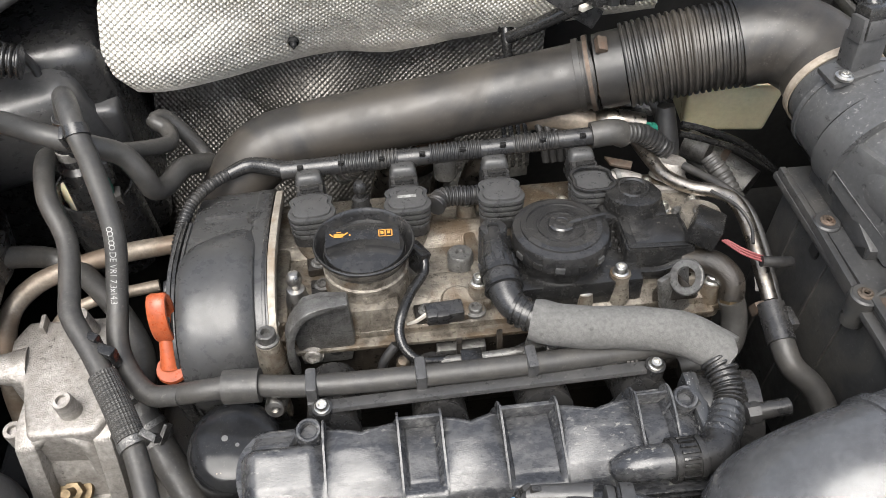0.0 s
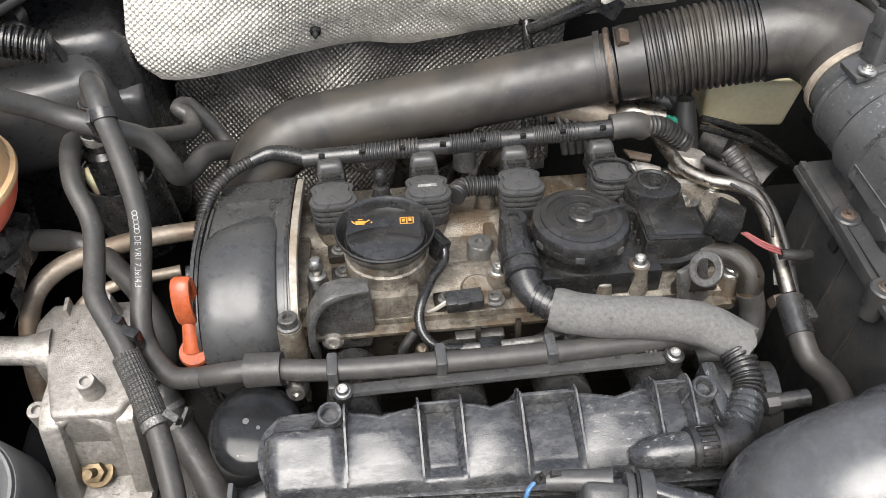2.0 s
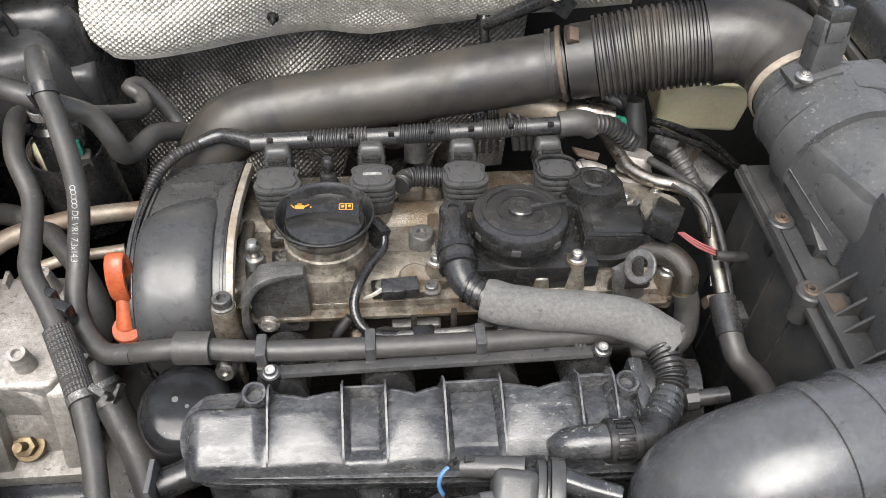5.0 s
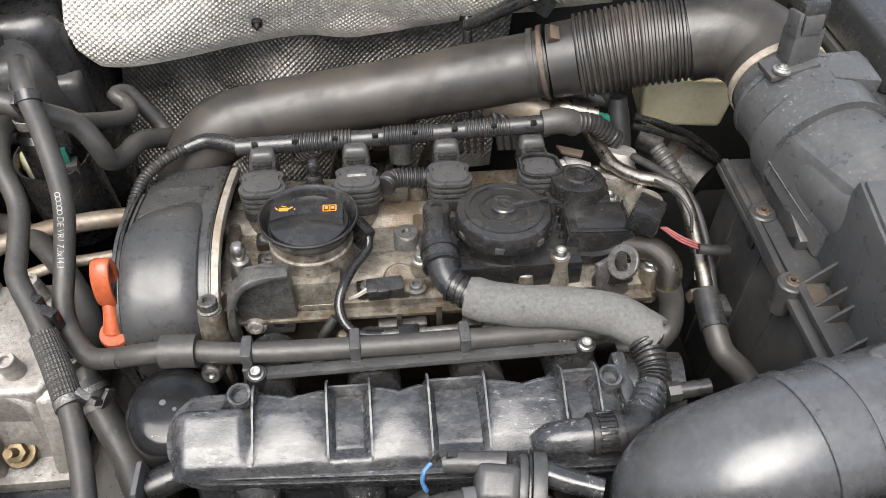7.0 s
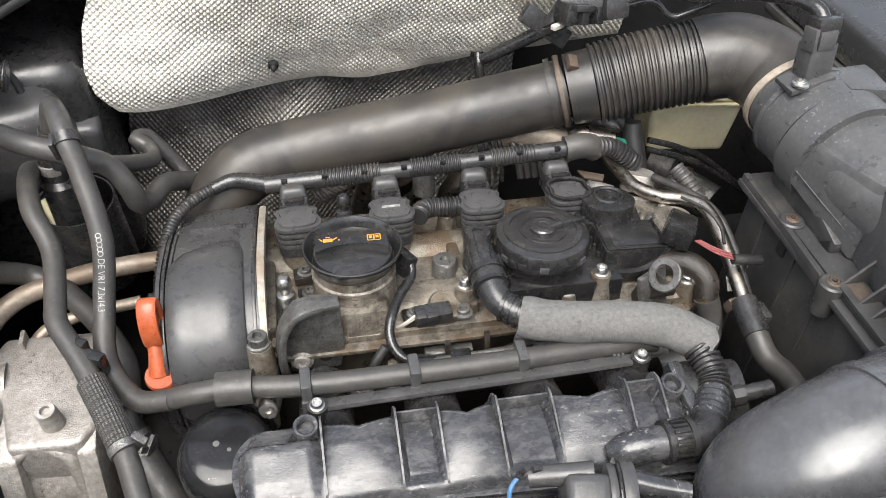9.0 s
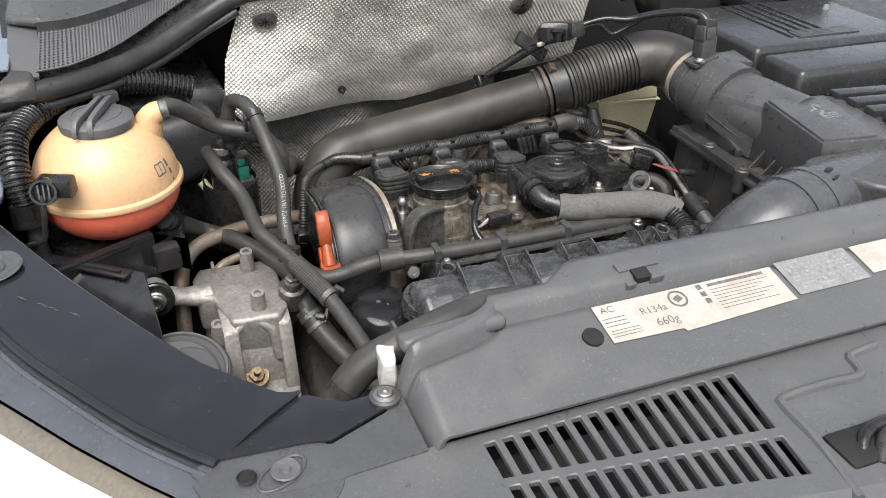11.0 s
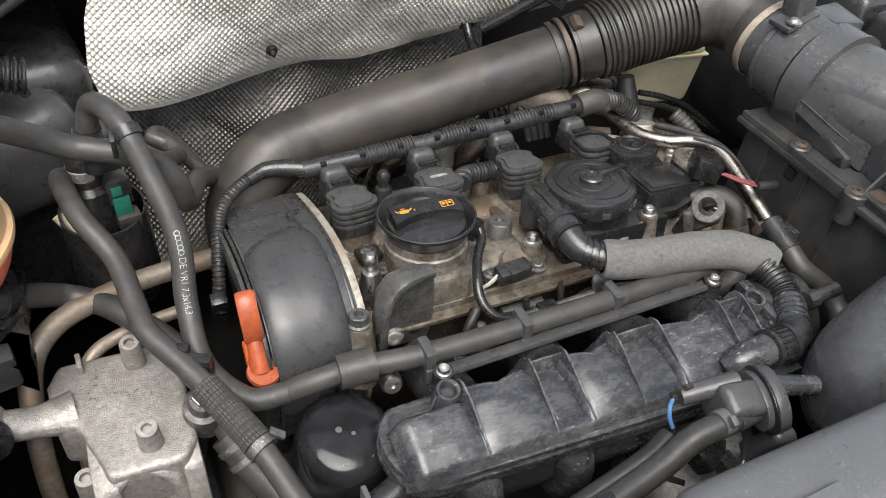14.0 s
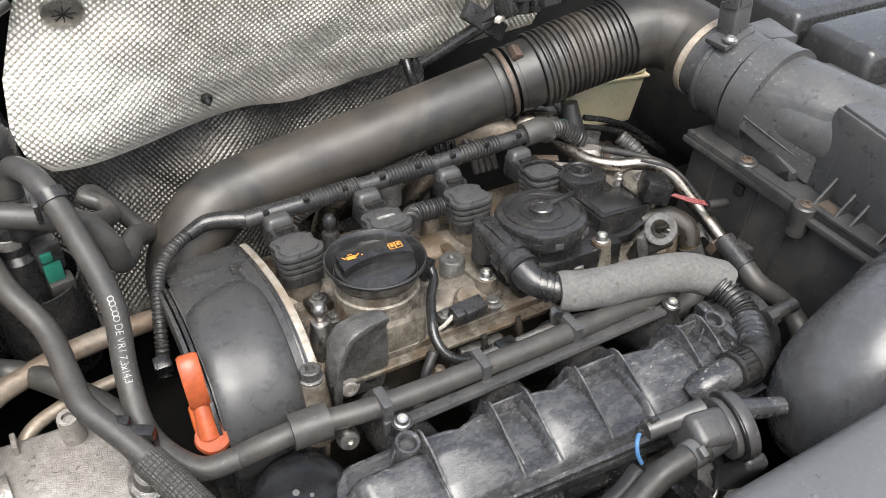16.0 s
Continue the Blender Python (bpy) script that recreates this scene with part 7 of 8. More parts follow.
part("side_box", box(pose(-0.335, 0.735, 0.93, 10, 4, 10), 0.05, 0.06, 0.07, 0.010, 0.004, 3), M_PLASTIC_DUSTY, tower)
cn = thing("bulkhead_plug", "small black plug on the bulkhead", "plug")
part("plug_body", lathe([(0, 0.012), (0.012, 0.012), (0.014, 0.006), (0.016, 0), (0, 0)], aim((-0.40, 0.715, 1.05), (-0.40, 0.6, 1.06)), 22), M_BLACK, cn)
part("plug_lead", tube([(-0.40, 0.705, 1.05), (-0.385, 0.70, 1.045), (-0.37, 0.71, 1.02), (-0.36, 0.70, 0.98)], 0.004, 8), M_RUBBER_DARK, cn)
shelf = thing("tank_shelf", "black plastic shelf below the coolant tank", "shelf")
part("shelf_plate", prism([(-0.60, 0.42), (-0.44, 0.505), (-0.40, 0.52), (-0.40, 0.50), (-0.405, 0.60), (-0.60, 0.66)], 0.02, pose(0, 0, 0.912), 0.004), M_PLASTIC, shelf)
part("front_wall", prism([(-0.60, 0.44), (-0.44, 0.515), (-0.435, 0.505), (-0.59, 0.43)], 0.10, pose(0, 0, 0.935), 0.002), M_TRIM_BLACK, shelf)
part("cradle", lathe([(0.07, -0.08), (0.078, -0.07), (0.074, -0.10), (0.06, -0.10)], pose(bx, by, bz), 40), M_PLASTIC, shelf)
# dark strip standing for the slot's shade
part("wall_slot", box(pose(-0.475, 0.492, 0.930, 0, 0, 26), 0.07, 0.012, 0.004, 0.001), M_DARK, shelf)
part("rubber_block", box(pose(-0.425, 0.500, 0.905, 0, 0, 10), 0.03, 0.02, 0.03, 0.004), M_RUBBER_DARK, shelf)

part("wing_panel", sheet(lambda u, v: Vector((-0.60 + 0.150 * u + 0.012 * v, 0.535 - 0.098 * u - 0.105 * v, 0.926 - 0.075 * v + 0.010 * math.sin(math.pi * v))), 20, 12, 0.003), M_TRIM_BLACK, shelf, "dark painted inner wing panel")
part("flange_strip", ribbon([(-0.60, 0.531, 0.930), (-0.53, 0.482, 0.930), (-0.466, 0.437, 0.928)], 0.016, 0.003), M_TRIM_BLACK, shelf)
part("strip_slot", ribbon([(-0.515, 0.4725, 0.9318), (-0.474, 0.4440, 0.9310)], 0.005, 0.0012), M_DARK, shelf)
cond = thing("cable_conduit", "black corrugated cable conduit curling round the coolant tank", "conduit")
part("ribbed_tube", tube([(-0.36, 0.675, 1.04), (-0.42, 0.672, 1.056), (-0.48, 0.655, 1.062), (-0.532, 0.615, 1.055), (-0.557, 0.565, 1.045), (-0.560, 0.530, 1.02), (-0.556, 0.515, 0.985)], 0.0155, 22, rib=0.003, pitch=0.0055), M_BLACK, cond)
part("end_sleeve", tube([(-0.557, 0.517, 0.990), (-0.556, 0.513, 0.966)], 0.018, 20), M_BLACK, cond)
part("cable", tube([(-0.556, 0.513, 0.97), (-0.552, 0.505, 0.93), (-0.545, 0.50, 0.90), (-0.54, 0.50, 0.85)], 0.009, 12), M_RUBBER_DARK, cond)
part("white_tag", box(pose(-0.574, 0.55, 1.035, 0, 10, 0), 0.004, 0.02, 0.026, 0.001), M_LABEL, cond)

# ---- valve with the green connector, in its black cup ----
cup = thing("purge_valve", "purge valve with a green connector in a black cup", "valve")
part("cup", lathe([(0.034, 0.0), (0.036, 0.0), (0.038, -0.10), (0, -0.10), (0, -0.095), (0.034, -0.09), (0.034, 0.0)], pose(-0.330, 0.640, 0.925, 6), 36), M_PLASTIC, cup)
part("valve_body", lathe([(0, 0.05), (0.011, 0.05), (0.013, 0.045), (0.013, 0.02), (0.018, 0.015), (0.018, -0.04), (0, -0.04)], pose(-0.336, 0.640, 0.935), 26), M_PLASTIC, cup)
part("silver_band", lathe([(0.0125, 0.0), (0.0135, 0.001), (0.0135, 0.010), (0.0125, 0.011)], pose(-0.337, 0.640, 0.962), 26), M_ALU, cup)
part("connector", box(pose(-0.314, 0.630, 0.950, 0, 0, 10), 0.020, 0.018, 0.026, 0.003), M_PLASTIC, cup)
part("green_insert", box(pose(-0.3135, 0.6215, 0.938, 0, 0, 10), 0.014, 0.008, 0.018, 0.002), M_GREEN, cup)
part("green_latch", box(pose(-0.3155, 0.6195, 0.954, 0, 0, 10), 0.009, 0.004, 0.008, 0.001), M_GREEN, cup)
part("plug_foot", box(pose(-0.311, 0.622, 0.922, 10, 0, 10), 0.020, 0.014, 0.016, 0.003), M_RUBBER, cup)
bt = thing("beige_pipe_stub", "short beige plastic pipe stub", "pipe stub")
part("stub", tube([(-0.366, 0.652, 0.918), (-0.358, 0.645, 0.905), (-0.348, 0.636, 0.888)], [0.0065, 0.0065, 0.0075], 14), M_CREAM, bt)

# ---- right end of the head: pipes, plugs and wires ----
tubing = thing("coolant_steel_pipe", "worn steel coolant pipe with a rubber hose on its end", "pipe")
part("steel_tube", tube([(0.206, 0.652, 0.914), (0.213, 0.625, 0.911), (0.221, 0.596, 0.911), (0.237, 0.574, 0.914), (0.255, 0.560, 0.919), (0.266, 0.544, 0.923), (0.270, 0.521, 0.921), (0.270, 0.491, 0.912), (0.268, 0.441, 0.897)], [0.0068] * 9, 18), M_TUBE, tubing)
part("thin_tube", tube([(0.240, 0.600, 0.918), (0.262, 0.560, 0.925), (0.277, 0.530, 0.922), (0.281, 0.490, 0.908), (0.277, 0.44, 0.89)], 0.004, 10), M_RUBBER_DARK, tubing)
part("hose_socket", tube([(0.265, 0.436, 0.899), (0.264, 0.402, 0.890)], 0.0118, 20), M_PLASTIC, tubing)
part("socket_clip", box(pose(0.276, 0.420, 0.898, 0, 0, 0), 0.008, 0.020, 0.010, 0.002), M_PLASTIC, tubing)
part("rubber_hose", tube([(0.264, 0.406, 0.891), (0.268, 0.385, 0.880), (0.284, 0.370, 0.868), (0.292, 0.352, 0.855), (0.286, 0.33, 0.845), (0.272, 0.31, 0.84), (0.27, 0.28, 0.83)], 0.0105, 18), M_RUBBER, tubing)
part("wire_clip", box(pose(0.257, 0.438, 0.892, 20, 0, 10), 0.010, 0.010, 0.014, 0.002), M_RUST, tubing)
sens = thing("temperature_sensor", "black sensor plug with red wires on the head", "sensor")
part("plug", box(pose(0.222, 0.500, 0.935, -10, 10, -32), 0.026, 0.034, 0.022, 0.003), M_BLACK, sens)
for k in range(3):
    part("wire", tube([(0.232 + 0.002 * k, 0.486, 0.932), (0.245 + 0.002 * k, 0.470 + 0.002 * k, 0.930), (0.262 + 0.002 * k, 0.462 + 0.002 * k, 0.926)], 0.0010, 8), M_RED, sens)
part("wire_sleeve", tube([(0.260, 0.463, 0.926), (0.275, 0.462, 0.924), (0.290, 0.466, 0.918)], 0.005, 12), M_RUBBER_DARK, sens)
ban = thing("pipe_flange", "round aluminium pipe flange with a centre screw", "flange")
part("disc", lathe([(0, 0.005), (0.006, 0.005), (0.007, 0.002), (0.014, 0.002), (0.0175, 0.003), (0.0185, 0.0), (0.0185, -0.03), (0, -0.03)], pose(0.229, 0.527, 0.925, -8), 32), M_HEAD, ban)
part("screw", bolt((0.229, 0.527, 0.928), UP, 0.005, 0.005), M_STEEL, ban)
eye = thing("lifting_eye", "greasy steel lifting eye bolted to the head", "bracket")
EM = aim((0.189, 0.452, 0.928), (0.189 - 0.08, 0.420, 0.985))
part("eye_ring", lathe([(0.0092, -0.0016), (0.0086, 0.0), (0.0092, 0.0016), (0.0148, 0.0016), (0.0158, 0.0006), (0.0158, -0.0016), (0.0092, -0.0016)], EM, 32), M_BRACKET, eye)
part("eye_plate", hull([EM @ Vector((-0.017, -0.004, -0.004)), EM @ Vector((0.017, -0.004, -0.004)), EM @ Vector((0.016, -0.010, -0.006)), EM @ Vector((-0.016, -0.010, -0.006)), (0.170, 0.462, 0.885), (0.205, 0.470, 0.885), (0.172, 0.472, 0.885), (0.205, 0.480, 0.885)], 0.002), M_GREASE_SHADE, eye)
part("leg", box(Matrix.Translation((0.186, 0.458, 0.900)) @ pose(0, 0, 0, -18, 0, 28), 0.034, 0.006, 0.045, 0.002), M_BRACKET, eye)
gold = thing("coolant_elbow", "brownish cast elbow with a rubber hose", "elbow")
part("elbow", tube([(0.205, 0.490, 0.905), (0.226, 0.478, 0.912), (0.238, 0.462, 0.906), (0.238, 0.452, 0.892)], [0.011, 0.0115, 0.0115, 0.011], 20), M_GREASE_SHADE, gold)
part("nut", hexnut((0.238, 0.453, 0.894), (0, -0.4, -0.9), 0.010, 0.008), M_GOLD, gold)
part("hose", tube([(0.238, 0.452, 0.892), (0.243, 0.445, 0.875), (0.240, 0.432, 0.855), (0.222, 0.422, 0.845), (0.19, 0.42, 0.84)], 0.0115, 18), M_RUBBER, gold)
knock = thing("boot_plug", "grey rubber boot over a plug at the back of the head", "plug")
part("boot", tube([(0.262, 0.600, 0.928), (0.272, 0.585, 0.918), (0.284, 0.562, 0.902)], [0.0085, 0.0095, 0.0085], 18, rib=0.001, pitch=0.006), M_RUBBER, knock)
end_plate = thing("head_end_plate", "pale cast aluminium end plate on the head, brown with oil", "cover plate")
part("plate", prism([(0.190, 0.100), (0.214, 0.112), (0.246, 0.108), (0.252, 0.075), (0.246, 0.040), (0.222, 0.028), (0.205, 0.045), (0.196, 0.070)], 0.022, H @ pose(0, 0, 0.004), 0.003), M_HEAD, end_plate)
part("raised_rib", ribbon([hp(0.200, 0.098, 0.005), hp(0.222, 0.086, 0.006), hp(0.246, 0.088, 0.005)], 0.006, 0.005), M_ALU, end_plate)
part("neck", lathe([(0, 0.018), (0.0150, 0.018), (0.0165, 0.014), (0.0165, 0.004), (0.0190, 0.0), (0, 0.0)], H @ pose(0.232, 0.112, 0.004, -10, 6), 28), M_ALU, end_plate)
for x, y in ((0.240, 0.066), (0.209, 0.060), (0.205, 0.100)):
    part("screw", bolt(hp(x, y, 0.004), UP, 0.0050, 0.007), M_ZINC, end_plate)
part("pipe_stub", tube([hp(0.160, 0.100, 0.012), hp(0.178, 0.102, 0.014), hp(0.196, 0.098, 0.010)], [0.0075, 0.0085, 0.0085], 16), M_ALU, end_plate)
part("stub_collar", tube([hp(0.172, 0.1015, 0.0135), hp(0.177, 0.102, 0.014)], 0.0102, 18), M_BRACKET, end_plate)
part("rusty_tab", hull([hp(0.168, 0.128, 0.024), hp(0.196, 0.120, 0.020), hp(0.192, 0.112, 0.018), hp(0.172, 0.116, 0.022), hp(0.168, 0.128, 0.021), hp(0.196, 0.120, 0.017), hp(0.192, 0.112, 0.015), hp(0.172, 0.116, 0.019)], 0.0008), M_RUST, end_plate)
part("ball_stud", lathe([(0, 0.016), (0.004, 0.015), (0.0055, 0.011), (0.004, 0.007), (0.0035, 0.0), (0, 0.0)], H @ pose(0.214, 0.040, 0.004), 18), M_BRACKET, end_plate)
part("wire_loop", tube([(0.243, 0.545, 0.935), (0.258, 0.520, 0.937), (0.264, 0.500, 0.932), (0.260, 0.482, 0.928)], 0.0016, 8), M_RUBBER_DARK, end_plate)
rear = thing("turbo_pipework", "steel and brown heat-stained pipes behind the head", "pipes")
part("pipe", tube([(0.165, 0.680, 0.905), (0.175, 0.672, 0.922), (0.185, 0.665, 0.930), (0.215, 0.66, 0.925)], 0.0115, 18), M_TUBE, rear)
part("pipe", tube([(0.150, 0.70, 0.930), (0.190, 0.695, 0.935), (0.232, 0.68, 0.930)], 0.0095, 18), M_BRACKET, rear)
part("collar", tube([(0.190, 0.695, 0.935), (0.200, 0.692, 0.934)], 0.0125, 18), M_RUST, rear)
part("thin_pipe", tube([(0.165, 0.645, 0.935), (0.205, 0.645, 0.932), (0.235, 0.655, 0.918)], 0.005, 12), M_PLASTIC, rear)
part("teal_ring", tube([(0.216, 0.648, 0.929), (0.223, 0.650, 0.926)], 0.0066, 14), M_GREEN, rear)
part("black_boot", tube([(0.236, 0.662, 0.945), (0.238, 0.655, 0.925), (0.240, 0.645, 0.905), (0.240, 0.635, 0.89)], [0.009, 0.0115, 0.0125, 0.012], 18), M_RUBBER_DARK, rear)
for k in range(4):
    part("bundle_hose", tube([(0.100 + 0.008 * k, 0.700, 0.935), (0.112 + 0.008 * k, 0.675, 0.915), (0.118 + 0.008 * k, 0.66, 0.885)], 0.0042, 10), M_RUBBER_DARK, rear)
for k, (x, y) in enumerate(((-0.06, 0.70), (0.0, 0.70), (0.035, 0.69))):
    part("runner", tube([(x, y, 0.80), (x + 0.01, y - 0.01, 0.86), (x + 0.03, y - 0.02, 0.90)], 0.013 if k != 1 else 0.007, 16), M_TUBE, rear)
part("wrap_pipe", tube([(-0.10, 0.70, 0.86), (-0.06, 0.685, 0.895), (-0.02, 0.69, 0.885)], 0.014, 18, rib=0.002, pitch=0.005), M_ALU, rear)
part("turbo_body", lathe([(0, 0.04), (0.03, 0.04), (0.05, 0.02), (0.055, -0.02), (0.03, -0.05), (0, -0.05)], pose(-0.02, 0.76, 0.86, 70, 0, 20), 32), M_RUST, rear)
for k in range(2):
    part("brake_line", tube([(0.255, 0.655, 0.925 - 0.012 * k), (0.29, 0.65, 0.915 - 0.012 * k), (0.33, 0.645, 0.895 - 0.008 * k), (0.375, 0.63, 0.86)], 0.0035, 10), M_BLACK, rear)
part("large_pipe", tube([(0.085, 0.700, 0.915), (0.120, 0.690, 0.925), (0.155, 0.678, 0.922), (0.175, 0.668, 0.905)], [0.016, 0.016, 0.0155, 0.015], 22), M_ACPIPE, rear)
part("pipe_end", tube([(0.165, 0.702, 0.948), (0.195, 0.695, 0.944), (0.205, 0.692, 0.942)], [0.0125, 0.012, 0.0125], 20), M_ACPIPE, rear)
part("black_elbow", tube([(0.203, 0.693, 0.942), (0.225, 0.686, 0.938), (0.238, 0.672, 0.930), (0.241, 0.655, 0.915)], [0.0095, 0.0095, 0.0095, 0.010], 18), M_RUBBER_DARK, rear)
for k in range(4):
    part("fin_strip", ribbon([(0.068 + 0.0075 * k, 0.704, 0.945), (0.072 + 0.0075 * k, 0.690, 0.932), (0.075 + 0.0075 * k, 0.672, 0.905), (0.076 + 0.0075 * k, 0.665, 0.88)], 0.0045, 0.006), M_BLACK, rear)
cyl = thing("brake_master_cylinder", "greasy brake master cylinder below the reservoir", "cylinder")
part("barrel", tube([(0.300, 0.72, 0.83), (0.335, 0.69, 0.825), (0.36, 0.66, 0.82)], 0.022, 24), M_BRACKET, cyl)
part("ring", tube([(0.330, 0.692, 0.826), (0.336, 0.687, 0.825)], 0.025, 24), M_RUST, cyl)
part("barrel_head", tube([(0.29, 0.70, 0.86), (0.31, 0.68, 0.86)], 0.016, 20), M_BRACKET, cyl)
# little white sheet placed as a highlight behind the pipe
glint = thing("pale_glint", "small pale sheet standing for a highlight behind the coolant pipe", "debris")
part("glint_sheet", sheet(lambda u, v: Vector((0.270 + 0.018 * u, 0.466 - 0.018 * u + 0.010 * v, 0.880 + 0.010 * v - 0.008 * u + 0.003 * math.sin(9 * u))), 10, 3, 0.0008), M_WHITE, glint)

# ---- front of the head ----
brk = thing("engine_bracket", "greasy cast steel bracket with a turned-out edge", "bracket")
XZ = Matrix(((1, 0, 0, 0), (0, 0, -1, 0), (0, 1, 0, 0), (0, 0, 0, 1)))
part("web_plate", prism([(-0.141, 0.858), (-0.144, 0.90), (-0.142, 0.920), (-0.133, 0.933), (-0.118, 0.937), (-0.0955, 0.934), (-0.0935, 0.885), (-0.098, 0.858)], 0.016, Matrix.Translation((0, 0.453, 0)) @ XZ, 0.003), M_BRACKET, brk)
HOOD = [(-0.1450, 0.4445, 0.866), (-0.1470, 0.4440, 0.884), (-0.1462, 0.4445, 0.904), (-0.1425, 0.446, 0.922), (-0.1330, 0.449, 0.9345), (-0.1180, 0.452, 0.9385), (-0.0960, 0.456, 0.9355)]
part("turned_edge", ribbon(HOOD, 0.0065, [0.014, 0.019, 0.020, 0.019, 0.017, 0.015, 0.012], (0.12, -1, 0.1), 0.003, 0.002), M_BRACKET, brk)
# edge slot and hole are dark shapes on uncut metal
part("edge_slot", prism([(0.0035 * math.cos(2 * math.pi * k / 20), 0.0085 * math.sin(2 * math.pi * k / 20)) for k in range(20)], 0.003, aim((-0.1500, 0.4400, 0.893), (-0.18, 0.4385, 0.896)), 0.001), M_DARK, brk)
part("bolt", bolt((-0.1312, 0.4525, 0.8735), (-0.05, -1, 0.2), 0.0072, 0.005, 1.35), M_ALU, brk)
part("hole", lathe([(0.0058, 0.0006), (0.0062, 0.0), (0, 0.0004)], aim((-0.111, 0.4528, 0.8756), (-0.115, 0.3, 0.90)), 18), M_DARK, brk)
for q in ((-0.139, 0.485, 0.912), (-0.079, 0.607, 0.896)):
    st = thing("ball_stud", "steel ball stud for the engine cover", "ball stud", "ball studs")
    part("stud", lathe([(0, 0.030), (0.004, 0.029), (0.0062, 0.0255), (0.0066, 0.022), (0.0058, 0.018), (0.0042, 0.015), (0.0042, 0.012), (0.0075, 0.011), (0.0085, 0.009), (0.0085, 0.003), (0.010, 0.0), (0.010, -0.03), (0, -0.03)], Matrix.Translation(q) @ pose(0, 0, 0, -6), 22), M_STEEL if q[1] < 0.5 else M_PLASTIC, st)
cp = thing("plug_screw", "dark round socket plug in the cam cover", "plug", "plug screws")
part("plug", lathe([(0, 0.006), (0.0035, 0.006), (0.0045, 0.009), (0.0105, 0.009), (0.012, 0.007), (0.012, -0.02), (0, -0.02)], pose(0.007, 0.525, 0.896, -7), 28), M_BRACKET, cp)
copy_thing(cp, pose(0.003, 0.120, 0.013, -1))
lead = thing("sensor_lead", "shiny black sensor lead looping down from the filler neck", "cable")
part("lead", tube([(-0.040, 0.522, 0.928), (-0.030, 0.510, 0.925), (-0.029, 0.497, 0.917), (-0.042, 0.478, 0.914), (-0.052, 0.458, 0.911), (-0.056, 0.444, 0.903), (-0.052, 0.432, 0.894), (-0.040, 0.424, 0.888), (-0.015, 0.424, 0.884)], 0.0044, 14), M_BLACK, lead)
part("lead_plug", box(pose(-0.034, 0.512, 0.920, 0, 20, 30), 0.012, 0.022, 0.020, 0.002), M_BLACK, lead)
part("thin_lead", tube([(-0.060, 0.438, 0.895), (-0.072, 0.43, 0.88), (-0.072, 0.425, 0.862), (-0.06, 0.42, 0.85)], 0.0042, 12), M_RUBBER_DARK, lead)
part("junction", box(pose(0.002, 0.4225, 0.885, 0, 0, 0), 0.018, 0.014, 0.013, 0.002), M_BLACK, lead)
part("rail_tube", tube([(-0.04, 0.424, 0.884), (0.01, 0.4225, 0.885), (0.06, 0.4225, 0.888), (0.09, 0.42, 0.886)], 0.005, 12), M_BRACKET, lead)
part("end_fitting", hexnut((0.057, 0.4235, 0.894), (0, 0, 1), 0.010, 0.008), M_STEEL, lead)
camp = thing("camshaft_sensor", "black camshaft sensor with thin pale wires", "sensor")
part("boss", lathe([(0, 0.006), (0.013, 0.006), (0.0155, 0.003), (0.0155, -0.02), (0, -0.02)], pose(-0.002, 0.476, 0.895, 10), 26), M_HEAD, camp)
part("plug", box(pose(-0.016, 0.459, 0.905, 5, 0, 4), 0.032, 0.015, 0.014, 0.002), M_PLASTIC, camp)
part("plug_clip", box(pose(-0.018, 0.452, 0.907, 5, 0, 4), 0.010, 0.006, 0.013, 0.001), M_PLASTIC, camp)
part("flange", box(pose(0.006, 0.463, 0.899, 5, 0, 4), 0.026, 0.014, 0.008, 0.003), M_HEAD, camp)
part("screw", bolt((0.011, 0.461, 0.900), UP, 0.006, 0.006), M_BRACKET, camp)
for k in range(2):
    part("wire", tube([(-0.032, 0.458, 0.904 + 0.003 * k), (-0.040, 0.456, 0.900 + 0.002 * k), (-0.048, 0.458, 0.895)], 0.0012, 6), M_LABEL, camp)
for k in range(3):
    sp = Vector((-0.055 + 0.06 * k, 0.436, 0.872))
    part("drain_nub", lathe([(0, 0.004), (0.004, 0.003), (0.006, 0), (0.0065, -0.012), (0, -0.012)], aim(sp, sp + Vector((0, -0.3, 1))), 14), M_HEAD, head)
part("printed_code", join(*[flat_quad(pose(-0.060 + 0.0036 * k, 0.3885, 0.9065, 62, 0, 0), 0.0022, 0.0020) for k in range(54) if k % 9 not in (4, 5)]), M_PRINT_DARK, fuel)

# ---- in front of and below the manifold ----
valve = thing("vacuum_solenoid", "grey plastic vacuum solenoid with hoses and a blue clip", "solenoid")
VM = pose(0.080, 0.270, 0.930, 18, 0, -10)
part("body", box(VM @ pose(-0.010, 0, 0), 0.034, 0.030, 0.036, 0.007, 0.002, 3), M_PLASTIC_DUSTY, valve)
oval = [(0.016 * math.cos(a), 0.025 * math.sin(a)) for a in [2 * math.pi * k / 32 for k in range(32)]]
part("oval_flange", prism(oval, 0.010, VM @ pose(0.022, 0, 0.002, 0, 90, 0), 0.002), M_PLASTIC_DUSTY, valve)
part("seam", prism([(x * 1.05, y * 1.05) for x, y in oval], 0.002, VM @ pose(0.0115, 0, 0.002, 0, 90, 0), 0.0005), M_BLACK, valve)
part("flange_step", prism([(x * 0.9, y * 0.9) for x, y in oval], 0.006, VM @ pose(0.0095, 0, 0.002, 0, 90, 0), 0.0015), M_PLASTIC_DUSTY, valve)
part("stub", tube([(0.100, 0.278, 0.934), (0.120, 0.270, 0.932), (0.140, 0.263, 0.931)], [0.0085, 0.008, 0.0075], 18), M_PLASTIC_GLOSS, valve)
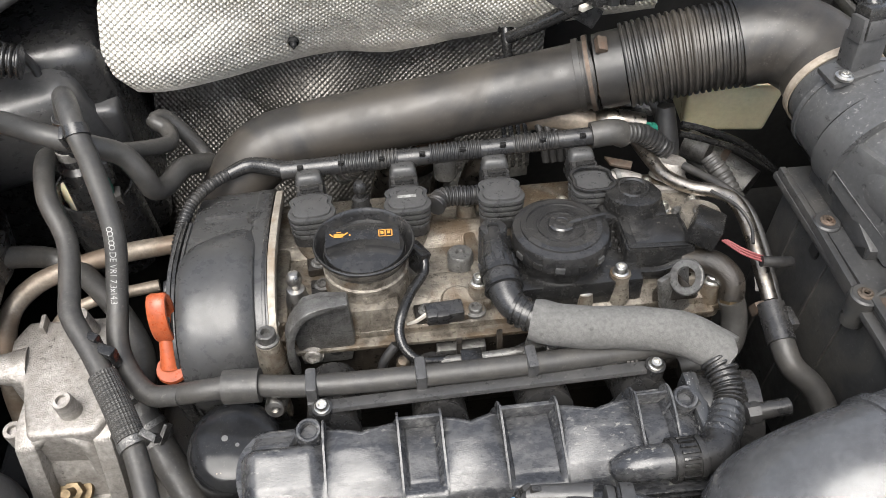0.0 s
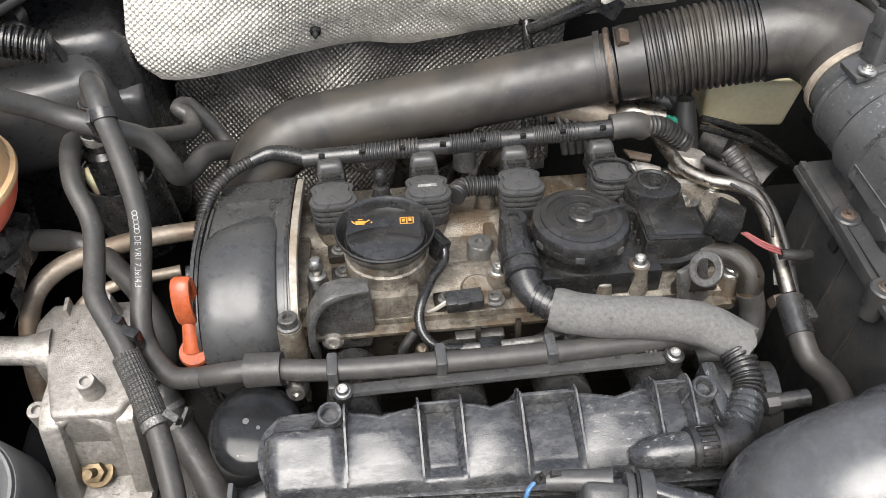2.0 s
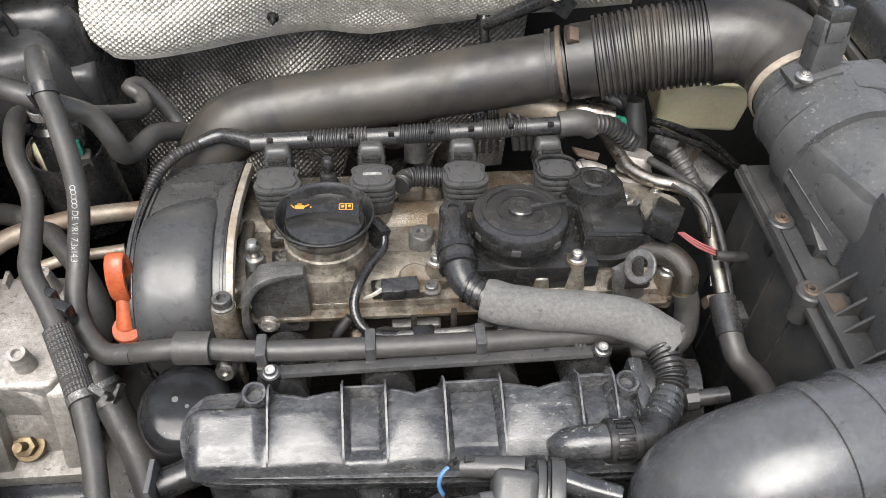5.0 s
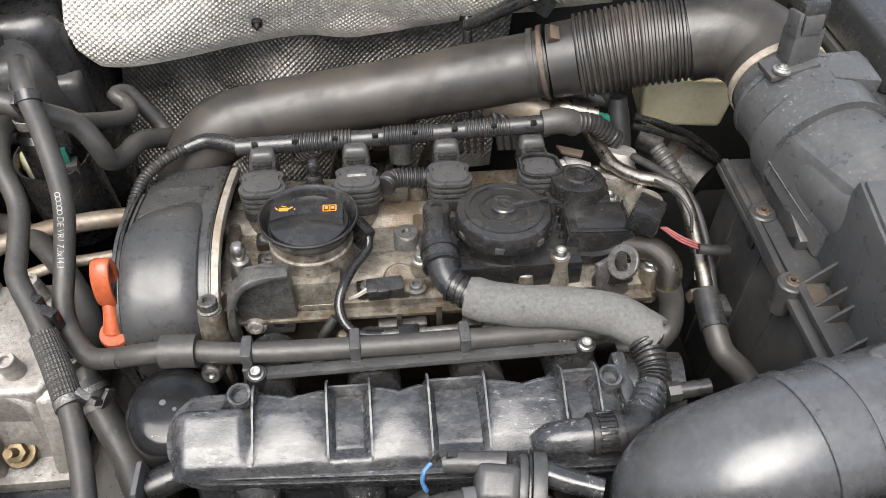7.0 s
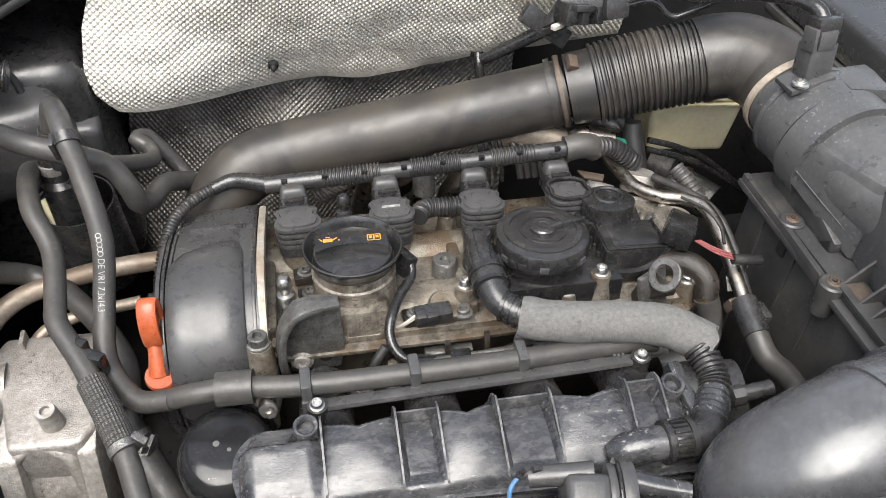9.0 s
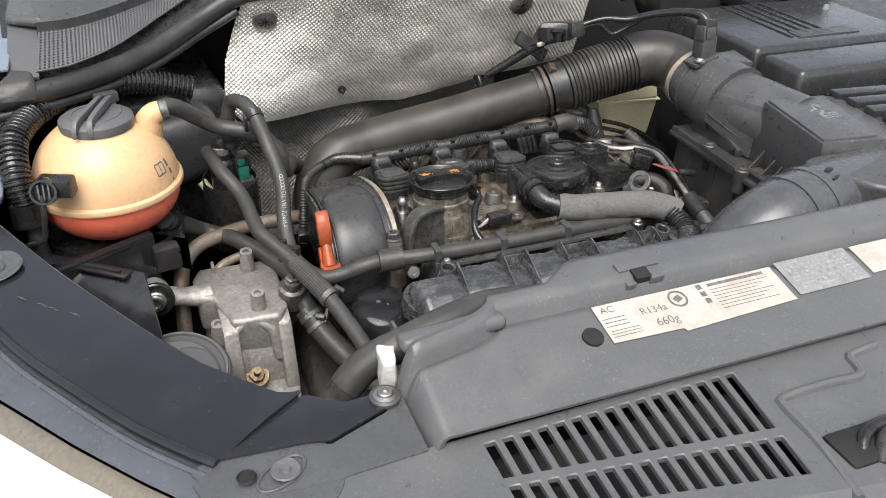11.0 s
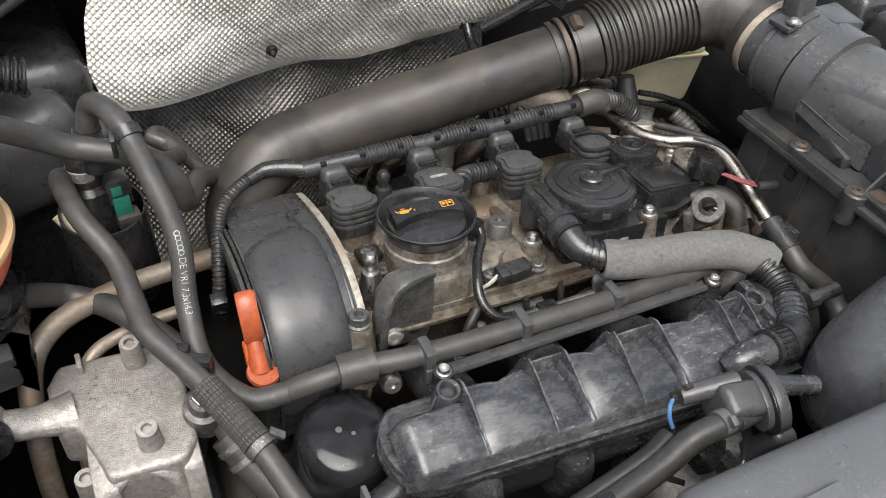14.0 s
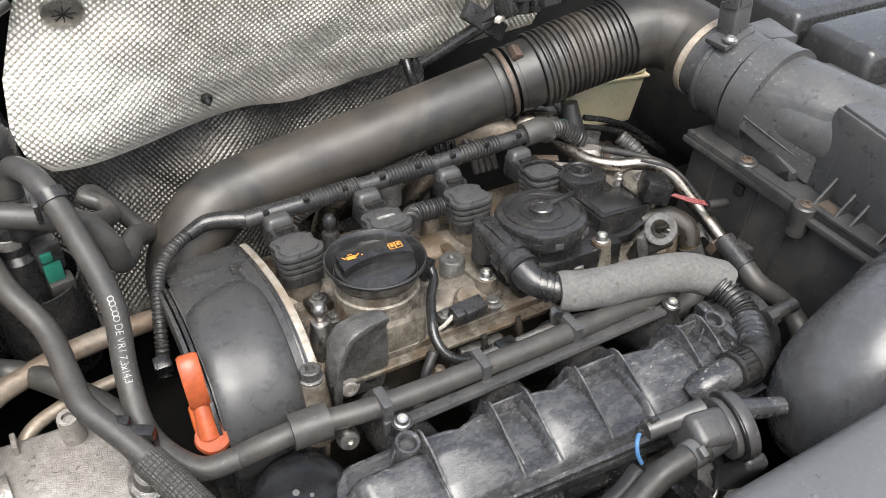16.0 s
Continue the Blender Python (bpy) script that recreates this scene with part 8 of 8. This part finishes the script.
part("spigot", tube([(0.078, 0.283, 0.940), (0.056, 0.288, 0.936), (0.036, 0.292, 0.932)], [0.0085, 0.0075, 0.007], 18), M_PLASTIC_DUSTY, valve)
for k in range(3):
    part("broken_clip", box(pose(0.041 - 0.006 * k, 0.292 + 0.003 * (k % 2), 0.940 - 0.002 * k, 20 * k, 15, 30 * k), 0.007, 0.004, 0.005, 0.001), M_PLASTIC, valve)
part("blue_clip", tube([(0.027, 0.290, 0.936), (0.022, 0.286, 0.934), (0.020, 0.281, 0.928), (0.023, 0.278, 0.920)], 0.0016, 8), M_BLUE, valve, "blue locking clip")
part("hose", tube([(0.076, 0.263, 0.931), (0.051, 0.262, 0.931), (0.026, 0.262, 0.925), (0.006, 0.259, 0.914), (-0.030, 0.254, 0.905), (-0.066, 0.250, 0.899), (-0.12, 0.24, 0.893), (-0.19, 0.205, 0.89)], 0.0092, 20), M_RUBBER, valve)
part("hose_neck", tube([(0.082, 0.264, 0.931), (0.060, 0.262, 0.931)], 0.0098, 20), M_PLASTIC_DUSTY, valve)
part("hose_clip", tube([(0.046, 0.262, 0.931), (0.055, 0.2625, 0.9312)], 0.0101, 20), M_PANEL, valve)
part("clip_ear", box(pose(0.051, 0.256, 0.941, 20, 0, 0), 0.005, 0.008, 0.006, 0.0015), M_PANEL, valve)
part("clip_block", box(pose(-0.050, 0.251, 0.9115, 12, 0, 0), 0.013, 0.009, 0.008, 0.0015), M_BLACK, valve)
part("second_hose", tube([(0.026, 0.280, 0.905), (0.005, 0.274, 0.899), (-0.03, 0.270, 0.890), (-0.07, 0.265, 0.882), (-0.11, 0.258, 0.875)], 0.0075, 16), M_RUBBER_DARK, valve)
part("bracket_arm", box(pose(0.098, 0.250, 0.898, 18, 6, -12), 0.026, 0.018, 0.044, 0.007, 0.003, 3), M_PLASTIC_DUSTY, valve)
valve.location = (-0.020, -0.017, 0.003)
alt = thing("alternator", "pale oxidised alternator casing below the manifold", "alternator")
AM = aim((0.066, 0.262, 0.800), (0.04, 0.19, 0.905))
part("case", lathe([(0, 0.046), (0.018, 0.046), (0.020, 0.050), (0.034, 0.050), (0.046, 0.045), (0.054, 0.033), (0.056, 0.02), (0.060, 0.018), (0.060, 0.006), (0.056, 0.004), (0.056, -0.05), (0, -0.05)], AM, 48), M_ALU, alt)
# slots as dark blocks in the face, for the shade inside them
for k in range(9):
    a = 2 * math.pi * k / 9
    part("cooling_slot", box(AM @ pose(0.036 * math.cos(a), 0.036 * math.sin(a), 0.0475, 0, 0, math.degrees(a)), 0.014, 0.005, 0.006, 0.001), M_DARK, alt)
part("plug", box(pose(0.038, 0.250, 0.884, 30, 0, 25), 0.024, 0.018, 0.018, 0.003), M_BLACK, alt)
part("plug_step", box(pose(0.050, 0.241, 0.880, 30, 0, 25), 0.014, 0.013, 0.013, 0.002), M_PLASTIC, alt)
part("plug_tip", tube([(0.054, 0.238, 0.879), (0.061, 0.234, 0.877), (0.066, 0.237, 0.882)], 0.002, 10), M_STEEL, alt)
part("lead", tube([(0.066, 0.237, 0.882), (0.070, 0.243, 0.894), (0.066, 0.255, 0.908), (0.058, 0.262, 0.918)], 0.004, 12), M_RUBBER, alt)
thr = thing("throttle_body", "black throttle body behind the breather hose", "throttle body")
part("barrel", tube([(0.170, 0.350, 0.880), (0.215, 0.342, 0.885)], 0.035, 32), M_PLASTIC, thr)
part("spout", tube([(0.195, 0.322, 0.925), (0.222, 0.322, 0.928)], 0.0065, 18), M_PLASTIC, thr)
part("spout_nut", tube([(0.190, 0.322, 0.924), (0.199, 0.322, 0.925)], 0.0085, 8), M_PLASTIC, thr)
part("end_plate", box(pose(0.165, 0.335, 0.885, 0, 0, 0), 0.012, 0.07, 0.06, 0.004), M_PLASTIC_GLOSS, thr)
fin = thing("manifold_end_flange", "grey plastic flange on the manifold's end pipe", "flange")
part("neck", tube([(-0.175, 0.322, 0.866), (-0.205, 0.312, 0.862)], 0.012, 18), M_PLASTIC, fin)
part("plate", prism([(0.30, 0.888), (0.328, 0.886), (0.330, 0.84), (0.318, 0.825), (0.298, 0.835)], 0.004, Matrix.Translation((-0.205, -0.006, 0.0)) @ YZ, 0.001), M_PANEL, fin)
bolt_w = thing("small_roller", "small pale roller on a pin beside the oil filter", "roller")
part("roller", lathe([(0, 0.004), (0.003, 0.004), (0.003, 0.006), (0.007, 0.006), (0.0085, 0.003), (0.0085, -0.01), (0, -0.01)], aim((-0.158, 0.392, 0.895), (-0.17, 0.30, 0.93)), 20), M_STEEL, bolt_w)
low = thing("lower_engine_casting", "greasy dark casting below the hoses, oily", "casting")
part("casting", box(pose(-0.262, 0.42, 0.665, 8, 6, 0), 0.10, 0.20, 0.22, 0.02, 0.01, 3), M_GREASE_SHADE, low)
part("rib", box(pose(-0.255, 0.325, 0.665, 8, 6, 0), 0.07, 0.012, 0.16, 0.004), M_GREASE_SHADE, low)
part("bolt_boss", lathe([(0, 0.01), (0.010, 0.01), (0.012, 0.0), (0.016, -0.002), (0.018, -0.03), (0, -0.03)], aim((-0.292, 0.442, 0.872), (-0.292, 0.40, 1.0)), 20), M_BRACKET, low)
part("boss_screw", hexnut((-0.292, 0.440, 0.880), (0, -0.3, 1), 0.008, 0.007), M_STEEL, low)
plug2 = thing("hose_plug", "black plug on a short hose stub", "plug")
part("plug", tube([(-0.262, 0.255, 0.86), (-0.270, 0.24, 0.845), (-0.278, 0.225, 0.83)], [0.010, 0.012, 0.009], 14), M_BLACK, plug2)
part("stub", tube([(-0.278, 0.228, 0.832), (-0.25, 0.215, 0.83)], 0.006, 12), M_RUBBER, plug2)

# ---- wiring on the heat shield ----
loom = thing("bulkhead_loom", "black wiring plugs and cables hung before the heat shield", "wiring")
part("plug", box(pose(0.165, 0.690, 1.060, -15, 12, 18), 0.040, 0.024, 0.020, 0.003), M_BLACK, loom)
part("plug", box(pose(0.198, 0.683, 1.068, -15, 0, 10), 0.026, 0.022, 0.022, 0.003), M_PLASTIC, loom)
part("bracket", box(pose(0.140, 0.705, 1.040, -15, 35, 0), 0.060, 0.008, 0.020, 0.002), M_PLASTIC, loom)
part("cable", tube([(0.210, 0.68, 1.07), (0.235, 0.675, 1.075), (0.255, 0.67, 1.06), (0.275, 0.665, 1.068), (0.30, 0.655, 1.085)], 0.0032, 10), M_BLACK, loom)
part("wrapped_cable", tube([(0.178, 0.690, 1.060), (0.150, 0.700, 1.045), (0.120, 0.715, 1.020), (0.085, 0.735, 0.990)], [0.007, 0.008, 0.007, 0.006], 14), M_BLACK, loom)
part("holder", hull([(0.130, 0.705, 1.035), (0.205, 0.690, 1.050), (0.200, 0.692, 1.080), (0.150, 0.700, 1.078), (0.140, 0.690, 1.050), (0.195, 0.676, 1.058), (0.190, 0.678, 1.078)], 0.003), M_PLASTIC, loom)
for k in range(3):
    part("pin_row", box(pose(0.152 + 0.015 * k, 0.678, 1.062, -15, 12, 18), 0.009, 0.010, 0.016, 0.001), M_DARK if k == 1 else M_BLACK, loom)
part("plug_latch", box(pose(0.166, 0.678, 1.070, -15, 12, 18), 0.022, 0.010, 0.006, 0.001), M_PLASTIC, loom)
part("pale_tip", box(pose(0.145, 0.684, 1.050, 0, 0, 30), 0.014, 0.006, 0.005, 0.001), M_LABEL, loom)
clipb = thing("pipe_clip_bracket", "black clip between the intake pipe and heat shield", "clip")
part("post", tube([(0.093, 0.790, 0.972), (0.092, 0.770, 0.955), (0.090, 0.74, 0.945)], 0.0055, 10), M_BLACK, clipb)
part("head", box(pose(0.093, 0.788, 0.972, 10, 0, 0), 0.018, 0.008, 0.014, 0.002), M_BLACK, clipb)
part("arm", box(pose(0.096, 0.760, 0.945, 0, 5, 10), 0.05, 0.012, 0.010, 0.002), M_PLASTIC, clipb)
upper = thing("bulkhead_hose", "dark hose bundle at the bulkhead above the battery", "hose")
part("hose", tube([(0.33, 0.84, 1.14), (0.35, 0.80, 1.11), (0.38, 0.78, 1.09), (0.41, 0.80, 1.06)], 0.022, 20), M_RUBBER_DARK, upper)
part("hose", tube([(0.30, 0.82, 1.11), (0.31, 0.78, 1.10), (0.34, 0.77, 1.085)], 0.010, 16), M_RUBBER_DARK, upper)
part("grommet", lathe([(0, 0.01), (0.012, 0.01), (0.016, 0.0), (0, 0.0)], aim((0.285, 0.81, 1.10), (0.28, 0.6, 1.15)), 22), M_PLASTIC, upper)
wing_r = thing("far_wing", "painted wing edge beyond the battery", "wing")
part("black_rail", prism([(0.66, 0.40), (0.76, 0.40), (0.78, 1.0), (0.66, 1.0)], 0.02, pose(0, 0, 1.035), 0.004), M_TRIM_BLACK, wing_r)
part("bright_edge", tube([(0.735, 0.40, 1.045), (0.735, 0.75, 1.05), (0.728, 0.90, 1.05), (0.70, 1.05, 1.05)], 0.006, 10), M_PAINT, wing_r)
part("wing_skin", prism([(0.745, 0.3), (1.1, 0.3), (1.1, 1.2), (0.745, 1.2)], 0.01, pose(0, 0, 1.045), 0.004), M_AIRBOX, wing_r)
peg = thing("bracket_peg", "small pale peg on the wing beside the battery", "peg")
part("peg", lathe([(0, 0.03), (0.004, 0.03), (0.005, 0.025), (0.007, 0), (0, 0)], pose(0.70, 0.70, 1.035, 0, 10), 14), M_LABEL_GREY, peg)
